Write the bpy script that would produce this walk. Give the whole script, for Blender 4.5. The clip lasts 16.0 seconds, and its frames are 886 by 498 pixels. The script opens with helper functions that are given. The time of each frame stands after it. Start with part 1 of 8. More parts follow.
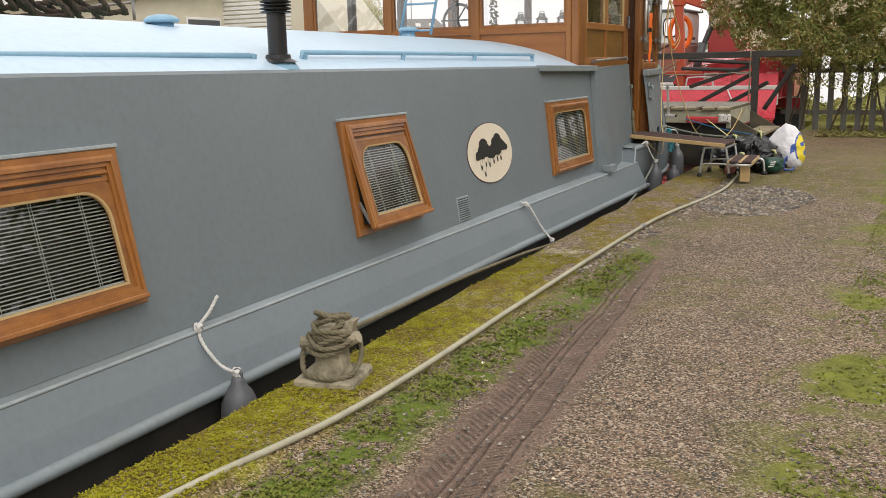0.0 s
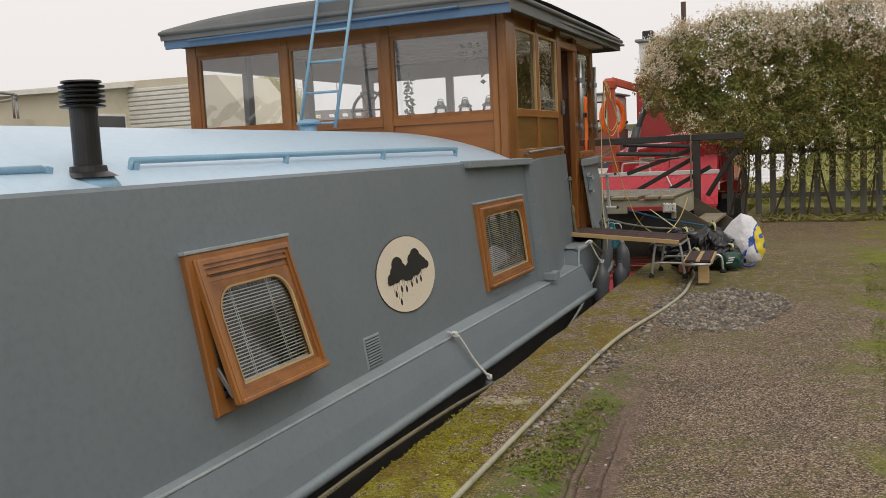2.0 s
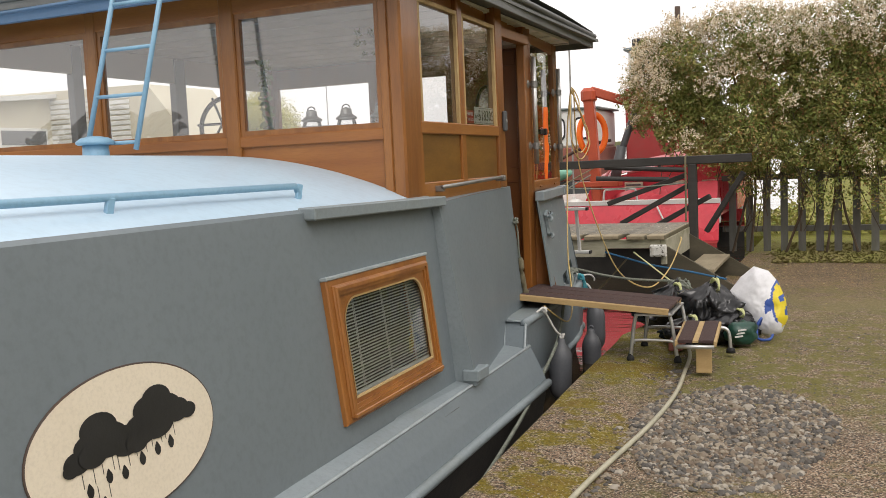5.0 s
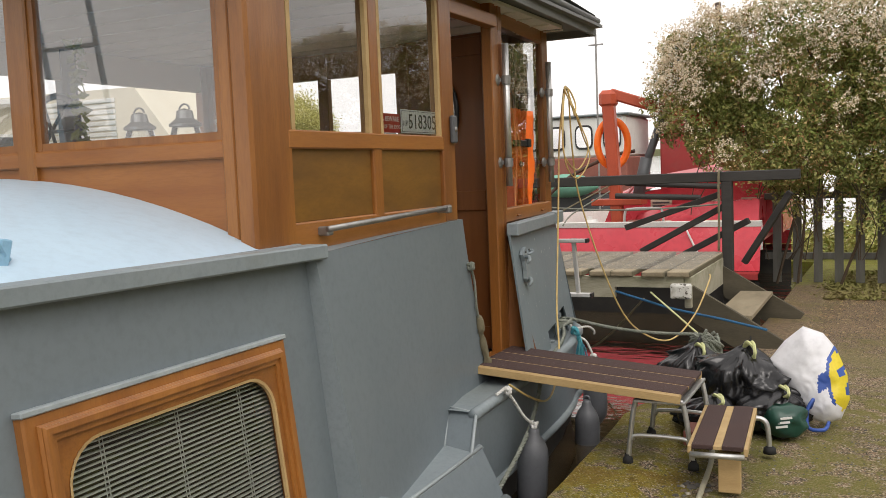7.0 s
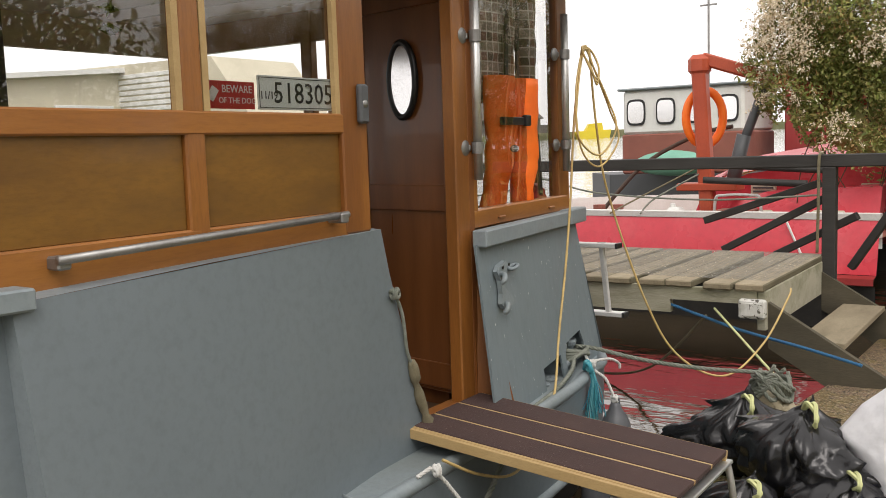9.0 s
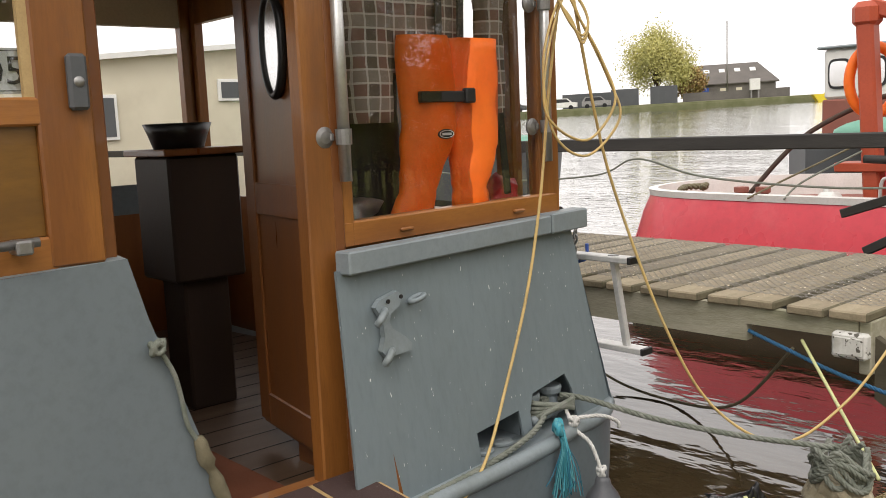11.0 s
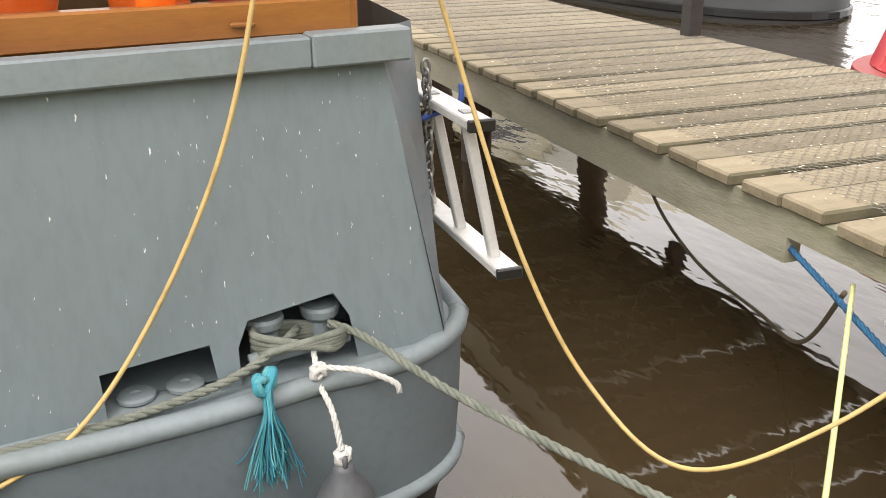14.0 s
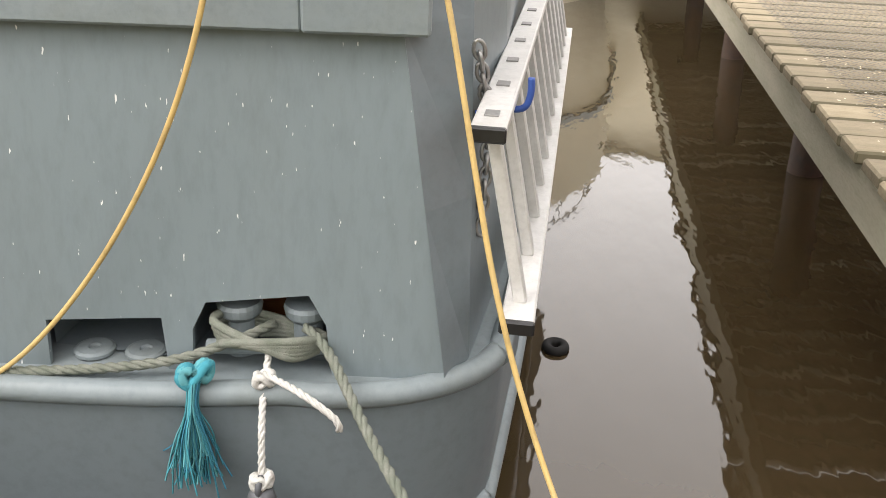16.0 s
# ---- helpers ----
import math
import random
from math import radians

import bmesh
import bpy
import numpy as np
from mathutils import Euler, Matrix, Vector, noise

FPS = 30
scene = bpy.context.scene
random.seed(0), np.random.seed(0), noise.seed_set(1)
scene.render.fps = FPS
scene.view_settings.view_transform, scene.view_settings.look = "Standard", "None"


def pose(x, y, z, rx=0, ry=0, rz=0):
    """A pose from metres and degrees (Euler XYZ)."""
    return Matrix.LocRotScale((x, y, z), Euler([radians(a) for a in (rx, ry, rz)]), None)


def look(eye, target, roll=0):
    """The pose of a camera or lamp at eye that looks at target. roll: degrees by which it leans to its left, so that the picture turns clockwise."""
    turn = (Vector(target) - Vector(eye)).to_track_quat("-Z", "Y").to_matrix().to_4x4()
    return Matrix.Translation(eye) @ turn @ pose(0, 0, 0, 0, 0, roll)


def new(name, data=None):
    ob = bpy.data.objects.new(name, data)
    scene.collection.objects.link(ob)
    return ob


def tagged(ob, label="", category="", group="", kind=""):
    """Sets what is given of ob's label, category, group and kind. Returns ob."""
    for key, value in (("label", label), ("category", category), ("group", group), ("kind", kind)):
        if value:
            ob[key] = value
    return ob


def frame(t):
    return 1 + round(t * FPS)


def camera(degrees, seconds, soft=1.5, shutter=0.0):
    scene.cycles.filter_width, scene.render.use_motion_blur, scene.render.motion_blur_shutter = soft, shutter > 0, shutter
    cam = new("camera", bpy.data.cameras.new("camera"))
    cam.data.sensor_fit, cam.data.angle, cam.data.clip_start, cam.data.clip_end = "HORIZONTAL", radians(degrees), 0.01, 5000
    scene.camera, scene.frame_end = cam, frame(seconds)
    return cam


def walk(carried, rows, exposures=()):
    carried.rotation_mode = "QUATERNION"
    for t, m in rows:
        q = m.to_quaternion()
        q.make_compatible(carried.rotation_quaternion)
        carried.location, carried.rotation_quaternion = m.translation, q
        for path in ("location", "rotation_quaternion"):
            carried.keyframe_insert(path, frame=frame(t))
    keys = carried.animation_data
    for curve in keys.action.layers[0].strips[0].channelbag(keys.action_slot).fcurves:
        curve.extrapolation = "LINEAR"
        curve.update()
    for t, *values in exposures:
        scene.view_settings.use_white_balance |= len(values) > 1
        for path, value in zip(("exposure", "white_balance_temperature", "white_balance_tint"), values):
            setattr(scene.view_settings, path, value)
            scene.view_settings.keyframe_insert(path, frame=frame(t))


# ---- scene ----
cam = camera(51.2, 16.0, soft=0.85)
PATH = [
    (0, (-0.084, -0.061, 1.315), (-1.002, 1.672, 0.923), -1.2),
    (0.5, (-0.226, 0.241, 1.321), (-1.082, 2.009, 0.943), -1.4),
    (1, (-0.337, 0.549, 1.376), (-1.167, 2.339, 1.048), -1.3),
    (1.5, (-0.488, 0.93, 1.374), (-1.293, 2.743, 1.121), -2.0),
    (2, (-0.622, 1.349, 1.382), (-1.419, 3.171, 1.167), -2.8),
    (2.5, (-0.715, 1.811, 1.387), (-1.508, 3.635, 1.179), -2.8),
    (3, (-0.842, 2.297, 1.379), (-1.612, 4.13, 1.166), -2.7),
    (3.5, (-0.87, 2.769, 1.394), (-1.621, 4.61, 1.174), -2.8),
    (4, (-0.879, 3.232, 1.443), (-1.632, 5.071, 1.223), -2.7),
    (4.2, (-0.903, 3.402, 1.44), (-1.661, 5.241, 1.228), -2.7),
    (6.3, (-1.177, 5.399, 1.463), (-1.999, 7.214, 1.294), -2.3),
    (6.5, (-1.188, 5.598, 1.467), (-2.009, 7.413, 1.298), -2.4),
    (7, (-1.189, 6.039, 1.514), (-2.06, 7.832, 1.35), -2.3),
    (7.5, (-1.222, 6.48, 1.543), (-2.133, 8.256, 1.412), -1.8),
    (8, (-1.162, 6.886, 1.538), (-2.093, 8.651, 1.394), -2.0),
    (8.5, (-1.098, 7.296, 1.574), (-2.107, 9.013, 1.384), -2.0),
    (8.7, (-1.088, 7.449, 1.561), (-2.14, 9.139, 1.361), -1.9),
    (10.8, (-0.824, 9.232, 1.583), (-2.283, 10.572, 1.306), -2.8),
    (11, (-0.82, 9.406, 1.587), (-2.301, 10.723, 1.319), -2.5),
    (11.5, (-0.811, 9.859, 1.613), (-2.357, 11.097, 1.337), -1.8),
    (12, (-0.871, 10.261, 1.592), (-2.458, 11.439, 1.283), -1.0),
    (12.5, (-0.917, 10.669, 1.597), (-2.555, 11.753, 1.219), -1.3),
    (12.8, (-0.885, 10.91, 1.613), (-2.554, 11.894, 1.117), -1.7),
    (13, (-0.897, 11.1, 1.604), (-2.6, 12.008, 1.076), -1.8),
    (13.5, (-0.956, 11.428, 1.569), (-2.699, 12.178, 0.939), -1.5),
    (14, (-1.098, 11.72, 1.528), (-2.846, 12.366, 0.803), -0.4),
    (14.5, (-1.145, 12.047, 1.494), (-2.948, 12.444, 0.725), 1.0),
    (15, (-1.207, 12.356, 1.507), (-3.053, 12.521, 0.756), 1.6),
    (15.5, (-1.396, 12.565, 1.502), (-3.235, 12.539, 0.717), 1.8),
    (16, (-1.478, 12.759, 1.5), (-3.288, 12.511, 0.684), 2.1),
]
EXPOSURES = [(0, 0.3), (1, 0.18), (1.5, 0.08), (2, -0.18), (2.5, -0.33), (3, -0.15), (3.5, 0.28), (4, 0.32), (6.5, 0.35), (8.5, 0.4), (11, 0.45), (12.5, 0.5), (13, 0.52), (13.5, 0.8), (14.5, 1.3), (16, 1.2)]
walk(cam, [(t, look(eye, target, roll)) for t, eye, target, roll in PATH], [(t, e, 6700, 13.5) for t, e in EXPOSURES])


# ---- world and light: bright overcast ----
WATER = -0.31
world = bpy.data.worlds.new("overcast")
scene.world = world
world.use_nodes = True
wn = world.node_tree.nodes
wl = world.node_tree.links
wn.clear()
w_out = wn.new("ShaderNodeOutputWorld")
w_bg = wn.new("ShaderNodeBackground")
w_sky = wn.new("ShaderNodeTexSky")
w_sky.sky_type = "NISHITA"
w_sky.sun_disc = False
w_sky.sun_elevation = radians(48)
w_sky.sun_rotation = radians(120)
w_sky.dust_density = 6.0
w_hsv = wn.new("ShaderNodeHueSaturation")
w_hsv.inputs["Saturation"].default_value = 0.1
w_mix = wn.new("ShaderNodeMix")
w_mix.data_type = "RGBA"
w_mix.inputs[0].default_value = 0.82
w_mix.inputs[7].default_value = (9.6, 9.55, 9.4, 1)
wl.new(w_sky.outputs[0], w_hsv.inputs["Color"])
wl.new(w_hsv.outputs[0], w_mix.inputs[6])
wl.new(w_mix.outputs[2], w_bg.inputs[0])
w_bg.inputs[1].default_value = 0.115
wl.new(w_bg.outputs[0], w_out.inputs[0])
sun_data = bpy.data.lights.new("sun", "SUN")
sun_data.energy = 0.75
sun_data.angle = radians(25)
sun_data.color = (1.0, 0.97, 0.92)
sun = new("sun", sun_data)
sun.matrix_world = look((6, -2, 12), (0, 6, 0))
scene.view_settings.exposure = 0.0

# ---- materials ----
def pmat(name, col, col2=None, rough=0.5, metal=0.0, scale=3.0, bump=0.1, fine=60.0, stain=None, stain_amt=0.35, coat=0.0, spots=None, spot_scale=40.0, spot_at=0.72, stretch=(1, 1, 1), rand=0.0, spec=0.5, kinds=()):
    """Painted, wooden or stony surface: two colours in broad clouds, fine grain in relief, stains and specks."""
    m = bpy.data.materials.new(name)
    m.use_nodes = True
    nt = m.node_tree
    N, L = nt.nodes, nt.links
    b = N["Principled BSDF"]
    tc = N.new("ShaderNodeTexCoord")
    mp = N.new("ShaderNodeMapping")
    mp.inputs["Scale"].default_value = stretch
    L.new(tc.outputs["Object"], mp.inputs[0])
    def nz(sc, det=4.0, rg=0.55):
        n = N.new("ShaderNodeTexNoise")
        n.inputs["Scale"].default_value, n.inputs["Detail"].default_value, n.inputs["Roughness"].default_value = sc, det, rg
        L.new(mp.outputs[0], n.inputs["Vector"])
        return n
    def mixc(fac, a, c):
        x = N.new("ShaderNodeMix")
        x.data_type = "RGBA"
        for src, sock in ((fac, x.inputs[0]), (a, x.inputs[6]), (c, x.inputs[7])):
            if hasattr(src, "is_output"):
                L.new(src, sock)
            elif isinstance(src, (int, float)):
                sock.default_value = src
            else:
                sock.default_value = (*src, 1)
        return x.outputs[2]
    def ramp(src, a, c):
        r = N.new("ShaderNodeMapRange")
        r.inputs[1].default_value, r.inputs[2].default_value = a, c
        L.new(src, r.inputs[0])
        return r.outputs[0]
    col2 = col2 or tuple(c * 0.75 for c in col)
    broad = nz(scale)
    grain = nz(fine, 6.0, 0.65)
    c = mixc(ramp(broad.outputs[0], 0.32, 0.68), col, col2)
    dark = tuple(x * 0.72 for x in col2)
    g = ramp(grain.outputs[0], 0.45, 0.8)
    gm = N.new("ShaderNodeMath")
    gm.operation = "MULTIPLY"
    gm.inputs[1].default_value = 0.5
    L.new(g, gm.inputs[0])
    c = mixc(gm.outputs[0], c, dark)
    if stain:
        s = nz(scale * 0.6, 8.0, 0.7)
        sm = N.new("ShaderNodeMath")
        sm.operation = "MULTIPLY"
        sm.inputs[1].default_value = stain_amt
        L.new(ramp(s.outputs[0], 0.5, 0.66), sm.inputs[0])
        c = mixc(sm.outputs[0], c, stain)
    if spots:
        s = nz(spot_scale, 2.0, 0.5)
        c = mixc(ramp(s.outputs[0], spot_at, spot_at + 0.03), c, spots)
    if kinds:
        ge = N.new("ShaderNodeNewGeometry")
        cr = N.new("ShaderNodeValToRGB")
        cr.color_ramp.interpolation = "CONSTANT"
        for i, k in enumerate(kinds):
            e = cr.color_ramp.elements[i] if i < 2 else cr.color_ramp.elements.new(i / len(kinds))
            e.position, e.color = i / len(kinds), (*k, 1)
        L.new(ge.outputs["Random Per Island"], cr.inputs[0])
        c = mixc(0.72, c, cr.outputs[0])
    if rand:
        oi = N.new("ShaderNodeObjectInfo")
        rr = N.new("ShaderNodeMapRange")
        rr.inputs[3].default_value, rr.inputs[4].default_value = 1 - rand, 1 + rand
        L.new(oi.outputs["Random"], rr.inputs[0])
        h = N.new("ShaderNodeHueSaturation")
        L.new(rr.outputs[0], h.inputs["Value"])
        L.new(c, h.inputs["Color"])
        c = h.outputs[0]
    L.new(c, b.inputs["Base Color"])
    rm = N.new("ShaderNodeMapRange")
    rm.inputs[3].default_value, rm.inputs[4].default_value = max(0.02, rough - 0.1), min(1, rough + 0.1)
    L.new(broad.outputs[0], rm.inputs[0])
    L.new(rm.outputs[0], b.inputs["Roughness"])
    b.inputs["Metallic"].default_value = metal
    b.inputs["Coat Weight"].default_value = coat
    b.inputs["Specular IOR Level"].default_value = spec
    if bump:
        bp = N.new("ShaderNodeBump")
        bp.inputs["Strength"].default_value = bump
        bp.inputs["Distance"].default_value = 0.01
        L.new(grain.outputs[0], bp.inputs["Height"])
        L.new(bp.outputs[0], b.inputs["Normal"])
    return m


GREY = pmat("grey_gloss_paint", (0.168, 0.2, 0.217), (0.155, 0.186, 0.202), 0.42, scale=1.2, bump=0.04, fine=30, stain=(0.19, 0.22, 0.225), stain_amt=0.25)
GREY2 = pmat("pale_grey_deck_paint", (0.25, 0.29, 0.305), (0.21, 0.25, 0.265), 0.5, scale=2.5, bump=0.08, fine=45, stain=(0.16, 0.17, 0.14), stain_amt=0.4)
GREYSPLASH = pmat("grey_paint_with_droppings", (0.19, 0.23, 0.245), (0.17, 0.21, 0.225), 0.45, scale=1.5, bump=0.05, fine=35, spots=(0.72, 0.73, 0.71), spot_scale=95, spot_at=0.725, stretch=(1, 1, 0.3), stain=(0.15, 0.175, 0.175), stain_amt=0.35)
WORNEDGE = pmat("worn_pale_edge_paint", (0.36, 0.4, 0.41), (0.27, 0.31, 0.32), 0.5, scale=8, bump=0.1)
BLACKHULL = pmat("black_hull_tar", (0.018, 0.018, 0.018), (0.035, 0.033, 0.03), 0.6, scale=3, bump=0.3, fine=25, stain=(0.09, 0.08, 0.065))
BLUE = pmat("pale_blue_roof_paint", (0.47, 0.62, 0.74), (0.5, 0.65, 0.76), 0.35, scale=1.0, bump=0.03, fine=20, stain=(0.42, 0.55, 0.66), stain_amt=0.3)
BLUERAIL = pmat("blue_rail_paint", (0.24, 0.43, 0.57), (0.21, 0.38, 0.52), 0.4, scale=6, bump=0.04)
NAVY = pmat("mid_blue_fascia_paint", (0.09, 0.18, 0.31), (0.11, 0.2, 0.33), 0.45, scale=3, bump=0.05)
WOOD = pmat("golden_oak_frame", (0.32, 0.125, 0.027), (0.2, 0.07, 0.015), 0.36, scale=1.6, bump=0.08, fine=24, stretch=(6, 6, 0.7), coat=0.18, stain=(0.12, 0.05, 0.016), stain_amt=0.35)
WOODH = pmat("golden_oak_rail", (0.37, 0.15, 0.034), (0.26, 0.095, 0.022), 0.36, scale=1.6, bump=0.08, fine=24, stretch=(6, 0.7, 6), coat=0.18, stain=(0.14, 0.055, 0.018), stain_amt=0.35)
WOODX = pmat("golden_oak_board", (0.35, 0.135, 0.03), (0.25, 0.085, 0.019), 0.4, scale=1.6, bump=0.08, fine=24, stretch=(0.7, 6, 6), coat=0.12, stain=(0.15, 0.06, 0.02), stain_amt=0.3)
OCHRE = pmat("ochre_infill_panel", (0.235, 0.112, 0.02), (0.15, 0.07, 0.014), 0.36, scale=2.5, bump=0.06, fine=30, stretch=(2, 0.8, 3), coat=0.15)
DARKWOOD = pmat("red_brown_door_wood", (0.17, 0.058, 0.017), (0.22, 0.08, 0.023), 0.32, scale=2, bump=0.06, fine=25, stretch=(6, 6, 0.6), coat=0.25)
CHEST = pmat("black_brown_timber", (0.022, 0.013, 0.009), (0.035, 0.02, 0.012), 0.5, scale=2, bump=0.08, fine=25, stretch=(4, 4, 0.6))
FLOORWOOD = pmat("cabin_floor_boards", (0.1, 0.06, 0.035), (0.075, 0.045, 0.026), 0.5, scale=2, bump=0.08, stretch=(5, 0.6, 5))
RUSTMAT = pmat("russet_door_mat", (0.2, 0.062, 0.025), (0.16, 0.05, 0.02), 0.9, scale=6, bump=0.4, fine=200)
ROOFGREY = pmat("grey_roof_covering", (0.14, 0.145, 0.145), (0.19, 0.195, 0.19), 0.75, scale=2, bump=0.25, fine=50)
BLACK = pmat("black_enamel", (0.012, 0.012, 0.013), (0.02, 0.02, 0.02), 0.35, scale=6, bump=0.08)
RUBBER = pmat("black_rubber", (0.016, 0.016, 0.016), None, 0.8, scale=10, bump=0.1)
WHITE = pmat("white_paint", (0.78, 0.78, 0.75), (0.7, 0.7, 0.66), 0.5, scale=4, bump=0.06)
FLAKY = pmat("flaking_white_paint", (0.74, 0.74, 0.7), (0.62, 0.61, 0.56), 0.6, scale=6, bump=0.2, stain=(0.3, 0.28, 0.2), stain_amt=0.6, spots=(0.1, 0.09, 0.07), spot_scale=38, spot_at=0.6)
BLIND = pmat("white_venetian_slat", (0.72, 0.72, 0.68), (0.66, 0.66, 0.62), 0.5, scale=5, bump=0.0)
CREAMDISC = pmat("cream_painted_disc", (0.76, 0.68, 0.54), (0.72, 0.64, 0.5), 0.55, scale=4, bump=0.1, fine=80, stretch=(1, 1, 0.25))
FENDER = pmat("grey_vinyl_fender", (0.11, 0.115, 0.125), (0.085, 0.09, 0.1), 0.45, scale=4, bump=0.06, fine=50, stain=(0.18, 0.18, 0.17))
WROPE = pmat("white_braided_rope", (0.72, 0.71, 0.68), (0.6, 0.59, 0.55), 0.9, scale=40, bump=0.4, fine=400)
GROPE = pmat("grey_green_laid_rope", (0.26, 0.27, 0.23), (0.17, 0.19, 0.15), 0.95, scale=25, bump=0.5, fine=350)
TEAL = pmat("teal_frayed_rope", (0.03, 0.2, 0.26), (0.05, 0.3, 0.38), 0.95, scale=30, bump=0.4, fine=300, kinds=((0.02, 0.14, 0.19), (0.06, 0.34, 0.42), (0.04, 0.22, 0.24), (0.14, 0.42, 0.45), (0.03, 0.17, 0.27)))
BRROPE = pmat("weathered_tan_rope", (0.22, 0.19, 0.12), (0.16, 0.14, 0.085), 0.95, scale=25, bump=0.5, fine=350)
YELLOW = pmat("yellow_cable_sheath", (0.62, 0.43, 0.15), (0.54, 0.39, 0.16), 0.5, scale=9, bump=0.05, stain=(0.2, 0.14, 0.06), stain_amt=0.5)
HOSE = pmat("cream_hose", (0.47, 0.44, 0.32), (0.36, 0.34, 0.25), 0.55, scale=5, bump=0.08, stain=(0.2, 0.19, 0.12))
BLUEROPE = pmat("blue_mooring_rope", (0.03, 0.12, 0.25), (0.04, 0.17, 0.32), 0.9, scale=30, bump=0.4, fine=300)
LIME = pmat("lime_yellow_tie", (0.66, 0.68, 0.32), (0.56, 0.58, 0.28), 0.5, scale=20, bump=0.1)
ALU = pmat("brushed_aluminium", (0.62, 0.62, 0.6), (0.5, 0.5, 0.48), 0.4, metal=0.85, scale=6, bump=0.06, stretch=(1, 1, 1))
ALUPALE = pmat("whitened_aluminium_ladder", (0.68, 0.67, 0.65), (0.58, 0.57, 0.55), 0.45, metal=0.25, scale=7, bump=0.1, stain=(0.42, 0.4, 0.36))
STEEL = pmat("dull_steel", (0.36, 0.36, 0.35), (0.27, 0.26, 0.25), 0.45, metal=0.8, scale=8, bump=0.1)
IRON = pmat("rusted_iron", (0.06, 0.045, 0.038), (0.1, 0.06, 0.04), 0.8, scale=8, bump=0.4)
PIER = pmat("weathered_pier_board", (0.36, 0.3, 0.2), (0.25, 0.205, 0.135), 0.85, scale=2.2, bump=0.4, fine=40, stretch=(3, 0.8, 3), stain=(0.1, 0.095, 0.045), stain_amt=0.55, rand=0.24)
STRINGER = pmat("dark_olive_brown_timber", (0.1, 0.085, 0.055), (0.065, 0.056, 0.036), 0.8, scale=2.5, bump=0.3, fine=30, stretch=(0.8, 4, 3), stain=(0.16, 0.14, 0.08))
# dark tone for board sides, standing in for shade between boards
GAPDARK = pmat("dark_gap_board_edge", (0.1, 0.085, 0.05), (0.16, 0.14, 0.085), 0.8, scale=4, bump=0.3, stain=(0.05, 0.05, 0.025))
BEAM = pmat("pale_weathered_pier_beam", (0.46, 0.43, 0.33), (0.36, 0.34, 0.25), 0.85, scale=1.8, bump=0.4, fine=35, stretch=(0.8, 3, 4), stain=(0.16, 0.17, 0.08), stain_amt=0.6)
WIRE = pmat("galvanised_mesh", (0.3, 0.29, 0.26), (0.2, 0.18, 0.15), 0.6, metal=0.5, scale=15, bump=0.0)
DARKRAIL = pmat("black_stained_timber", (0.022, 0.02, 0.018), (0.045, 0.042, 0.038), 0.65, scale=2.2, bump=0.25, fine=30, stretch=(0.7, 4, 4))
FENCEWOOD = pmat("weathered_grey_paling", (0.17, 0.165, 0.15), (0.12, 0.115, 0.1), 0.8, scale=3, bump=0.3, fine=30, stretch=(4, 4, 0.6), rand=0.2, stain=(0.11, 0.12, 0.06), stain_amt=0.4)
RED = pmat("red_gloss_paint", (0.66, 0.055, 0.075), (0.58, 0.045, 0.065), 0.28, scale=1.6, bump=0.06, fine=12, stain=(0.72, 0.16, 0.17), stain_amt=0.4)
REDDEEP = pmat("dark_red_paint", (0.36, 0.03, 0.028), (0.28, 0.025, 0.024), 0.45, scale=2, bump=0.1, stain=(0.2, 0.07, 0.05))
RUSTDECK = pmat("rust_red_deck_paint", (0.3, 0.1, 0.07), (0.24, 0.085, 0.062), 0.65, scale=2, bump=0.2, stain=(0.4, 0.2, 0.15))
CRANE = pmat("orange_red_crane_paint", (0.5, 0.085, 0.035), (0.42, 0.07, 0.03), 0.45, scale=3, bump=0.08)
ORANGE = pmat("orange_flotation_cloth", (1.0, 0.2, 0.012), (1.0, 0.165, 0.01), 0.55, scale=4, bump=0.35, fine=14)
CREAM = pmat("cream_rendered_cladding", (0.67, 0.62, 0.48), (0.6, 0.55, 0.42), 0.7, scale=1.2, bump=0.06, stain=(0.45, 0.4, 0.3))
DARKGREY = pmat("dark_grey_boat_paint", (0.075, 0.08, 0.085), (0.09, 0.095, 0.1), 0.5, scale=1.2, bump=0.05)
GREEN = pmat("mint_green_deck_paint", (0.2, 0.46, 0.35), (0.17, 0.4, 0.3), 0.5, scale=2, bump=0.05)
STONE = pmat("pale_cast_iron_flaking", (0.45, 0.4, 0.29), (0.3, 0.26, 0.17), 0.85, scale=14, bump=0.6, fine=60, stain=(0.06, 0.055, 0.04), stain_amt=0.75)
BAG = pmat("black_bin_bag_plastic", (0.008, 0.008, 0.009), (0.013, 0.013, 0.014), 0.22, scale=6, bump=0.25, fine=18)
BAGWHITE = pmat("white_woven_bag", (0.75, 0.75, 0.77), (0.68, 0.68, 0.7), 0.5, scale=5, bump=0.15, fine=20)
BAGYELLOW = pmat("yellow_print", (0.75, 0.6, 0.03), (0.7, 0.55, 0.03), 0.5, scale=6, bump=0.1)
BAGBLUE = pmat("blue_print", (0.03, 0.08, 0.33), (0.04, 0.1, 0.38), 0.5, scale=6, bump=0.1)
BAGGREEN = pmat("dark_green_plastic", (0.01, 0.05, 0.035), (0.014, 0.065, 0.045), 0.3, scale=6, bump=0.15)
GRIT = pmat("brown_antislip_board", (0.055, 0.03, 0.027), (0.075, 0.042, 0.036), 0.9, scale=5, bump=0.6, fine=220, spots=(0.2, 0.15, 0.12), spot_scale=160, spot_at=0.68)
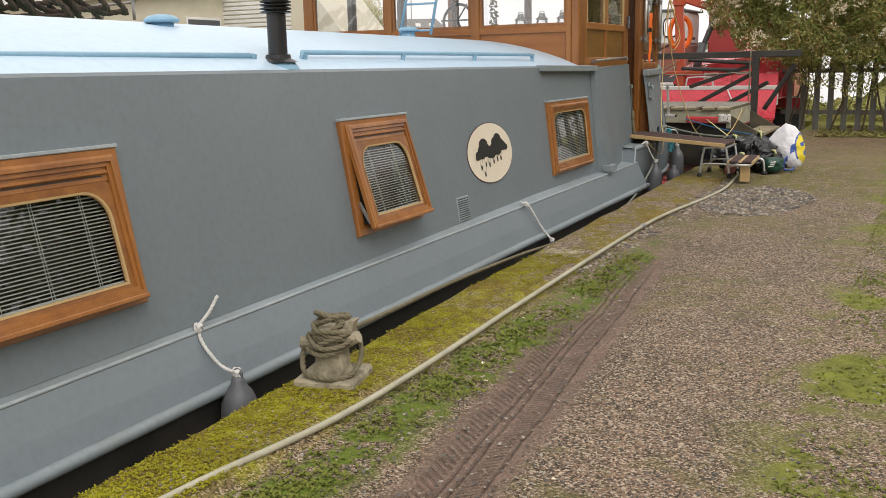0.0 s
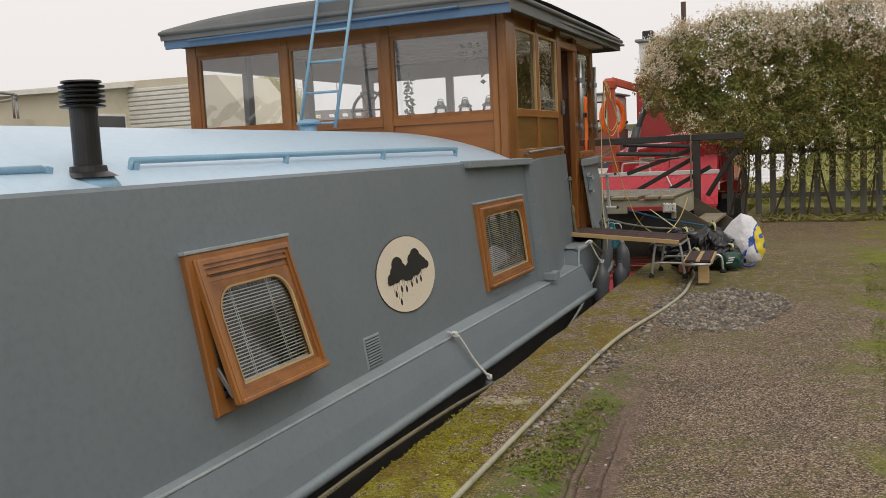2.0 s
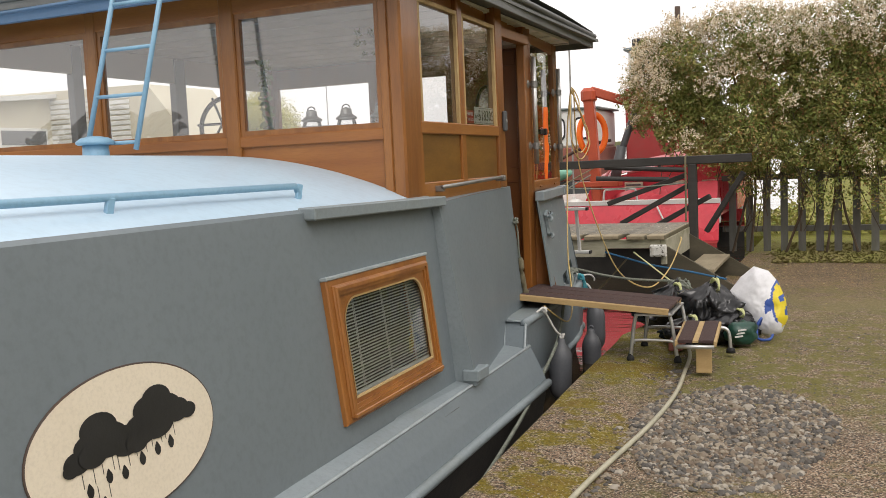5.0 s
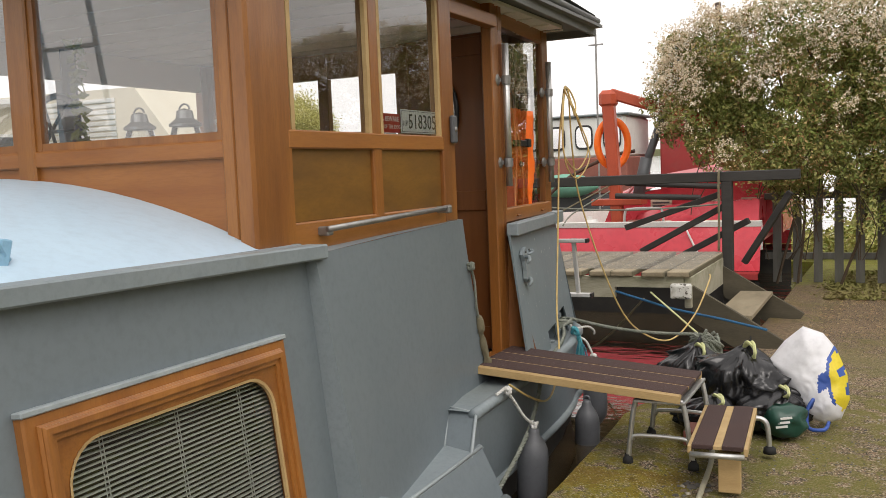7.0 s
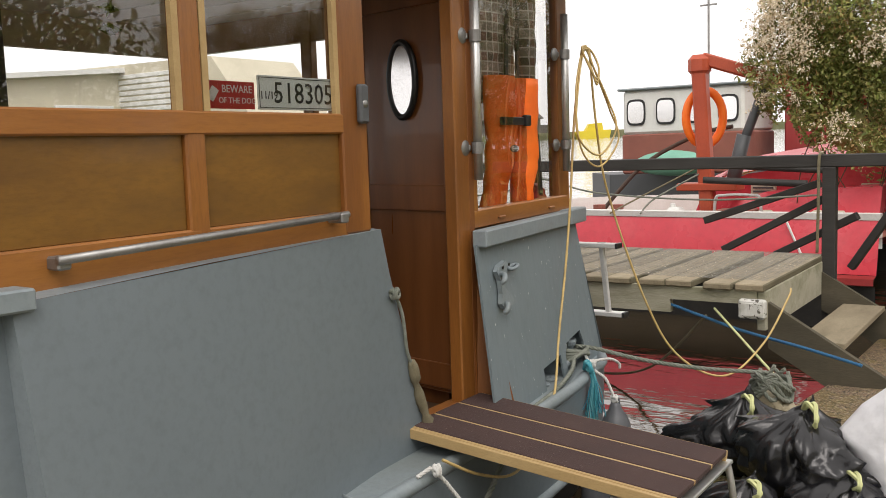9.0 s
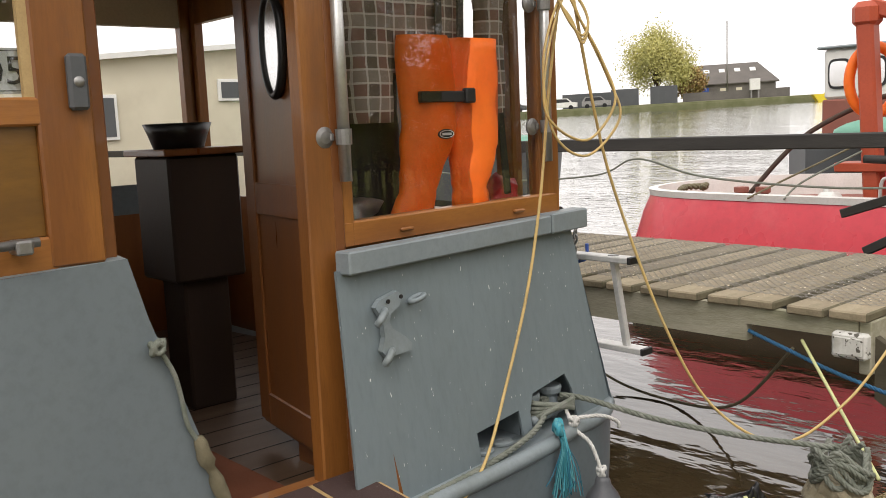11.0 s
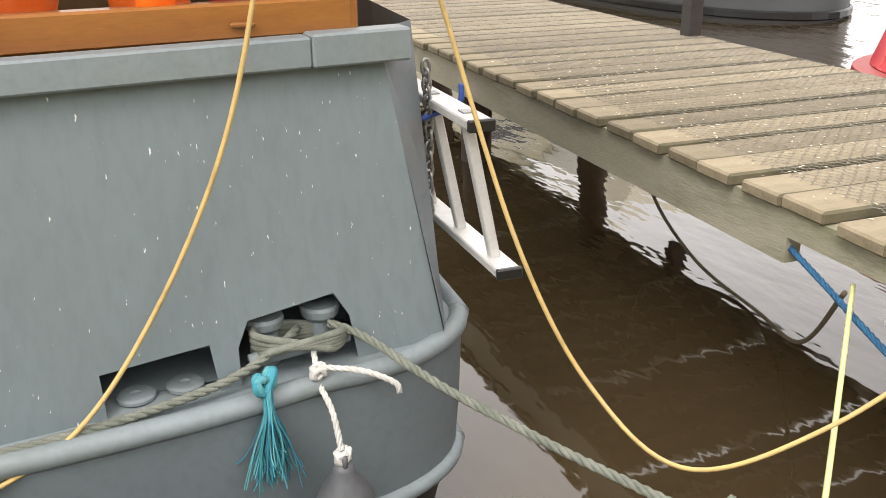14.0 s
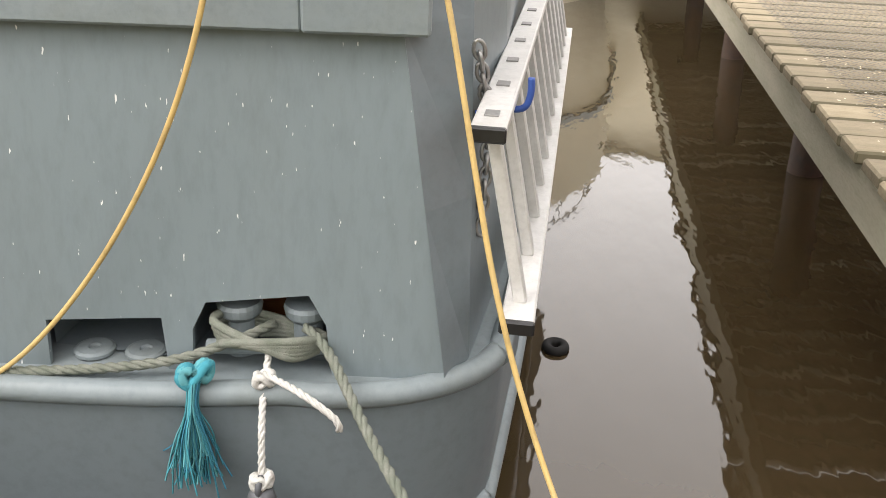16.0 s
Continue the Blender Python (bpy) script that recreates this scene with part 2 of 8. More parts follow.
PALEWOOD = pmat("bare_softwood", (0.5, 0.35, 0.16), (0.42, 0.28, 0.12), 0.65, scale=3, bump=0.15, stretch=(1, 4, 4))
LEAF = pmat("hedge_leaf", (0.2, 0.23, 0.05), (0.26, 0.21, 0.07), 0.5, scale=0.8, bump=0, fine=9, spec=0.4, kinds=((0.16, 0.22, 0.04), (0.25, 0.28, 0.07), (0.3, 0.27, 0.08), (0.12, 0.17, 0.035), (0.32, 0.33, 0.11)))
LEAFRED = pmat("autumn_leaf", (0.4, 0.24, 0.09), (0.33, 0.25, 0.1), 0.6, scale=1.5, bump=0, fine=9, spec=0.3, kinds=((0.36, 0.2, 0.08), (0.26, 0.14, 0.07), (0.46, 0.34, 0.15), (0.4, 0.36, 0.13)))
FLOWER = pmat("pale_blossom", (0.8, 0.72, 0.56), (0.72, 0.6, 0.43), 0.8, scale=2, bump=0, kinds=((0.84, 0.78, 0.65), (0.76, 0.64, 0.46), (0.8, 0.71, 0.55), (0.62, 0.48, 0.3)))
WEED = pmat("low_green_weed", (0.13, 0.17, 0.02), (0.18, 0.19, 0.03), 0.7, scale=5, bump=0, spec=0.3)
DRYGRASS = pmat("olive_dry_grass", (0.2, 0.2, 0.045), (0.24, 0.2, 0.08), 0.9, scale=2, bump=0)
MOSSTUFT = pmat("yellow_green_moss", (0.37, 0.35, 0.01), (0.25, 0.22, 0.012), 0.95, scale=3, bump=0.5, fine=120)
SCRUB = pmat("yellow_green_scrub", (0.3, 0.3, 0.06), (0.2, 0.24, 0.05), 0.7, scale=1.2, bump=0, kinds=((0.34, 0.33, 0.07), (0.2, 0.25, 0.05), (0.4, 0.36, 0.12), (0.26, 0.22, 0.08)))
TWIG = pmat("brown_vine_stem", (0.1, 0.065, 0.04), (0.07, 0.05, 0.03), 0.9, scale=6, bump=0.2)
PEBBLE = pmat("mixed_brown_grey_pebble", (0.2, 0.17, 0.13), (0.11, 0.1, 0.085), 0.85, scale=14, bump=0.2, kinds=((0.22, 0.17, 0.12), (0.1, 0.095, 0.085), (0.3, 0.25, 0.18), (0.06, 0.055, 0.05), (0.17, 0.12, 0.08), (0.42, 0.38, 0.31), (0.13, 0.12, 0.11)))
PLATEWHITE = pmat("white_number_plate", (0.78, 0.8, 0.77), (0.72, 0.75, 0.72), 0.4, scale=6, bump=0)
SIGNRED = pmat("red_sign_print", (0.55, 0.03, 0.03), None, 0.45, scale=6, bump=0)


def glass_mat(name, tint=(0.97, 0.98, 0.98), rough=0.01, gloss=2.0, veil=0.0):
    m = bpy.data.materials.new(name)
    m.use_nodes = True
    N, L = m.node_tree.nodes, m.node_tree.links
    N.clear()
    o = N.new("ShaderNodeOutputMaterial")
    tr = N.new("ShaderNodeBsdfTransparent")
    tr.inputs[0].default_value = (*tint, 1)
    gl = N.new("ShaderNodeBsdfGlossy")
    gl.inputs["Roughness"].default_value = rough
    fr = N.new("ShaderNodeFresnel")
    fr.inputs[0].default_value = 1.6
    mx = N.new("ShaderNodeMixShader")
    ml = N.new("ShaderNodeMath")
    ml.operation = "MULTIPLY"
    ml.use_clamp = True
    ml.inputs[1].default_value = gloss
    L.new(fr.outputs[0], ml.inputs[0])
    L.new(ml.outputs[0], mx.inputs[0])
    L.new(tr.outputs[0], mx.inputs[1])
    L.new(gl.outputs[0], mx.inputs[2])
    if veil:
        # pale diffuse share: some dust, mostly the sky's reflected veil put into colour
        df = N.new("ShaderNodeBsdfDiffuse")
        df.inputs[0].default_value = (0.7, 0.69, 0.66, 1)
        tc = N.new("ShaderNodeTexCoord")
        nz = N.new("ShaderNodeTexNoise")
        nz.inputs["Scale"].default_value, nz.inputs["Detail"].default_value = 5.0, 6.0
        L.new(tc.outputs["Object"], nz.inputs["Vector"])
        rg = N.new("ShaderNodeMapRange")
        rg.inputs[1].default_value, rg.inputs[2].default_value, rg.inputs[3].default_value, rg.inputs[4].default_value = 0.3, 0.75, veil * 0.7, veil * 1.3
        L.new(nz.outputs[0], rg.inputs[0])
        mx2 = N.new("ShaderNodeMixShader")
        L.new(rg.outputs[0], mx2.inputs[0])
        L.new(mx.outputs[0], mx2.inputs[1])
        L.new(df.outputs[0], mx2.inputs[2])
        mx = mx2
    L.new(mx.outputs[0], o.inputs[0])
    return m


GLASS = glass_mat("window_glass", gloss=2.0)
VEILEDGLASS = glass_mat("dusty_veiled_front_glass", gloss=3.2, veil=0.12)
CABINGLASS = glass_mat("cabin_window_glass", tint=(0.88, 0.92, 0.9), gloss=1.0)
MIRROR = pmat("mirror_silver", (0.85, 0.85, 0.85), (0.85, 0.85, 0.85), 0.1, metal=1.0, bump=0)


def water_mat():
    m = bpy.data.materials.new("peaty_water")
    m.use_nodes = True
    N, L = m.node_tree.nodes, m.node_tree.links
    b = N["Principled BSDF"]
    b.inputs["Base Color"].default_value = (0.056, 0.039, 0.019, 1)
    b.inputs["Roughness"].default_value = 0.04
    b.inputs["IOR"].default_value = 1.33
    b.inputs["Coat Weight"].default_value = 1.0
    b.inputs["Coat Roughness"].default_value = 0.04
    tc = N.new("ShaderNodeTexCoord")
    mp = N.new("ShaderNodeMapping")
    mp.inputs["Rotation"].default_value = (0, 0, radians(35))
    mp.inputs["Scale"].default_value = (0.6, 1.6, 1)
    L.new(tc.outputs["Object"], mp.inputs[0])
    n1 = N.new("ShaderNodeTexNoise")
    n1.inputs["Scale"].default_value, n1.inputs["Detail"].default_value = 3.2, 3.0
    n2 = N.new("ShaderNodeTexNoise")
    n2.inputs["Scale"].default_value, n2.inputs["Detail"].default_value = 0.35, 2.0
    L.new(mp.outputs[0], n1.inputs["Vector"])
    L.new(mp.outputs[0], n2.inputs["Vector"])
    mu = N.new("ShaderNodeMath")
    mu.operation = "MULTIPLY"
    L.new(n1.outputs[0], mu.inputs[0])
    L.new(n2.outputs[0], mu.inputs[1])
    sy = N.new("ShaderNodeSeparateXYZ")
    L.new(tc.outputs["Object"], sy.inputs[0])
    open_w = N.new("ShaderNodeMapRange")
    open_w.inputs[1].default_value, open_w.inputs[2].default_value, open_w.inputs[3].default_value, open_w.inputs[4].default_value = 14, 24, 0.7, 5.0
    L.new(sy.outputs[1], open_w.inputs[0])
    mw = N.new("ShaderNodeMath")
    mw.operation = "MULTIPLY"
    L.new(mu.outputs[0], mw.inputs[0])
    L.new(open_w.outputs[0], mw.inputs[1])
    bp = N.new("ShaderNodeBump")
    bp.inputs["Strength"].default_value, bp.inputs["Distance"].default_value = 0.25, 0.05
    L.new(mw.outputs[0], bp.inputs["Height"])
    L.new(bp.outputs[0], b.inputs["Normal"])
    L.new(bp.outputs[0], b.inputs["Coat Normal"])
    return m


WATERMAT = water_mat()


def ground_mat():
    """Yard surface: gravelly concrete, a mossy coping strip, a muddy rut, a grassy verge."""
    m = bpy.data.materials.new("yard_ground")
    m.use_nodes = True
    N, L = m.node_tree.nodes, m.node_tree.links
    b = N["Principled BSDF"]
    tc = N.new("ShaderNodeTexCoord")
    sp = N.new("ShaderNodeSeparateXYZ")
    L.new(tc.outputs["Object"], sp.inputs[0])
    def nz(sc, det=5.0, rg=0.6):
        n = N.new("ShaderNodeTexNoise")
        n.inputs["Scale"].default_value, n.inputs["Detail"].default_value, n.inputs["Roughness"].default_value = sc, det, rg
        L.new(tc.outputs["Object"], n.inputs["Vector"])
        return n.outputs[0]
    def math(op, a, c, clamp=False):
        x = N.new("ShaderNodeMath")
        x.operation = op
        x.use_clamp = clamp
        for v, sock in ((a, x.inputs[0]), (c, x.inputs[1])):
            if isinstance(v, (int, float)):
                sock.default_value = v
            else:
                L.new(v, sock)
        return x.outputs[0]
    def rng(v, a, c):
        r = N.new("ShaderNodeMapRange")
        r.interpolation_type = "SMOOTHSTEP"
        r.inputs[1].default_value, r.inputs[2].default_value = a, c
        L.new(v, r.inputs[0])
        return r.outputs[0]
    def mixc(f, a, c):
        x = N.new("ShaderNodeMix")
        x.data_type = "RGBA"
        for v, sock in ((f, x.inputs[0]), (a, x.inputs[6]), (c, x.inputs[7])):
            if isinstance(v, tuple):
                sock.default_value = (*v, 1)
            elif isinstance(v, (int, float)):
                sock.default_value = v
            else:
                L.new(v, sock)
        return x.outputs[2]
    X, Y = sp.outputs[0], sp.outputs[1]
    big, mid, small, tiny = nz(0.5), nz(1.7), nz(9.0), nz(95.0, 3.0, 0.5)
    vor = N.new("ShaderNodeTexVoronoi")
    vor.inputs["Scale"].default_value = 135.0
    L.new(tc.outputs["Object"], vor.inputs["Vector"])
    grit = vor.outputs["Color"]
    gritv = N.new("ShaderNodeSeparateColor")
    L.new(grit, gritv.inputs[0])
    gv = gritv.outputs[0]
    # base of grit: browns and greys
    base = mixc(rng(mid, 0.35, 0.65), (0.29, 0.192, 0.126), (0.205, 0.14, 0.093))
    base = mixc(math("MULTIPLY", rng(gv, 0.74, 0.84), 0.9), base, (0.56, 0.46, 0.34))
    base = mixc(math("MULTIPLY", rng(gv, 0.38, 0.26), 0.9), base, (0.04, 0.037, 0.028))
    vor2 = N.new("ShaderNodeTexVoronoi")
    vor2.inputs["Scale"].default_value = 62.0
    L.new(tc.outputs["Object"], vor2.inputs["Vector"])
    cell = N.new("ShaderNodeSeparateColor")
    L.new(vor2.outputs["Color"], cell.inputs[0])
    stone = math("MULTIPLY", rng(cell.outputs[0], 0.8, 0.84), rng(vor2.outputs["Distance"], 0.42, 0.3))
    base = mixc(math("MULTIPLY", stone, 0.8), base, mixc(cell.outputs[1], (0.6, 0.5, 0.37), (0.2, 0.17, 0.14)))
    base = mixc(math("MULTIPLY", rng(mid, 0.58, 0.7), 0.4), base, (0.11, 0.085, 0.05))
    base = mixc(math("MULTIPLY", rng(big, 0.55, 0.7), 0.35), base, (0.38, 0.3, 0.21))
    base = mixc(math("MULTIPLY", rng(tiny, 0.52, 0.62), 0.45), base, (0.07, 0.055, 0.04))
    # green film in patches
    film = math("MULTIPLY", rng(math("ADD", math("MULTIPLY", big, 0.6), math("MULTIPLY", small, 0.4)), 0.48, 0.6), 0.5)
    base = mixc(film, base, (0.15, 0.145, 0.03))
    olive = math("MULTIPLY", math("MULTIPLY", rng(Y, 9.2, 10.2), rng(Y, 13.5, 12.0)), rng(small, 0.36, 0.56))
    base = mixc(math("MULTIPLY", olive, 0.7), base, (0.16, 0.15, 0.025))
    # wavering strip coordinate across the yard
    xw = math("ADD", X, math("MULTIPLY", math("SUBTRACT", mid, 0.5), 0.5))
    xw2 = math("ADD", X, math("MULTIPLY", math("SUBTRACT", small, 0.5), 0.3))
    # muddy wheel track, drifting across the yard
    c = math("ADD", math("ADD", X, 1.37), math("MULTIPLY", math("SUBTRACT", Y, 2.4), 0.108))
    c = math("ADD", c, math("MULTIPLY", math("SUBTRACT", mid, 0.5), 0.06))
    def band(v, lo, hi, soft):
        return math("MULTIPLY", rng(v, lo - soft, lo + soft), rng(v, hi + soft, hi - soft))
    along_rut = math("MULTIPLY", rng(Y, 6.4, 5.3), rng(small, 0.25, 0.42))
    rut = math("MULTIPLY", band(math("ADD", c, math("MULTIPLY", math("SUBTRACT", small, 0.5), 0.12)), -0.2, 0.17, 0.05), rng(Y, 7.6, 5.6))
    base = mixc(math("MULTIPLY", rut, 0.8), base, mixc(rng(small, 0.35, 0.65), (0.23, 0.15, 0.115), (0.18, 0.12, 0.09)))
    def bars(v, period, skew):
        q = math("MULTIPLY", math("ADD", Y, math("MULTIPLY", v, skew)), 6.2832 / period)
        return rng(math("SINE", q, 0.0), 0.1, 0.7)
    lugs = math("MULTIPLY", band(c, -0.145, -0.07, 0.008), bars(c, 0.042, 0.9))
    lugs = math("ADD", lugs, math("MULTIPLY", band(c, 0.02, 0.075, 0.006), bars(c, 0.026, -0.7)))
    ribs = math("ADD", band(c, -0.052, -0.04, 0.006), math("ADD", band(c, -0.014, -0.002, 0.006), band(c, 0.09, 0.102, 0.006)))
    print_ = math("MULTIPLY", math("ADD", lugs, ribs, True), along_rut)
    # grooves of the print are coloured darker as well as sunk
    base = mixc(math("MULTIPLY", print_, 0.45), base, (0.09, 0.06, 0.045))
    # moss on the coping
    moss_zone = math("ADD", rng(xw2, -1.93, -2.15), 0.0, True)
    moss_n = rng(math("ADD", math("ADD", math("MULTIPLY", mid, 0.55), math("MULTIPLY", small, 0.45)), math("MULTIPLY", rng(Y, 6.5, 3.0), 0.13)), 0.47, 0.55)
    moss_col = mixc(rng(small, 0.38, 0.6), (0.34, 0.33, 0.008), (0.2, 0.15, 0.01))
    moss_col = mixc(math("MULTIPLY", rng(mid, 0.5, 0.62), 0.7), moss_col, (0.2, 0.12, 0.03))
    moss_col = mixc(math("MULTIPLY", rng(gv, 0.4, 0.1), 0.6), moss_col, (0.08, 0.06, 0.008))
    moss_col = mixc(math("MULTIPLY", rng(gv, 0.88, 0.95), 0.7), moss_col, (0.42, 0.36, 0.22))
    along = math("ADD", rng(Y, 13.0, 9.0), 0.3, True)
    base = mixc(math("MULTIPLY", math("MULTIPLY", moss_zone, moss_n), along), base, moss_col)
    # green weedy line beside the hose
    weed = math("MULTIPLY", math("MULTIPLY", rng(xw, -2.02, -1.9), rng(xw, -1.62, -1.8)), rng(small, 0.4, 0.55))
    base = mixc(math("MULTIPLY", weed, math("ADD", rng(Y, 8.0, 5.0), 0.1, True)), base, (0.13, 0.18, 0.02))
    # grass verge to the right and beyond the fence
    gr = math("MAXIMUM", math("MULTIPLY", rng(xw, -0.72, -0.3), rng(math("ADD", mid, math("MULTIPLY", small, 0.35)), 0.64, 0.74)), rng(math("ADD", Y, math("MULTIPLY", mid, 2.0)), 18.6, 19.4))
    base = mixc(gr, base, mixc(rng(small, 0.3, 0.7), (0.23, 0.25, 0.03), (0.15, 0.16, 0.03)))
    # fallen blossom and leaves below the hedge
    litter = math("MULTIPLY", rng(Y, 12.0, 15.5), rng(gv, 0.6, 0.8))
    base = mixc(math("MULTIPLY", litter, 0.75), base, mixc(gritv.outputs[1], (0.3, 0.24, 0.08), (0.17, 0.09, 0.04)))
    L.new(base, b.inputs["Base Color"])
    L.new(math("ADD", math("MULTIPLY", rut, -0.22), 0.86), b.inputs["Roughness"])
    # relief: grit, soft lumps, tread marks in the rut
    tread = math("MULTIPLY", print_, -0.8)
    hgt = math("ADD", math("MULTIPLY", vor.outputs["Distance"], -0.35), math("ADD", math("MULTIPLY", tiny, 0.5), math("ADD", math("MULTIPLY", small, 0.8), tread)))
    bp = N.new("ShaderNodeBump")
    bp.inputs["Strength"].default_value, bp.inputs["Distance"].default_value = 0.85, 0.025
    L.new(hgt, bp.inputs["Height"])
    L.new(bp.outputs[0], b.inputs["Normal"])
    b.inputs["Specular IOR Level"].default_value = 0.3
    return m


GROUND = ground_mat()


# ---- mesh helpers ----
def thing(name, label, category, group="", kind=""):
    return tagged(new(name), label, category, group, kind)


def part(name, bm, mat, parent=None, label="", smooth=False):
    me = bpy.data.meshes.new(name)
    bm.normal_update()
    bm.to_mesh(me)
    bm.free()
    if smooth:
        me.polygons.foreach_set("use_smooth", [True] * len(me.polygons))
    me.materials.append(mat)
    ob = new(name, me)
    if parent:
        ob.parent = parent
    if label:
        ob["label"] = label
    return ob


def bm_new():
    return bmesh.new()


def box(bm, x0, x1, y0, y1, z0, z1, bev=0.0, m=None):
    mat = Matrix.Translation(((x0 + x1) / 2, (y0 + y1) / 2, (z0 + z1) / 2)) @ Matrix.Diagonal((abs(x1 - x0), abs(y1 - y0), abs(z1 - z0), 1))
    r = bmesh.ops.create_cube(bm, size=1.0, matrix=mat)
    vs = r["verts"]
    if bev:
        es = list({e for v in vs for e in v.link_edges})
        r = bmesh.ops.bevel(bm, geom=es, offset=bev, segments=1, affect="EDGES")
        vs = list({v for f in r["faces"] for v in f.verts} | {v for v in vs if v.is_valid})
        seen, todo = set(vs), list(vs)
        while todo:
            for e in todo.pop().link_edges:
                for v in e.verts:
                    if v not in seen:
                        seen.add(v)
                        todo.append(v)
        vs = list(seen)
    if m is not None:
        bmesh.ops.transform(bm, matrix=m, verts=vs)
    return vs


def beam(bm, p, q, w, h, bev=0.004, roll=0.0):
    """A square-cut length from p to q, w wide and h deep."""
    p, q = Vector(p), Vector(q)
    d = q - p
    m = Matrix.Translation((p + q) / 2) @ d.to_track_quat("Z", "Y").to_matrix().to_4x4() @ Matrix.Rotation(roll, 4, "Z")
    return box(bm, -w / 2, w / 2, -h / 2, h / 2, -d.length / 2, d.length / 2, bev, m)


def spline(pts, n=8, closed=False):
    pts = [Vector(p) for p in pts]
    if len(pts) < 3:
        return pts
    out = []
    k = len(pts)
    for i in range(k if closed else k - 1):
        a, b, c, d = (pts[(i + o) % k] if closed else pts[min(max(i + o, 0), k - 1)] for o in (-1, 0, 1, 2))
        for j in range(n):
            t = j / n
            out.append(0.5 * ((2 * b) + (c - a) * t + (2 * a - 5 * b + 4 * c - d) * t * t + (3 * b - a - 3 * c + d) * t ** 3))
    if not closed:
        out.append(pts[-1])
    return out


def tube(bm, pts, r, sides=8, closed=False, radii=None):
    """A round tube along the points."""
    pts = [Vector(p) for p in pts]
    n = len(pts)
    rings = []
    up = Vector((0.13, 0.21, 0.97))
    for i, p in enumerate(pts):
        a = pts[(i - 1) % n] if closed or i else pts[0]
        c = pts[(i + 1) % n] if closed or i < n - 1 else pts[-1]
        t = (c - a).normalized()
        u = up - t * up.dot(t)
        if u.length < 1e-4:
            u = t.orthogonal()
        u.normalize()
        up = u
        v = t.cross(u)
        rr = radii[i] if radii else r
        rings.append([bm.verts.new(p + (u * math.cos(2 * math.pi * k / sides) + v * math.sin(2 * math.pi * k / sides)) * rr) for k in range(sides)])
    for i in range(n if closed else n - 1):
        a, b = rings[i], rings[(i + 1) % n]
        for k in range(sides):
            bm.faces.new((a[k], a[(k + 1) % sides], b[(k + 1) % sides], b[k]))
    if not closed:
        bm.faces.new(rings[0][::-1])
        bm.faces.new(rings[-1])


def resample(pts, step):
    pts = [Vector(p) for p in pts]
    out, left = [pts[0]], step
    for a, b in zip(pts, pts[1:]):
        d = (b - a).length
        while d >= left and d > 1e-9:
            a = a + (b - a) * (left / d)
            out.append(a.copy())
            d = (b - a).length
            left = step
        left -= d
    out.append(pts[-1])
    return out


def laid(bm, pts, r, strands=3, pitch=7.0):
    """A laid rope: strands twisted round the line."""
    pts = resample(spline(pts, 10), r * 1.3)
    for s in range(strands):
        off, up = [], Vector((0.1, 0.2, 0.97))
        for i, p in enumerate(pts):
            t = (pts[min(i + 1, len(pts) - 1)] - pts[max(i - 1, 0)])
            t = t.normalized() if t.length > 1e-7 else Vector((0, 0, 1))
            u = up - t * up.dot(t)
            u = u.normalized() if u.length > 1e-4 else t.orthogonal().normalized()
            up = u
            a = 2 * math.pi * (s / strands + i * 1.3 / pitch)
            off.append(p + (u * math.cos(a) + t.cross(u) * math.sin(a)) * r * 0.52)
        tube(bm, off, r * 0.56, 5)


def lathe(bm, prof, c=(0, 0, 0), seg=20, m=None):
    """A turned shape from (radius, height) pairs."""
    rings = []
    for r, z in prof:
        if r < 1e-5:
            rings.append([bm.verts.new((c[0], c[1], c[2] + z))])
        else:
            rings.append([bm.verts.new((c[0] + r * math.cos(2 * math.pi * k / seg), c[1] + r * math.sin(2 * math.pi * k / seg), c[2] + z)) for k in range(seg)])
    for a, b in zip(rings, rings[1:]):
        for k in range(seg):
            k2 = (k + 1) % seg
            if len(a) == 1 and len(b) == 1:
                continue
            if len(a) == 1:
                bm.faces.new((a[0], b[k2], b[k]))
            elif len(b) == 1:
                bm.faces.new((a[k], a[k2], b[0]))
            else:
                bm.faces.new((a[k], a[k2], b[k2], b[k]))
    if m is not None:
        bmesh.ops.transform(bm, matrix=m, verts=[v for rg in rings for v in rg])


def prism(bm, pts, vec):
    """A flat outline pushed along vec into a solid."""
    vec = Vector(vec)
    a = [bm.verts.new(p) for p in pts]
    b = [bm.verts.new(Vector(p) + vec) for p in pts]
    bm.faces.new(a[::-1])
    bm.faces.new(b)
    for i in range(len(a)):
        j = (i + 1) % len(a)
        bm.faces.new((a[i], a[j], b[j], b[i]))
    bmesh.ops.recalc_face_normals(bm, faces=bm.faces[:])


def loft(bm, rows, close=False):
    """Skin over rows of points."""
    vs = [[bm.verts.new(p) for p in r] for r in rows]
    for a, b in zip(vs, vs[1:]):
        for k in range(len(a) if close else len(a) - 1):
            k2 = (k + 1) % len(a)
            bm.faces.new((a[k], a[k2], b[k2], b[k]))
    return vs


def blob(bm, c, r, sub=2, rough=0.2, seed=0, m=None):
    """A lumpy rounded mass."""
    res = bmesh.ops.create_icosphere(bm, subdivisions=sub, radius=1.0)
    off = Vector((seed * 3.7, seed * 1.3, seed * 2.1))
    for v in res["verts"]:
        n = noise.noise(v.co * 1.4 + off) + 0.5 * noise.noise(v.co * 3.3 + off)
        v.co = v.co * (1 + rough * n)
        v.co = Vector((v.co.x * r[0], v.co.y * r[1], v.co.z * r[2]))
        if m is not None:
            v.co = m @ v.co
        v.co += Vector(c)
    return res["verts"]


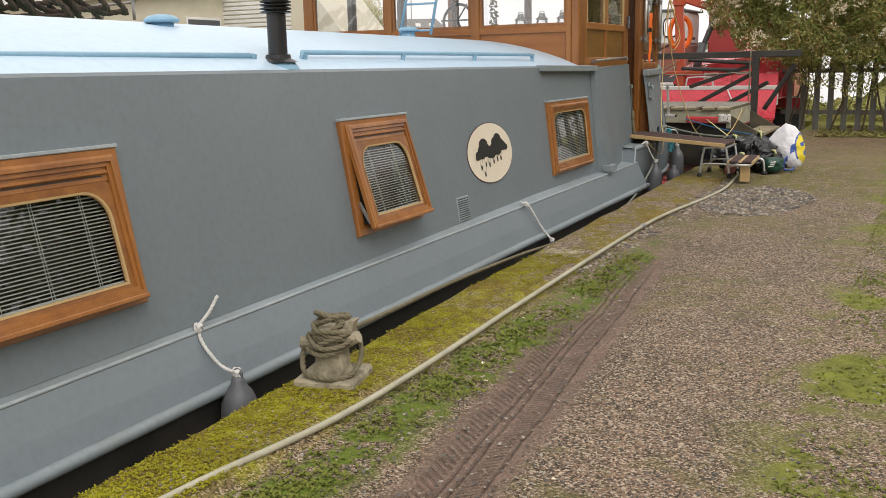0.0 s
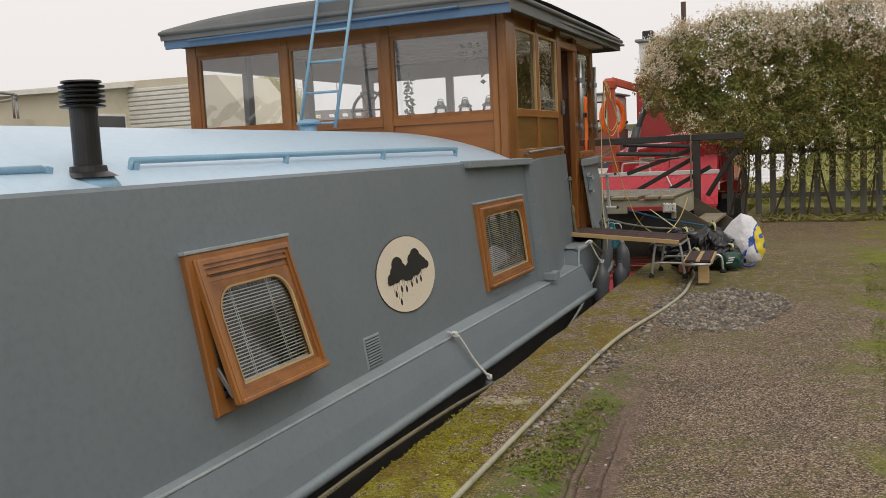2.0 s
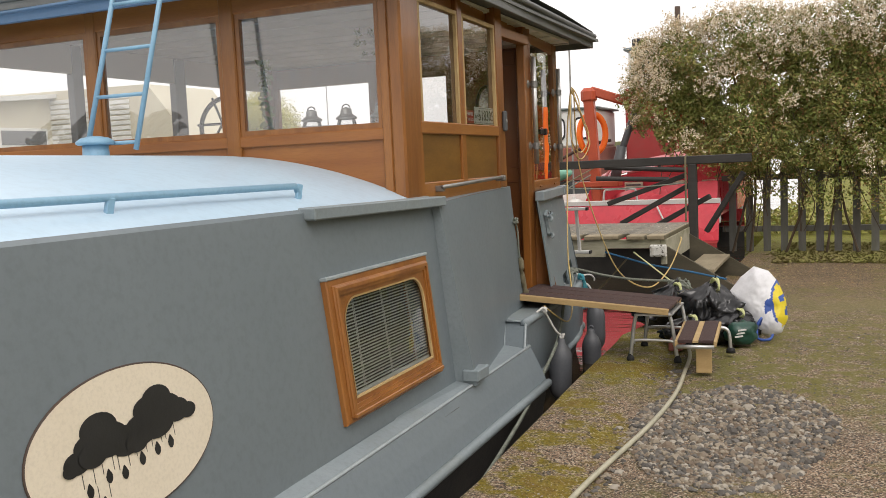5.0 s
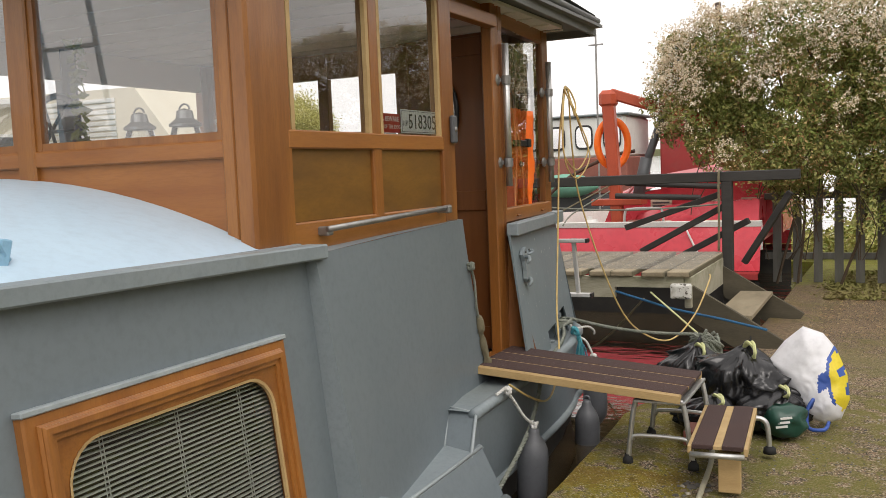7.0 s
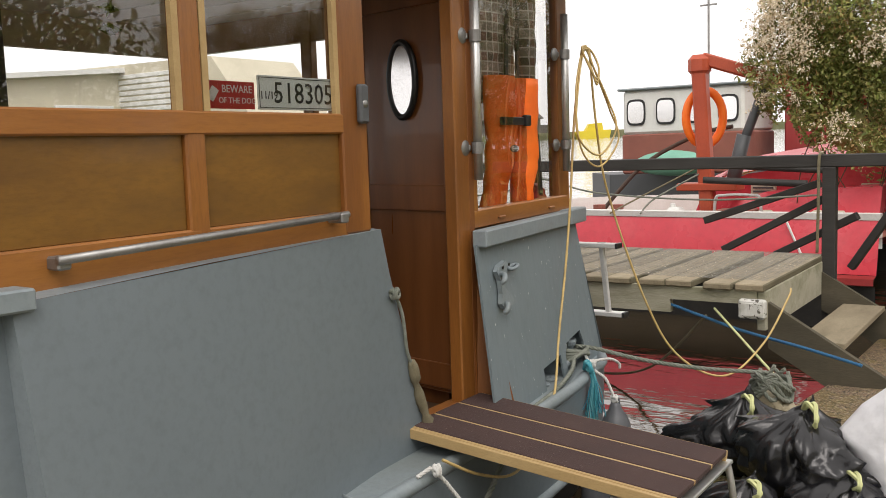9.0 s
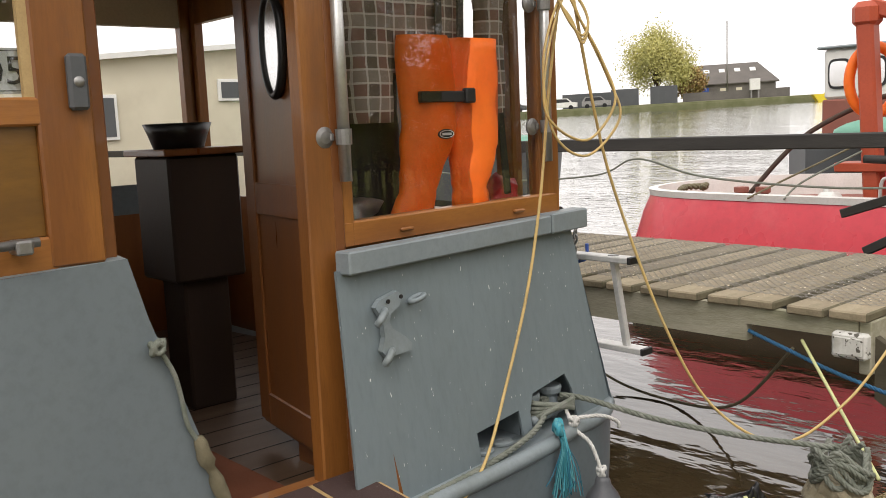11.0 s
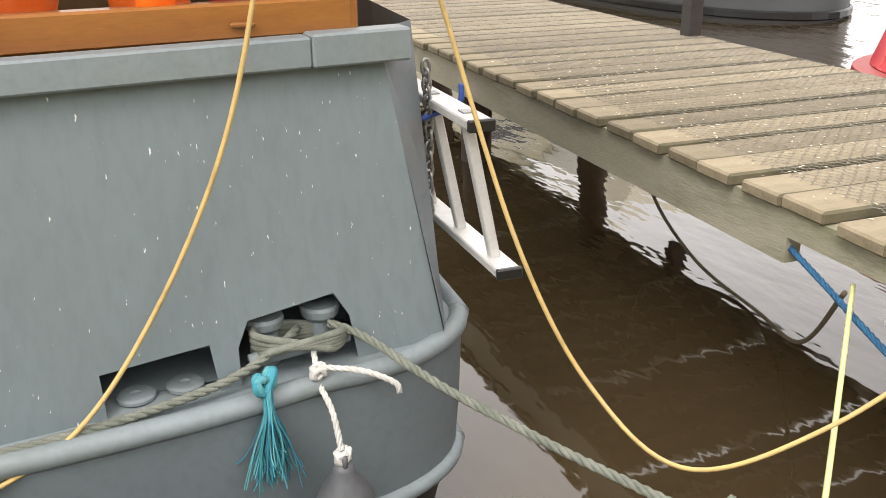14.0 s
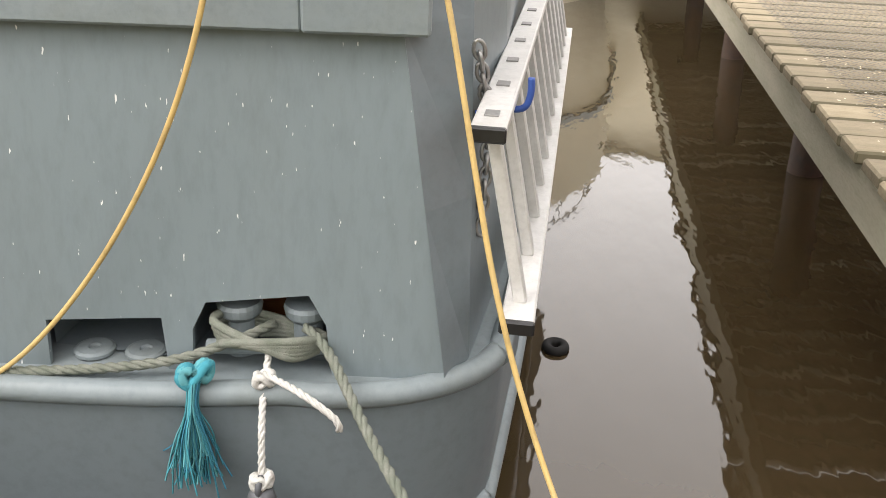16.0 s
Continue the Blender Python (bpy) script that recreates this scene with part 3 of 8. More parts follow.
def text_mesh(txt, size, m, mat, parent, name="lettering", spacing=1.0):
    cu = bpy.data.curves.new(name, "FONT")
    cu.body, cu.size, cu.extrude, cu.align_x, cu.align_y = txt, size, 0.0006, "CENTER", "CENTER"
    cu.space_character = spacing
    cu.resolution_u = 2
    tmp = bpy.data.objects.new(name, cu)
    scene.collection.objects.link(tmp)
    me = bpy.data.meshes.new_from_object(tmp.evaluated_get(bpy.context.evaluated_depsgraph_get()))
    bpy.data.objects.remove(tmp)
    me.materials.clear()
    me.materials.append(mat)
    me.transform(m)
    ob = new(name, me)
    ob.parent = parent
    return ob

# ---- ground, quay edge and water ----
def edge_x(y):
    return -2.36 - 0.027 * y


def build_ground():
    bm = bm_new()
    edge = [(edge_x(y) + 0.018 * noise.noise(Vector((0, y * 3.1, 0))), y) for y in [-8 + 0.25 * i for i in range(79)]]
    edge += [(-2.5, 12.4), (-2.4, 12.9), (-2.3, 13.8), (-2.25, 15.5), (-2.2, 20.5), (-5.4, 20.9), (-5.4, 24.6), (-4.0, 25.2), (-4.0, 60), (-4.0, 400)]
    edge = [(-2.2, -400), (-2.2, -40)] + edge
    cols = [0.0, 0.02, 0.1, 0.22, 0.34, 0.44, 0.6, 0.8, 1.0, 1.25, 1.5, 1.8, 2.2, 2.6, 3.2, 4, 6, 12, 40, 400]
    rows = []
    for ex, y in edge:
        r = []
        for k, c in enumerate(cols):
            x = ex + c
            z = 0.018 * noise.noise(Vector((x * 1.3, y * 1.3, 3))) + 0.008 * noise.noise(Vector((x * 5, y * 5, 1)))
            if c > 0.36:
                z -= 0.03
            if k == 0:
                z = -0.03
            if 0.65 < c < 1.2 and y < 7:
                z -= 0.012
            r.append((x, y, z))
        r = [(r[0][0] - 0.01, y, -1.6), (r[0][0] - 0.01, y, -0.25)] + r
        rows.append(r)
    loft(bm, rows)
    bmesh.ops.recalc_face_normals(bm, faces=bm.faces[:])
    g = part("ground", bm, GROUND, smooth=False)
    return tagged(g, "gritty brown yard with mossy concrete quay edge", "ground", kind="structure")


build_ground()

bm = bm_new()
loft(bm, [[(x, y, WATER + (0.0232 * (y - 13.7) if y > 13.7 else 0)) for x in (-600, -60, -20, -8, -2.0)] for y in (-400, -20, 5, 13.7, 40, 90, 140, 260)])
bmesh.ops.recalc_face_normals(bm, faces=bm.faces[:])
tagged(part("water", bm, WATERMAT), "dark peaty brown canal basin water", "water", kind="structure")


# ---- the grey barge: hull and cabin side ----
def slope(y):
    """Tumblehome of the cabin side, easing towards the stern."""
    return 0.18 - 0.016 * min(4.9, max(0.0, y - 4))


def wx(y, z):
    return -3.03 - slope(y) * (z - 1.0) - 0.016 * (y - 4)


YF = 8.87      # where the wheelhouse bulwark begins
HOLES = [(1.72, 2.62, 0.44, 0.94), (4.36, 4.94, 0.42, 0.95), (7.63, 8.53, 0.4, 0.9)]
barge = thing("barge", "grey steel houseboat barge with pale blue roof and oak wheelhouse", "boat")


def gridwall(bm, f, ys, zs, holes, depth):
    """A wall on the surface f(y, z) with rectangular openings, turned in to the depth."""
    ys = sorted(set(ys) | {h[0] for h in holes} | {h[1] for h in holes})
    zs = sorted(set(zs) | {h[2] for h in holes} | {h[3] for h in holes})
    V = {}
    def vert(y, z, d=0):
        k = (round(y, 4), round(z, 4), d)
        if k not in V:
            V[k] = bm.verts.new((f(y, z) - (depth if d else 0), y, z))
        return V[k]
    for a, b in zip(ys, ys[1:]):
        for c, d in zip(zs, zs[1:]):
            if any(h[0] <= (a + b) / 2 <= h[1] and h[2] <= (c + d) / 2 <= h[3] for h in holes):
                continue
            bm.faces.new((vert(a, c), vert(b, c), vert(b, d), vert(a, d)))
    for h in holes:
        ya = [y for y in ys if h[0] <= y <= h[1]]
        za = [z for z in zs if h[2] <= z <= h[3]]
        ring = [(y, za[0]) for y in ya] + [(ya[-1], z) for z in za[1:]] + [(y, za[-1]) for y in ya[::-1][1:]] + [(ya[0], z) for z in za[::-1][1:-1]]
        for p, q in zip(ring, ring[1:] + ring[:1]):
            bm.faces.new((vert(*p), vert(*q), vert(*q, 1), vert(*p, 1)))


def wall_top(y):
    return 1.30 - 0.006 * (y - 2)


bm = bm_new()
gridwall(bm, wx, [-8 + 0.5 * i for i in range(34)] + [YF], [0.22, 0.5, 0.75, 1.0, 1.2], HOLES, 0.06)
# strip up to the sheer line
ys = sorted({-8 + i for i in range(17)} | {YF})
loft(bm, [[(wx(y, 1.2), y, 1.2), (wx(y, wall_top(y)), y, wall_top(y)), (wx(y, wall_top(y)) - 0.02, y, wall_top(y) + 0.015)] for y in ys])
bmesh.ops.remove_doubles(bm, verts=bm.verts[:], dist=0.002)
bmesh.ops.recalc_face_normals(bm, faces=bm.faces[:])
part("cabin_side", bm, GREY, barge)

# side deck ledge and the strake below it
bm = bm_new()
rows = []
for y in ys[:-1] + [9.3, 9.72, 10.02]:
    k = -0.016 * (y - 4) * (1 if y < 9 else 1.0)
    rows.append([(-2.9 + k - (0.03 if y < 8.8 else 0.3), y, 0.235), (-2.862 + k, y, 0.205), (-2.85 + k, y, 0.19)])
loft(bm, rows)
part("side_deck", bm, GREY2, barge, "pale grey worn ledge")
bm = bm_new()
rows = []
for y in ys[:-1] + [9.3, 9.72, 10.0]:
    k = -0.016 * (y - 4)
    rows.append([(-2.85 + k, y, 0.19), (-2.79 + k, y, 0.07), (-2.745 + k, y, -0.035)])
loft(bm, rows)
part("upper_strake", bm, GREY, barge)
bm = bm_new()
tube(bm, [(-2.735 - 0.016 * (y - 4), y, -0.045) for y in ys[:-1] + [9.4, 10.0]], 0.028, 10)
part("rubbing_bead", bm, GREY2, barge, smooth=True)
bm = bm_new()
tube(bm, [(-2.856 - 0.016 * (y - 4), y, 0.2) for y in ys[:-1] + [9.4, 10.0]], 0.009, 8)
part("deck_edge", bm, WORNEDGE, barge, "worn pale deck edge", smooth=True)
bm = bm_new()
loft(bm, [[(-2.745 - 0.016 * (y - 4), y, -0.06), (-2.77 - 0.016 * (y - 4), y, -0.2), (-2.85 - 0.016 * (y - 4), y, -0.7)] for y in ys[:-1] + [9.4, 10.0]])
part("bottom_plating", bm, BLACKHULL, barge, "black tarred lower hull")

# pale blue cambered roof
bm = bm_new()
rows = []
for y in [-8 + 0.5 * i for i in range(34)] + [8.67]:
    x0 = wx(y, 1.3) - 0.02
    r = []
    for i in range(29):
        u = i / 28
        x = x0 + (-6.32 - x0) * u
        s = abs(2 * u - 1)
        r.append((x, y, wall_top(y) + 0.012 + (0.33 - 0.004 * y) * (1 - s ** 2.3)))
    rows.append(r)
loft(bm, rows)
part("cabin_roof", bm, BLUE, barge, smooth=True)
bm = bm_new()
loft(bm, [[(-6.32, y, 1.3), (-6.5, y, 0.2), (-6.6, y, -0.7)] for y in (-8, 2, 9, 12.4)])
part("far_side", bm, GREY, barge)
bm = bm_new()
box(bm, -6.6, -2.8, -8.02, -7.98, -0.7, 1.6)
part("end_bulkhead", bm, GREY, barge)
bm = bm_new()
loft(bm, [[(-2.9, y, 0.15), (-6.4, y, 0.15)] for y in (-8, 8.6)])
part("cabin_sole", bm, CHEST, barge)

# gunwale step, hull side and stern aft of the side deck
def gun(y):
    """Outline of the gunwale in plan: x at y, along the quay side."""
    return -3.0 - 0.045 * (y - 10) - 0.012 * max(0, y - 11.3) ** 2 * 8


def stern_line(r):
    """The gunwale's line round the quarter, r inside it."""
    pts = [(gun(y) - r, y) for y in (10.02, 10.5, 11.0, 11.5, 11.9)]
    for a in range(0, 91, 10):
        t = radians(a)
        pts.append((-3.50 + (0.32 - r) * math.cos(t), 12.17 + (0.46 - r) * math.sin(t)))
    pts += [(-4.2, 12.65 - r), (-5.2, 12.65 - r), (-6.2, 12.55 - r)]
    return pts


def ring_at(r, z):
    return [(x, y, z) for x, y in stern_line(r)]


ZG = 0.36
bm = bm_new()
loft(bm, [ring_at(-0.02, ZG - 0.03), ring_at(-0.012, 0.1), ring_at(0.0, -0.08)])
part("quarter_plating", bm, GREY, barge, smooth=True)
bm = bm_new()
loft(bm, [ring_at(0.02, -0.09), ring_at(0.07, -0.3), ring_at(0.16, -0.7)])
part("stern_bottom_plating", bm, BLACKHULL, barge, "black tarred lower hull", smooth=True)
bm = bm_new()
tube(bm, spline(ring_at(-0.008, ZG - 0.012), 3), 0.03, 10)
part("gunwale_bead", bm, GREY2, barge, "pale grey rounded gunwale", smooth=True)
bm = bm_new()
tube(bm, spline(ring_at(-0.0, -0.085), 3), 0.026, 10)
part("lower_bead", bm, GREY2, barge, smooth=True)
bm = bm_new()
rows = [ring_at(-0.012, ZG), ring_at(0.42, ZG + 0.004)]
loft(bm, rows)
part("gunwale_deck", bm, GREY2, barge, "pale grey worn deck")
# the sloped step at the fore end of the raised gunwale
bm = bm_new()
loft(bm, [[(-2.945, 9.8, -0.06), (-2.955, 9.88, 0.19), (-2.99, 10.04, 0.352)], [(-3.3, 9.86, -0.06), (-3.3, 9.92, 0.2), (-3.3, 10.07, 0.362)]])
loft(bm, [[(-2.945, 9.8, -0.06), (-2.952, 9.88, 0.19), (-2.988, 10.04, 0.352)], [(-2.975, 10.05, -0.06), (-2.98, 10.05, 0.19), (-2.99, 10.05, 0.352)]])
part("gunwale_step", bm, GREY, barge)
bm = bm_new()
tube(bm, [(-2.942, 9.8, -0.05), (-2.95, 9.875, 0.19), (-2.987, 10.035, 0.354), (-2.99, 10.1, 0.362)], 0.009, 6)
tube(bm, [(-2.988, 10.035, 0.354), (-3.15, 10.06, 0.366)], 0.007, 6)
tube(bm, [(-3.145, 10.055, 0.366), (-3.1, 9.9, 0.21)], 0.007, 6)
part("step_edge", bm, WORNEDGE, barge, "worn pale edge", smooth=True)

# bulwark below the wheelhouse, from the seam to the doorway
def bx(y, z):
    k = max(0.0, 0.18 - 0.126 * (y - YF))
    return -3.09 - k * (z - 1.25) - 0.062 * (y - YF)


bm = bm_new()
yr = lambda z: 10.38 + 0.34 * (1.27 - z)
zb = lambda z, y: z + (0.035 * (y - YF) / 1.5 if z > 1.2 else 0.0)
rows = []
for z in (0.2, 0.3, 0.4, 0.5, 0.6, 0.7, 0.8, 0.9, 1.0, 1.1, 1.235):
    ys = [YF + (yr(z) - YF) * i / 14 for i in range(15)]
    rows.append([(bx(y, zb(z, y)), y, zb(z, y)) for y in ys])
loft(bm, rows)
bmesh.ops.recalc_face_normals(bm, faces=bm.faces[:])
part("bulwark", bm, GREY, barge, smooth=True)
bm = bm_new()
loft(bm, [[(bx(YF, 1.235), YF, 1.235), (bx(9.5, 1.235), 9.5, 1.235 + 0.018), (bx(10.39, 1.27), 10.39, 1.27)], [(bx(YF, 1.24) - 0.12, YF, 1.245), (bx(9.5, 1.24) - 0.12, 9.5, 1.262), (bx(10.39, 1.24) - 0.1, 10.39, 1.28)]])
part("bulwark_cap", bm, GREY2, barge)
bm = bm_new()
loft(bm, [[(bx(YF, z), YF, z), (wx(YF, z) - 0.05, YF, z)] for z in (0.2, 0.7, 1.24)])
part("bulwark_return", bm, GREY2, barge)
bm = bm_new()
loft(bm, [[(bx(yr(z), z), yr(z), z), (bx(yr(z), z) - 0.07, yr(z), z)] for z in (0.2, 0.7, 1.27)])
part("bulwark_return", bm, GREY2, barge)
bm = bm_new()
box(bm, bx(YF, 0.3) - 0.06, bx(YF, 0.3) + 0.035, YF - 0.02, YF + 0.16, 0.225, 0.29, 0.006)
part("bulwark_foot", bm, GREY2, barge)
bm = bm_new()
beam(bm, (wx(7.5, 1.26) + 0.012, 7.5, 1.262), (wx(8.9, 1.24) + 0.03, 8.92, 1.242), 0.09, 0.055, 0.006)
part("capping", bm, GREY2, barge, "weathered pale grey wooden capping")

# quarter panel below the after window
def qx(y, z):
    return -3.2 - 0.14 * (z - 1.15) - 0.135 * (y - 11.12)


HAW1 = (11.63, 11.885, 0.485)
HAW2 = (11.955, 12.265, 0.55)
out = [(11.06, 1.14), (11.02, 0.36), (HAW1[0], 0.36), (HAW1[0] - 0.005, 0.47), (HAW1[1], HAW1[2]), (HAW1[1] + 0.015, 0.36), (HAW2[0], 0.36), (HAW2[0], 0.46), (HAW2[0] + 0.03, 0.525), (HAW2[1] - 0.05, HAW2[2]), (HAW2[1] - 0.01, 0.48), (HAW2[1] + 0.005, 0.36), (12.53, 0.36), (12.4, 1.14)]
bm = bm_new()
prism(bm, [(qx(y, z), y, z) for y, z in out], (-0.012, 0, 0))
part("quarter_panel", bm, GREYSPLASH, barge, "grey panel flecked with white droppings")
bm = bm_new()
loft(bm, [[(qx(12.4, z) - 0.004, 12.4 + 0.13 * (1.14 - z) / 0.78, z), (qx(12.4, z) - 0.12 - 0.02 * z, 12.53 + 0.05 * (1.14 - z), z), (-4.0, 12.56 + 0.06 * (1.14 - z), z), (-6.0, 12.5, z)] for z in (1.2, 1.14, 0.75, 0.36)])
bmesh.ops.recalc_face_normals(bm, faces=bm.faces[:])
part("transom", bm, GREY, barge)
bm = bm_new()
for y0, y1, zt in ((HAW1[0] - .03, HAW1[1] + .03, 0.52), (HAW2[0] - .03, HAW2[1] + .03, 0.6)):
    vs = box(bm, qx((y0 + y1) / 2, .45) - 0.24, qx((y0 + y1) / 2, .45) - 0.05, y0, y1, 0.37, zt)
    dele = [f for f in bm.faces if f.normal.x > 0.9 and all(v in vs for v in f.verts)]
    bmesh.ops.delete(bm, geom=dele, context="FACES")
part("mooring_recess", bm, GREY, barge)
bm = bm_new()
beam(bm, (qx(11.08, 1.17) + 0.015, 11.08, 1.165), (qx(12.2, 1.17) + 0.015, 12.2, 1.165), 0.07, 0.075, 0.006)
beam(bm, (qx(12.2, 1.17) + 0.018, 12.2, 1.168), (qx(12.46, 1.17) + 0.018, 12.46, 1.168), 0.078, 0.082, 0.006)
part("plank", bm, GREY2, barge, "grey painted cracked wooden plank")

# ---- wheelhouse ----
XS, XP, YW0, YW1 = -3.17, -6.36, 8.67, 12.33
ZS, ZH = 1.66, 2.38


def sx(y):
    """The wheelhouse side in plan."""
    return XS - 0.02 * (y - 8.6) - 0.085 * max(0, y - 10.6)


def member(name, p, q, w, h, mat=None, lab=""):
    bm = bm_new()
    beam(bm, p, q, w, h, 0.005)
    return part(name, bm, mat or WOOD, barge, lab)


def pane(name, pts, label="clear window glass", mat=None):
    bm = bm_new()
    bm.faces.new([bm.verts.new(p) for p in pts])
    ob = part(name, bm, mat or GLASS, barge, label)
    ob.visible_shadow = False
    return ob


def wall_front():
    y = YW0
    for x, w in ((XP + 0.04, 0.1), (-5.295, 0.085), (-4.275, 0.1), (-3.27, 0.06)):
        bm = bm_new()
        box(bm, x - w / 2, x + w / 2, y - 0.03, y + 0.04, 1.27 if x > -3.4 else 1.5, ZH + 0.12, 0.008)
        part("window_post", bm, WOOD, barge)
    for z0, z1 in ((ZH - 0.02, ZH + 0.13), (ZS - 0.065, ZS)):
        bm = bm_new()
        box(bm, XP, -3.18, y - 0.024, y + 0.035, z0, z1, 0.006)
        part("window_rail", bm, WOODX, barge)
    for x0, x1 in ((XP + 0.09, -5.335), (-5.255, -4.325), (-4.225, -3.295)):
        bm = bm_new()
        w = 0.03
        for a in (box(bm, x0, x0 + w, y - 0.015, y + 0.02, ZS, ZH), box(bm, x1 - w, x1, y - 0.015, y + 0.02, ZS, ZH), box(bm, x0 + w, x1 - w, y - 0.014, y + 0.019, ZS, ZS + w), box(bm, x0 + w, x1 - w, y - 0.014, y + 0.019, ZH - 0.05, ZH - 0.015)):
            pass
        part("window_bead", bm, WOOD, barge)
        pane("window_pane", [(x0, y, ZS), (x1, y, ZS), (x1, y, ZH), (x0, y, ZH)], "dusty window glass with sky veil mixed in", VEILEDGLASS)
    bm = bm_new()
    box(bm, XP, -3.3, y - 0.006, y + 0.02, 1.2, ZS - 0.06, 0.003)
    part("front_board", bm, WOODX, barge, "oak board below the windows")
    bm = bm_new()
    box(bm, -3.3, -3.285, y - 0.012, y + 0.0, 1.26, ZS - 0.06)
    part("board_joint", bm, DARKWOOD, barge)


wall_front()


def wall_side():
    # corner post, a broad board on both faces
    bm = bm_new()
    box(bm, XS - 0.07, XS + 0.012, YW0 - 0.04, YW0 + 0.17, 1.26, ZH + 0.13, 0.012)
    part("corner_post", bm, WOOD, barge)
    bm = bm_new()
    box(bm, XS - 0.15, XS + 0.03, YW0 - 0.06, YW0 + 0.2, 1.25, 1.275, 0.004)
    part("post_shoe", bm, GREY2, barge, "grey metal flashing")
    def post(y, w, z0, z1, out=0.0, mat=None):
        bm = bm_new()
        x = sx(y)
        box(bm, x - 0.05, x + 0.012 + out, y - w / 2, y + w / 2, z0, z1, 0.006)
        part("window_post", bm, mat or WOOD, barge)
    post(8.83, 0.09, 1.27, ZH + 0.13)
    post(9.53, 0.075, 1.3, ZH + 0.13)
    post(10.27, 0.14, 1.27, ZH + 0.13, 0.006)
    def rail(y0, y1, z0, z1, out=0.0, name="window_rail"):
        bm = bm_new()
        beam(bm, (sx(y0) - 0.02 + out, y0, (z0 + z1) / 2), (sx(y1) - 0.02 + out, y1, (z0 + z1) / 2), 0.06, z1 - z0, 0.006)
        part(name, bm, WOODH, barge)
    rail(8.85, 10.22, ZS - 0.035, ZS + 0.035, 0.006)
    rail(8.85, 10.22, 1.23, 1.35, 0.002)
    rail(8.6, 12.33, ZH + 0.0, ZH + 0.13)
    for y0, y1 in ((8.88, 9.49), (9.57, 10.2)):
        bm = bm_new()
        beam(bm, (sx(y0) - 0.02, y0, (1.35 + ZS - 0.03) / 2), (sx(y1) - 0.02, y1, (1.35 + ZS - 0.03) / 2), 0.03, ZS - 0.03 - 1.35, 0.002)
        part("lower_panel", bm, OCHRE, barge, "ochre brown infill panel")
        bm = bm_new()
        for a, b in (((y0 + 0.012, ZS + .03), (y0 + 0.012, ZH)), ((y1 - 0.012, ZS + .03), (y1 - 0.012, ZH)), ((y0 + 0.02, ZH - 0.012), (y1 - 0.02, ZH - 0.012))):
            beam(bm, (sx(a[0]) + 0.0, a[0], a[1]), (sx(b[0]) + 0.0, b[0], b[1]), 0.02, 0.024, 0)
        part("window_bead", bm, PALEWOOD, barge, "pale glazing bead")
        pane("window_pane", [(sx(y0) - 0.012, y0, ZS), (sx(y1) - 0.012, y1, ZS), (sx(y1) - 0.012, y1, ZH), (sx(y0) - 0.012, y0, ZH)])
    bm = bm_new()
    box(bm, sx(11.06) - 0.05, sx(11.06) + 0.015, 11.005, 11.11, 0.44, ZH + 0.1, 0.006)
    part("door_jamb", bm, WOOD, barge)
    bm = bm_new()
    prism(bm, [(sx(11.1) + 0.014, 11.112, 1.13), (sx(11.1) + 0.03, 11.112, 0.4), (-3.09, 11.21, 0.37), (sx(11.12) + 0.014, 11.15, 1.13)], (-0.03, 0, 0))
    part("jamb_flare", bm, WOOD, barge)
    bm = bm_new()
    box(bm, sx(10.4) - 0.1, sx(10.4) - 0.02, 10.33, 10.385, 0.42, ZH + 0.05, 0.004)
    part("door_jamb", bm, DARKWOOD, barge)
    bm = bm_new()
    box(bm, -3.34, -3.2, 10.52, 11.1, 0.4, 0.445, 0.01)
    part("door_sill", bm, WOODH, barge)
    bm = bm_new()
    box(bm, sx(10.7) - 0.06, sx(10.7) + 0.008, 10.34, 11.02, 2.33, ZH + 0.02, 0.004)
    part("door_head", bm, WOODH, barge)
    # after window
    y0, y1, z0 = 11.14, 12.3, 1.28
    post(12.28, 0.12, 1.2, ZH + 0.13, 0.004)
    post(11.16, 0.06, 1.2, ZH + 0.1, 0.006)
    rail(11.1, 12.33, 1.2, 1.285, 0.01)
    pane("window_pane", [(sx(11.15) - 0.012, 11.15, z0), (sx(12.25) - 0.012, 12.25, z0), (sx(12.25) - 0.012, 12.25, ZH), (sx(11.15) - 0.012, 11.15, ZH)])
    for yy in (11.42, 12.05):
        bm = bm_new()
        beam(bm, (sx(yy) + 0.03, yy - 0.03, 1.235), (sx(yy) + 0.03, yy + 0.03, 1.235), 0.014, 0.012, 0.004)
        part("drain_cover", bm, WOODH, barge)


wall_side()


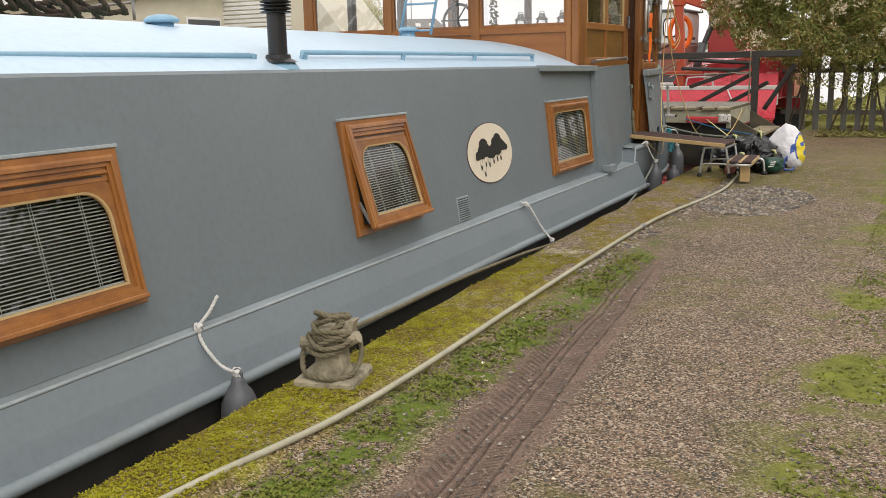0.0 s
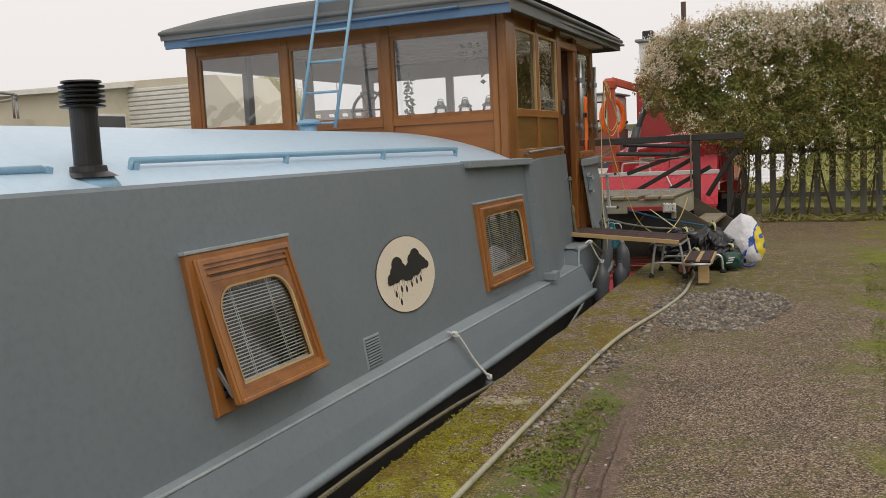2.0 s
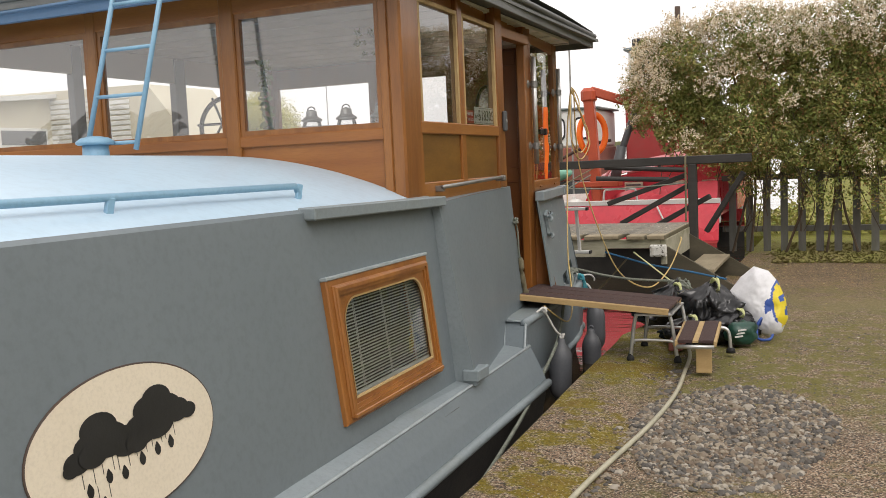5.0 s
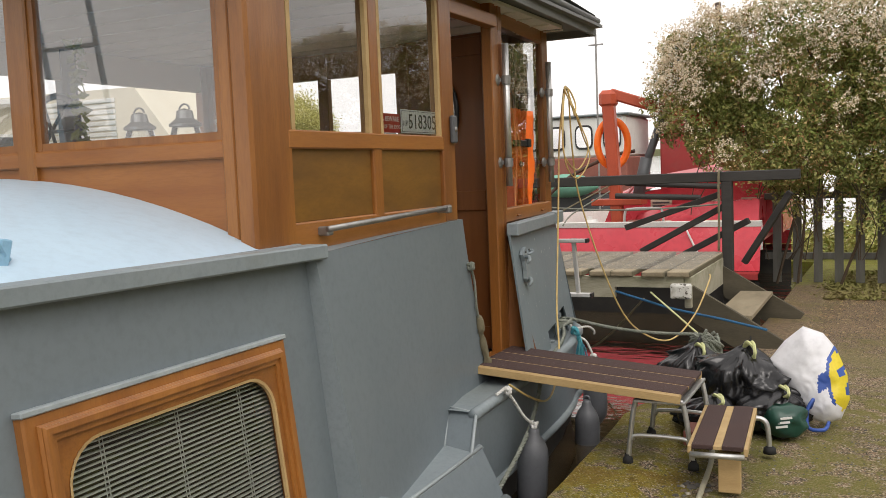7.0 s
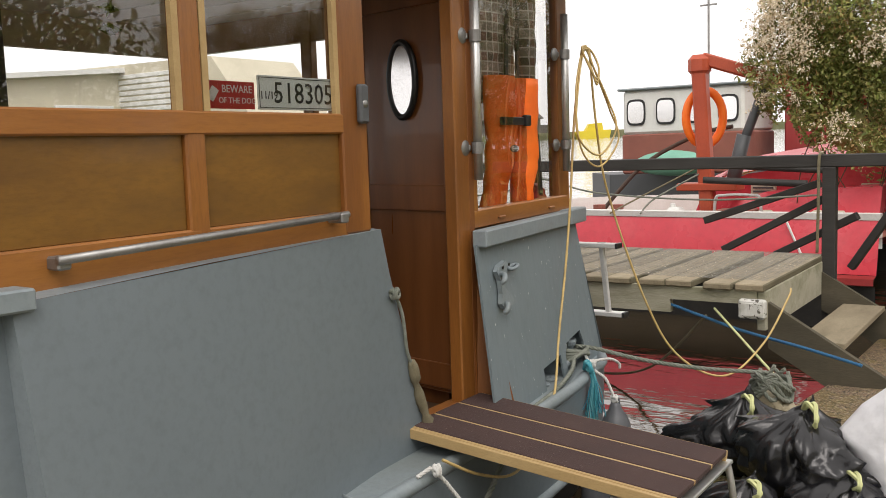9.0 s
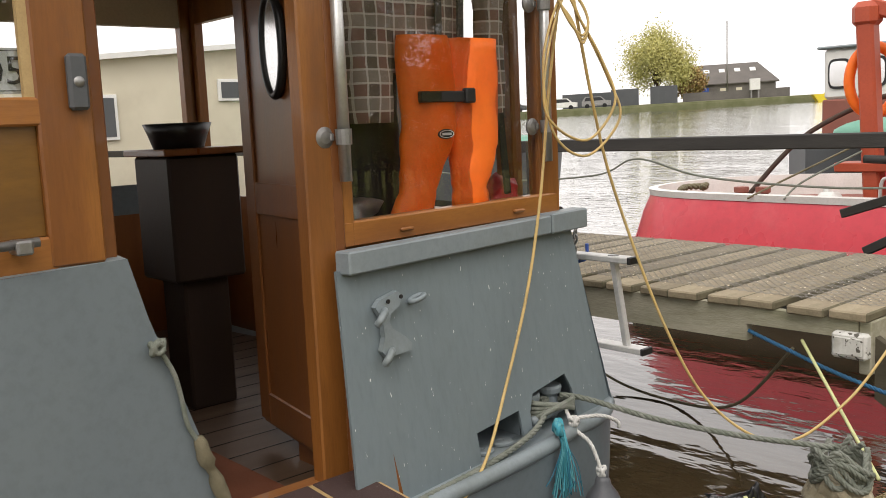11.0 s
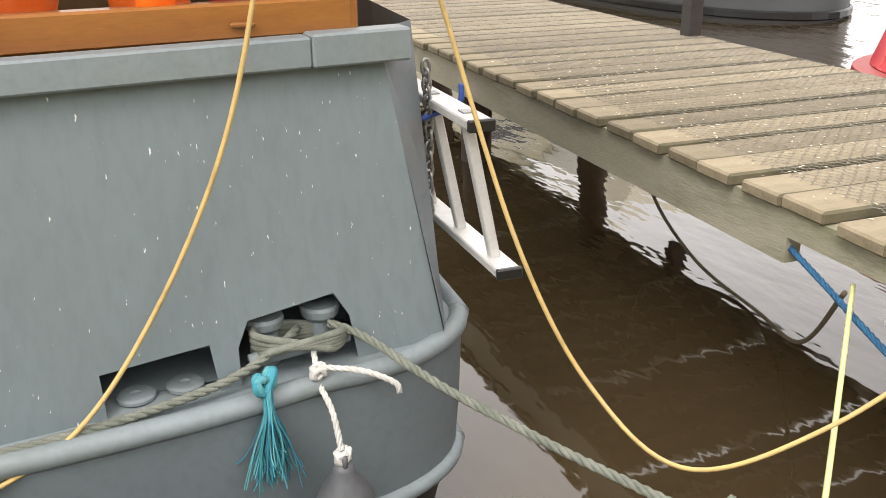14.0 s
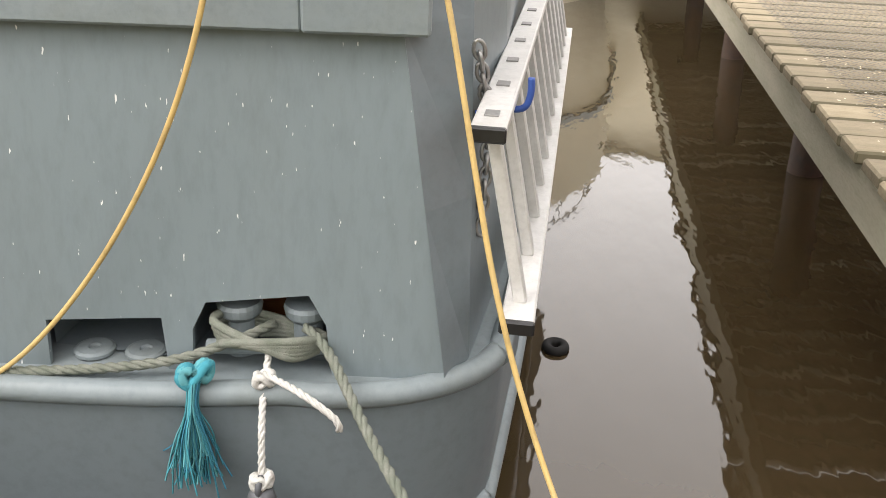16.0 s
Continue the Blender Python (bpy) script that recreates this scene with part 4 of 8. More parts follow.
def wall_rest():
    # far side with three windows, after wall with two
    for y, w in ((YW0 + 0.05, 0.12), (9.6, 0.1), (10.8, 0.14), (12.25, 0.14)):
        bm = bm_new()
        box(bm, XP - 0.05, XP + 0.02, y - w / 2, y + w / 2, 0.3, ZH + 0.1, 0.004)
        part("window_post", bm, DARKGREY if y > 9 and y < 12 else WOOD, barge)
    bm = bm_new()
    box(bm, XP - 0.05, XP + 0.01, YW0, YW1, 0.3, 1.22)
    part("far_wall", bm, DARKWOOD, barge)
    bm = bm_new()
    box(bm, XP - 0.05, XP + 0.01, YW0, YW1, ZH - 0.12, ZH + 0.1)
    part("far_head", bm, CREAM, barge)
    for x, w in ((XP + 0.02, 0.1), (-5.2, 0.09), (-4.3, 0.09), (-3.6, 0.1)):
        bm = bm_new()
        box(bm, x - w / 2, x + w / 2, YW1 - 0.08, YW1 - 0.02, 0.3, ZH + 0.1, 0.004)
        part("window_post", bm, WOOD, barge)
    bm = bm_new()
    box(bm, XP, -3.54, YW1 - 0.07, YW1 - 0.03, 0.3, 1.2)
    part("after_wall", bm, DARKWOOD, barge)
    bm = bm_new()
    box(bm, XP, -3.54, YW1 - 0.075, YW1 - 0.025, ZH - 0.1, ZH + 0.1)
    part("after_head", bm, WOOD, barge)
    bm = bm_new()
    box(bm, XP, -3.2, YW0 + 0.03, YW0 + 0.06, 0.3, 1.5)
    part("front_lining", bm, DARKWOOD, barge)
    bm = bm_new()
    loft(bm, [[(XP, y, 0.36), (-3.28, y, 0.36)] for y in (YW0, YW1)])
    part("wheelhouse_floor", bm, FLOORWOOD, barge)
    bm = bm_new()
    box(bm, XP, XS - 0.05, YW0 + 0.05, YW1 - 0.1, ZH + 0.09, ZH + 0.11)
    for i in range(12):
        yy = YW0 + 0.3 + 0.3 * i
        batten = bm_new()
        box(batten, XP + 0.02, XS - 0.06, yy, yy + 0.015, ZH + 0.082, ZH + 0.09)
        part("lining_batten", batten, WHITE, barge)
    part("wheelhouse_lining", bm, WHITE, barge, "pale boarded ceiling lining")
    bm = bm_new()
    box(bm, sx(9.6) - 0.12, sx(9.6) - 0.06, 8.9, 10.3, 0.36, 1.6)
    part("side_lining", bm, DARKWOOD, barge)
    bm = bm_new()
    box(bm, -3.7, -3.45, 11.2, 12.1, 0.36, 1.19)
    part("after_locker", bm, DARKWOOD, barge)
    # roof
    bm = bm_new()
    rows = []
    for y, e in ((8.34, -0.06), (8.33, 0.0), (8.36, 0.04), (9.5, 0.07), (11.5, 0.07), (12.6, 0.04), (12.66, 0.0)):
        r = []
        for i in range(17):
            u = i / 16
            x = -3.0 - 0.02 * (y - 8) + (-6.42 + 3.0) * u
            r.append((x, y, 2.555 + e + (0.10 * (1 - abs(2 * u - 1) ** 2.4) if e > -0.05 else 0)))
        rows.append(r)
    loft(bm, rows)
    part("wheelhouse_roof", bm, ROOFGREY, barge, "grey felted cambered roof", smooth=True)
    bm = bm_new()
    tube(bm, [(-3.0, 8.33, 2.56), (-3.09, 12.66, 2.56), (-6.42, 12.66, 2.56), (-6.42, 8.33, 2.56)], 0.022, 8, closed=True)
    part("roof_edge", bm, ROOFGREY, barge, smooth=True)
    bm = bm_new()
    box(bm, -6.4, -3.02, 8.36, 8.39, 2.42, 2.555, 0.004)
    part("fascia_front", bm, NAVY, barge, "mid blue painted fascia")
    bm = bm_new()
    beam(bm, (-3.025, 8.36, 2.5), (-3.11, 12.64, 2.5), 0.02, 0.1, 0.003)
    box(bm, -6.4, -3.1, 12.6, 12.63, 2.45, 2.55)
    beam(bm, (-6.4, 8.36, 2.5), (-6.4, 12.64, 2.5), 0.02, 0.1, 0.003)
    part("fascia_side", bm, ROOFGREY, barge)
    bm = bm_new()
    box(bm, -6.4, -3.04, 8.38, 12.6, 2.5, 2.52)
    part("soffit", bm, ROOFGREY, barge)
    bm = bm_new()
    tube(bm, [(-6.1, 8.345, 2.47), (-6.1, 8.32, 2.47), (-3.45, 8.32, 2.5), (-3.45, 8.345, 2.5)], 0.011, 8)
    part("grab_rail", bm, NAVY, barge, "blue painted grab rail", smooth=True)


wall_rest()

# door leaf, folded right in
bm = bm_new()
box(bm, -4.0, -3.24, 11.1, 11.14, 0.44, 2.33, 0.006)
leaf = part("door", bm, DARKWOOD, barge, "red-brown panelled door standing open")
leaf.matrix_local = Matrix.Translation((-3.24, 11.12, 0)) @ Matrix.Rotation(radians(-10), 4, "Z") @ Matrix.Translation((3.24, -11.12, 0))
bm = bm_new()
for x0, x1, z0, z1 in ((-4.0, -3.9, 0.46, 2.31), (-3.35, -3.25, 0.46, 2.31), (-3.9, -3.35, 0.46, 0.58), (-3.9, -3.35, 1.28, 1.4), (-3.9, -3.35, 2.2, 2.31)):
    box(bm, x0, x1, 11.088, 11.1, z0, z1, 0.004)
part("panel_frame", bm, DARKWOOD, leaf)
bm = bm_new()
tube(bm, [(-3.62 + 0.085 * math.cos(a), 11.085, 1.88 + 0.17 * math.sin(a)) for a in [2 * math.pi * i / 28 for i in range(28)]], 0.016, 8, closed=True)
part("porthole_rim", bm, BLACK, leaf, smooth=True)
bm = bm_new()
bm.faces.new([bm.verts.new((-3.62 + 0.08 * math.cos(a), 11.08, 1.88 + 0.165 * math.sin(a))) for a in [2 * math.pi * i / 28 for i in range(28)]])
part("porthole_mirror", bm, MIRROR, leaf, "round mirror")

# ---- pier, fence, other boats (large forms) ----
PY0, PY1, PZ = 13.7, 15.45, 0.625
pier = thing("pier", "weathered timber jetty with wire mesh over its boards", "pier")
bm = bm_new()
prism(bm, [(-18, PY0, 0.4), (-3.3, PY0, 0.4), (-3.3, PY0, 0.49), (-2.72, PY0, 0.49), (-2.72, PY0, PZ - 0.045), (-18, PY0, PZ - 0.045)], (0, 0.06, 0))
part("side_beam", bm, BEAM, pier)
bm = bm_new()
box(bm, -18, -2.7, PY1 - 0.08, PY1 - 0.02, 0.5, PZ - 0.045, 0.006)
part("side_beam", bm, BEAM, pier)
bm = bm_new()
box(bm, -2.72, -2.66, PY0 + 0.01, PY1 - 0.02, 0.32, PZ - 0.045, 0.006)
part("end_beam", bm, BEAM, pier)
for x in (-7.1, -10.4, -14):
    for y in (PY0 + 0.5, PY1 - 0.3):
        bm = bm_new()
        tube(bm, [(x, y, -1.5), (x, y, 0.5)], 0.11, 12)
        part("pile", bm, IRON, pier, "dark wet round pile", smooth=True)
for x in (-2.62, -6.3, -10.2, -14):
    bm = bm_new()
    box(bm, x - 0.05, x + 0.05, PY1 - 0.12, PY1 - 0.02, 0.3 if x < -3 else -0.02, 1.32, 0.006)
    part("rail_post", bm, DARKRAIL, pier)
bm = bm_new()
beam(bm, (-18, PY1 - 0.07, 1.33), (-1.95, PY1 - 0.07, 1.37), 0.09, 0.1, 0.008, radians(0))
part("hand_rail", bm, DARKRAIL, pier, "black stained square hand rail")
bm = bm_new()
for a, b in (((-2.72, 15.52, 1.19), (-3.7, 15.64, 0.86)), ((-2.64, 15.52, 1.09), (-3.54, 15.64, 0.61)), ((-2.44, 15.52, 0.93), (-3.1, 15.64, 0.58)), ((-2.05, 15.5, 1.2), (-2.5, 15.6, 0.5))):
    beam(bm, a, b, 0.06, 0.06, 0.005)
part("brace", bm, DARKRAIL, pier)
for y in (PY0 + 0.05, PY1 - 0.15):
    bm = bm_new()
    prism(bm, [(-2.66, y, 0.5), (-2.66, y, 0.2), (-2.25, y, -0.05), (-1.98, y, -0.04), (-1.92, y, 0.05)], (0, 0.05, 0))
    part("step_stringer", bm, STRINGER, pier)
bm = bm_new()
box(bm, -2.5, -2.2, PY0 + 0.1, PY1 - 0.15, 0.22, 0.26, 0.005)
part("step_tread", bm, PIER, pier)

# fence
fence = thing("fence", "grey-brown wooden paling fence half buried in vine", "fence")
for x in [-2.5 + 0.235 * i for i in range(35)]:
    bm = bm_new()
    h = 1.24 + 0.04 * random.random()
    prism(bm, [(x, 18.1, 0.0), (x + 0.1, 18.1, 0.0), (x + 0.1, 18.1, h), (x + 0.05, 18.1, h + 0.06), (x, 18.1, h)], (0, 0.025, 0))
    part("paling", bm, FENCEWOOD, fence)
bm = bm_new()
for z in (0.28, 1.02):
    box(bm, -2.6, 5.8, 18.13, 18.18, z, z + 0.08, 0.005)
part("fence_rail", bm, FENCEWOOD, fence)


def leaves(bm, pts, size, rng, up=0.3):
    for p in pts:
        s = size * rng.uniform(0.6, 1.4)
        a = Vector((rng.gauss(0, 1), rng.gauss(0, 1) - 0.4, rng.gauss(0, 1) - up)).normalized()
        b = a.orthogonal().normalized()
        b = (Matrix.Rotation(rng.uniform(0, 6.28), 3, a) @ b)
        c = a.cross(b)
        p = Vector(p)
        v = [bm.verts.new(q) for q in (p - b * s, p + c * s * 0.55 + a * s * 0.15, p + b * s, p - c * s * 0.55 + a * s * 0.15)]
        bm.faces.new(v)


def hedge_low(x):
    """Ragged lower edge of the vine, where it hangs over the fence."""
    z = 1.62 - 0.62 * (x + 3.6) if x < -2.4 else 0.88 - 0.19 * min(1.6, x + 2.4)
    return z + 0.3 * noise.noise(Vector((x * 1.3, 4, 0))) + 0.28 * noise.noise(Vector((x * 5.0, 4, 0)))


def hedge_top(x):
    return 3.32 + 0.05 * min(3.0, x + 2.8) - 0.5 * max(0.0, -3.2 - x) + 0.16 * noise.noise(Vector((x * 1.1, 0, 5))) + 0.1 * noise.noise(Vector((x * 4, 1, 5)))


def hedge_left(z):
    return -3.86 + 0.45 * abs(z - 2.4) ** 1.6 + 0.16 * noise.noise(Vector((0, z * 2.4, 2)))


def hedge_points(n, rng, lump):
    """Points in the leafy skin; lump sets where this kind gathers."""
    out = []
    while len(out) < n:
        x, z = rng.uniform(-3.95, 5.8), rng.uniform(0.2, 3.7)
        if z > hedge_top(x) or x < hedge_left(z) - 0.12 * rng.random() ** 3 or z < hedge_low(x):
            continue
        if z < 1.35 and rng.random() > 0.28 + 0.5 * max(0, noise.noise(Vector((x * 2.5, z * 1.2, 3)))) + 0.25 * (z > 1.1):
            continue
        if noise.noise(Vector((x * 1.2, z * 1.2, lump))) + 0.5 * noise.noise(Vector((x * 4, z * 4, lump))) < rng.uniform(-0.7, 0.35):
            continue
        dep = 0.5 + 0.3 * noise.noise(Vector((x * 1.6, z * 1.6, 0))) + 0.16 * noise.noise(Vector((x * 5, z * 5, 0)))
        if z < 1.2:
            dep *= 0.55
        out.append((x, 18.0 - dep * (rng.random() ** 0.35), z))
    return out


def leaf_mesh(name, pts, size, rng, mat, parent, up=0.3):
    V, F = [], []
    for p in pts:
        s = size * rng.uniform(0.55, 1.4)
        a = Vector((rng.gauss(0, 1), rng.gauss(0, 1) - 0.4, rng.gauss(0, 1) + up)).normalized()
        b = Matrix.Rotation(rng.uniform(0, 6.28), 3, a) @ a.orthogonal().normalized()
        c = a.cross(b)
        p = Vector(p)
        k = len(V)
        V.extend((p - b * s, p + c * s * 0.5 + a * s * 0.2, p + b * s, p - c * s * 0.5 + a * s * 0.2))
        F.append((k, k + 1, k + 2, k + 3))
    me = bpy.data.meshes.new(name)
    me.from_pydata([tuple(v) for v in V], [], F)
    me.materials.append(mat)
    ob = new(name, me)
    ob.parent = parent
    return tagged(ob, kind="stuff")


def blossom_points(n, rng):
    """Loose sprays, crowding at the top and the free end."""
    out = []
    while len(out) < n:
        x, z = rng.uniform(-3.9, 5.8), rng.uniform(0.9, 3.6)
        top = hedge_top(x)
        if z > top or x < hedge_left(z) or z < hedge_low(x) + 0.2:
            continue
        near = max(0.0, 1 - (top - z) / 1.1) * 0.85 + max(0.0, 1 - (x - hedge_left(z)) / 0.9) * 0.45 + 0.1
        if noise.noise(Vector((x * 2.1, z * 2.1, 31))) * 0.5 + near < rng.uniform(0.15, 1.0):
            continue
        y = 18.0 - 0.55 - 0.12 * rng.random() + 0.2 * noise.noise(Vector((x * 1.6, z * 1.6, 0)))
        d = Vector((rng.gauss(0, 0.5), -0.4, rng.gauss(0.3 + 0.6 * (top - z < 0.25), 0.5))).normalized() * rng.uniform(0.06, 0.2)
        for k in range(rng.randint(8, 22)):
            q = rng.random()
            w = 0.028 * (1.1 - q)
            out.append((x + d.x * q + rng.gauss(0, w), y + d.y * q + rng.gauss(0, w), z + d.z * q + rng.gauss(0, w)))
    return out


hedge = thing("hedge", "tangled flowering vine hedge with pale blossom along its top", "hedge")
rng = random.Random(5)
leaf_mesh("foliage", hedge_points(80000, rng, 9), 0.027, rng, LEAF, hedge)
leaf_mesh("autumn_foliage", hedge_points(30000, rng, 47), 0.022, rng, LEAFRED, hedge)
leaf_mesh("blossom", blossom_points(64000, rng), 0.0135, rng, FLOWER, hedge)
bm = bm_new()
for i in range(110):
    x = rng.uniform(-3.2, 5.6)
    z = rng.uniform(1.2, 2.8)
    tube(bm, spline([(x, 17.75, z), (x + rng.uniform(-.3, .3), 17.7, z - 0.5), (x + rng.uniform(-.4, .4), 17.85, max(0.3, z - 1.4))], 4), 0.006, 4)
for i in range(14):
    x = rng.uniform(-2.5, 5.5)
    tube(bm, spline([(x, 17.95, 0), (x + rng.uniform(-.3, .3), 17.9, 1.2), (x + rng.uniform(-.6, .6), 17.9, 2.8)], 4), 0.018, 5)
tagged(part("vine_stem", bm, TWIG, hedge), kind="stuff")
bm = bm_new()
for i in range(420):
    x, z = rng.uniform(-3.5, 5.6), rng.uniform(1.2, 2.95)
    if x < hedge_left(z) + 0.25 or z < hedge_low(x) + 0.3:
        continue
    blob(bm, (x, 17.95, z), (0.2, 0.1, 0.18), 1, 0.5, i)
tagged(part("inner_growth", bm, LEAF, hedge), kind="stuff")

# ---- cabin windows, sign and roof fittings ----
def on_wall(y, z):
    n = Vector((1, 0.016, slope(y))).normalized()
    v = Vector((-slope(y), 0, 1)).normalized()
    u = v.cross(n).normalized()
    m = Matrix((u, v, n)).transposed().to_4x4()
    m.translation = (wx(y, z), y, z)
    return m


def arch(w, h, r, z, n=7):
    """Outline of a pane with rounded top corners, and the matching square outline's parameters."""
    pts = [(-w, -h), (w, -h)]
    pts += [(w - r + r * math.cos(radians(a)), h - r + r * math.sin(radians(a))) for a in [90 * i / n for i in range(n + 1)]]
    pts += [(-w + r - r * math.sin(radians(a)), h - r + r * math.cos(radians(a))) for a in [90 * i / n for i in range(n + 1)]]
    return [(x, y, z) for x, y in pts]


def square(w, h, r, z, n=7):
    pts = [(-w, -h), (w, -h)]
    pts += [(w, h - r + 2 * r * i / n) if 2 * i < n else (w - r * (2 * i / n - 1), h) for i in range(n + 1)]
    pts += [(-w + r * (1 - 2 * i / n), h) if 2 * i < n else (-w, h - r * (2 * i / n - 1)) for i in range(n + 1)]
    return [(x, min(y, h), z) for x, y in pts]


def ringbox(bm, w, h, t, z0, z1):
    """A mitred square frame."""
    o = [(-w, -h), (w, -h), (w, h), (-w, h)]
    i = [(-w + t, -h + t), (w - t, -h + t), (w - t, h - t), (-w + t, h - t)]
    loops = [[(x, y, z0) for x, y in o], [(x, y, z1 - 0.006) for x, y in o], [(x * (1 - 0.006 / w), y * (1 - 0.006 / h), z1) for x, y in o], [(x, y, z1) for x, y in i], [(x, y, z0) for x, y in i]]
    loft(bm, loops, close=True)


def cabin_window(y, z, w, h, tilt, label, n_cord):
    win = thing("window", label, "window", group="cabin side windows")
    win.parent = barge
    win["label"] = label
    for k in ("category", "group"):
        del win[k]
    win.matrix_local = on_wall(y, z)
    bm = bm_new()
    ringbox(bm, w / 2, h / 2, 0.06, -0.01, 0.03)
    part("frame", bm, WOODH, win)
    bm = bm_new()
    box(bm, -w / 2 - 0.005, w / 2 + 0.005, h / 2 - 0.004, h / 2 + 0.012, 0, 0.036, 0.003)
    part("drip_strip", bm, WORNEDGE, win, "pale sealant strip")
    sw, sh = w / 2 - 0.036, h / 2 - 0.03
    hinge = Matrix.Translation((0, sh, 0.012)) @ Matrix.Rotation(radians(-tilt), 4, "X") @ Matrix.Translation((0, -sh, 0))
    gw, gh, gy = (sw - 0.072, sh - 0.098, -0.034) if tilt else (sw - 0.07, sh - 0.068, 0.0)
    gm_ = hinge @ Matrix.Translation((0, gy, 0))
    def piece(name, bm, mat, m, label="", **kw):
        bmesh.ops.transform(bm, matrix=m, verts=bm.verts[:])
        return part(name, bm, mat, win, label, **kw)
    bm = bm_new()
    ringbox(bm, sw, sh, 0.046, 0, 0.03)
    ringbox(bm, sw - 0.006, sh - 0.006, 0.022, 0.03, 0.04)
    piece("sash", bm, WOODH, hinge)
    bm = bm_new()
    loft(bm, [square(sw - 0.044, gh + 0.03, 0.12, 0.022), arch(gw, gh, 0.12, 0.02), arch(gw - 0.004, gh - 0.004, 0.118, 0.0)], close=True)
    piece("arched_bead", bm, WOOD, gm_)
    bm = bm_new()
    loft(bm, [arch(gw + 0.001, gh + 0.001, 0.12, 0.0225), arch(gw - 0.008, gh - 0.008, 0.115, 0.021), arch(gw - 0.009, gh - 0.009, 0.115, 0.01)], close=True)
    piece("glazing_bead", bm, PALEWOOD, gm_, "pale inner glazing bead")
    if tilt:
        bm = bm_new()
        box(bm, -sw + 0.044, sw - 0.044, gy + gh + 0.029, sh - 0.044, 0.0, 0.02, 0.003)
        piece("header", bm, WOODH, hinge)
        bm = bm_new()
        box(bm, -sw + 0.05, sw - 0.05, sh - 0.075, sh - 0.06, 0.018, 0.034, 0.004)
        piece("header_moulding", bm, WOODH, hinge)
        bm = bm_new()
        box(bm, -sw + 0.075, sw - 0.075, sh - 0.083, sh - 0.078, 0.0195, 0.0215)
        piece("vent_slot", bm, BLACK, hinge)
    bm = bm_new()
    bm.faces.new([bm.verts.new(p) for p in arch(gw + 0.005, gh + 0.005, 0.12, 0.006)])
    g = piece("glass", bm, CABINGLASS, gm_)
    g.visible_shadow = False
    bm = bm_new()
    nsl = int(2 * gh / 0.0145)
    for i in range(nsl):
        zz = -gh + 0.0145 * i
        box(bm, -gw - 0.02, gw + 0.02, zz - 0.0021, zz + 0.0021, -0.024, -0.012)
    tagged(piece("blind", bm, BLIND, gm_, "white venetian blind"), kind="stuff")
    bm = bm_new()
    box(bm, -gw - 0.02, gw + 0.02, -gh - 0.004, -gh + 0.014, -0.026, -0.008, 0.003)
    piece("bottom_bar", bm, BLIND, gm_)
    bm = bm_new()
    for i in range(n_cord):
        xx = -gw + 2 * gw * (i + 0.5) / n_cord
        for dx in (-0.006, 0.006):
            box(bm, xx + dx - 0.001, xx + dx + 0.001, -gh, gh, -0.009, -0.007)
    piece("blind_cord", bm, BLIND, gm_)
    bm = bm_new()
    box(bm, -sw + 0.004, sw - 0.004, -sh - 0.008, -sh + 0.012, 0.0, 0.046, 0.004)
    piece("weather_bar", bm, WOODH, hinge)
    if tilt > 6:
        for q in (-1, 1):
            bm = bm_new()
            beam(bm, (q * (sw - 0.01), -sh + 0.16, 0.03), hinge @ Vector((q * (sw - 0.01), -sh + 0.03, 0.0)), 0.012, 0.02, 0.001)
            part("stay", bm, STEEL, win, "steel friction stay")
    # near-black box closes the opening; its colour stands for the unlit cabin
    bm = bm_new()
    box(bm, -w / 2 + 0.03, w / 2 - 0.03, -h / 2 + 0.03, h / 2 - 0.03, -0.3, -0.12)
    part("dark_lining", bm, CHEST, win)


cabin_window(2.06, 0.7, 1.12, 0.64, 3, "wide oak-framed cabin window ajar with white blind", 4)
cabin_window(4.64, 0.685, 0.76, 0.66, 7.5, "oak-framed cabin window propped open with white blind", 2)
cabin_window(8.085, 0.65, 1.09, 0.64, 0, "closed oak-framed cabin window with white blind", 3)

# oval rain-cloud sign
sign = thing("rain_cloud_sign", "cream oval sign painted with black rain cloud", "sign")
sign.matrix_local = on_wall(6.262, 0.655)
bm = bm_new()
prism(bm, [(0.405 * math.cos(a), 0.222 * math.sin(a), 0.002) for a in [2 * math.pi * i / 56 for i in range(56)]], (0, 0, 0.006))
part("disc", bm, CREAMDISC, sign)
bm = bm_new()
tube(bm, [(0.406 * math.cos(a), 0.223 * math.sin(a), 0.005) for a in [2 * math.pi * i / 64 for i in range(64)]], 0.004, 6, closed=True)
part("rim", bm, IRON, sign, "thin rust-brown rim")
bm = bm_new()
hump = [(-0.55, -0.02, 0.13), (-0.42, 0.12, 0.15), (-0.3, 0.3, 0.19), (-0.22, 0.12, 0.2), (-0.05, 0.02, 0.18), (0.12, 0.08, 0.19), (0.22, 0.32, 0.16), (0.34, 0.42, 0.17), (0.42, 0.22, 0.2), (0.55, 0.16, 0.15), (0.68, 0.1, 0.1), (0.3, 0.1, 0.2), (-0.4, 0.0, 0.14), (0.05, -0.06, 0.12), (-0.62, -0.08, 0.08)]
for k, (cx, cy, r) in enumerate(hump):
    bm.faces.new([bm.verts.new(((cx + r * math.cos(a)) * 0.405, (cy + r * 1.15 * math.sin(a)) * 0.222, 0.0095 + 0.0002 * k)) for a in [2 * math.pi * i / 20 for i in range(20)]])
part("cloud", bm, BLACK, sign, "black painted cloud")
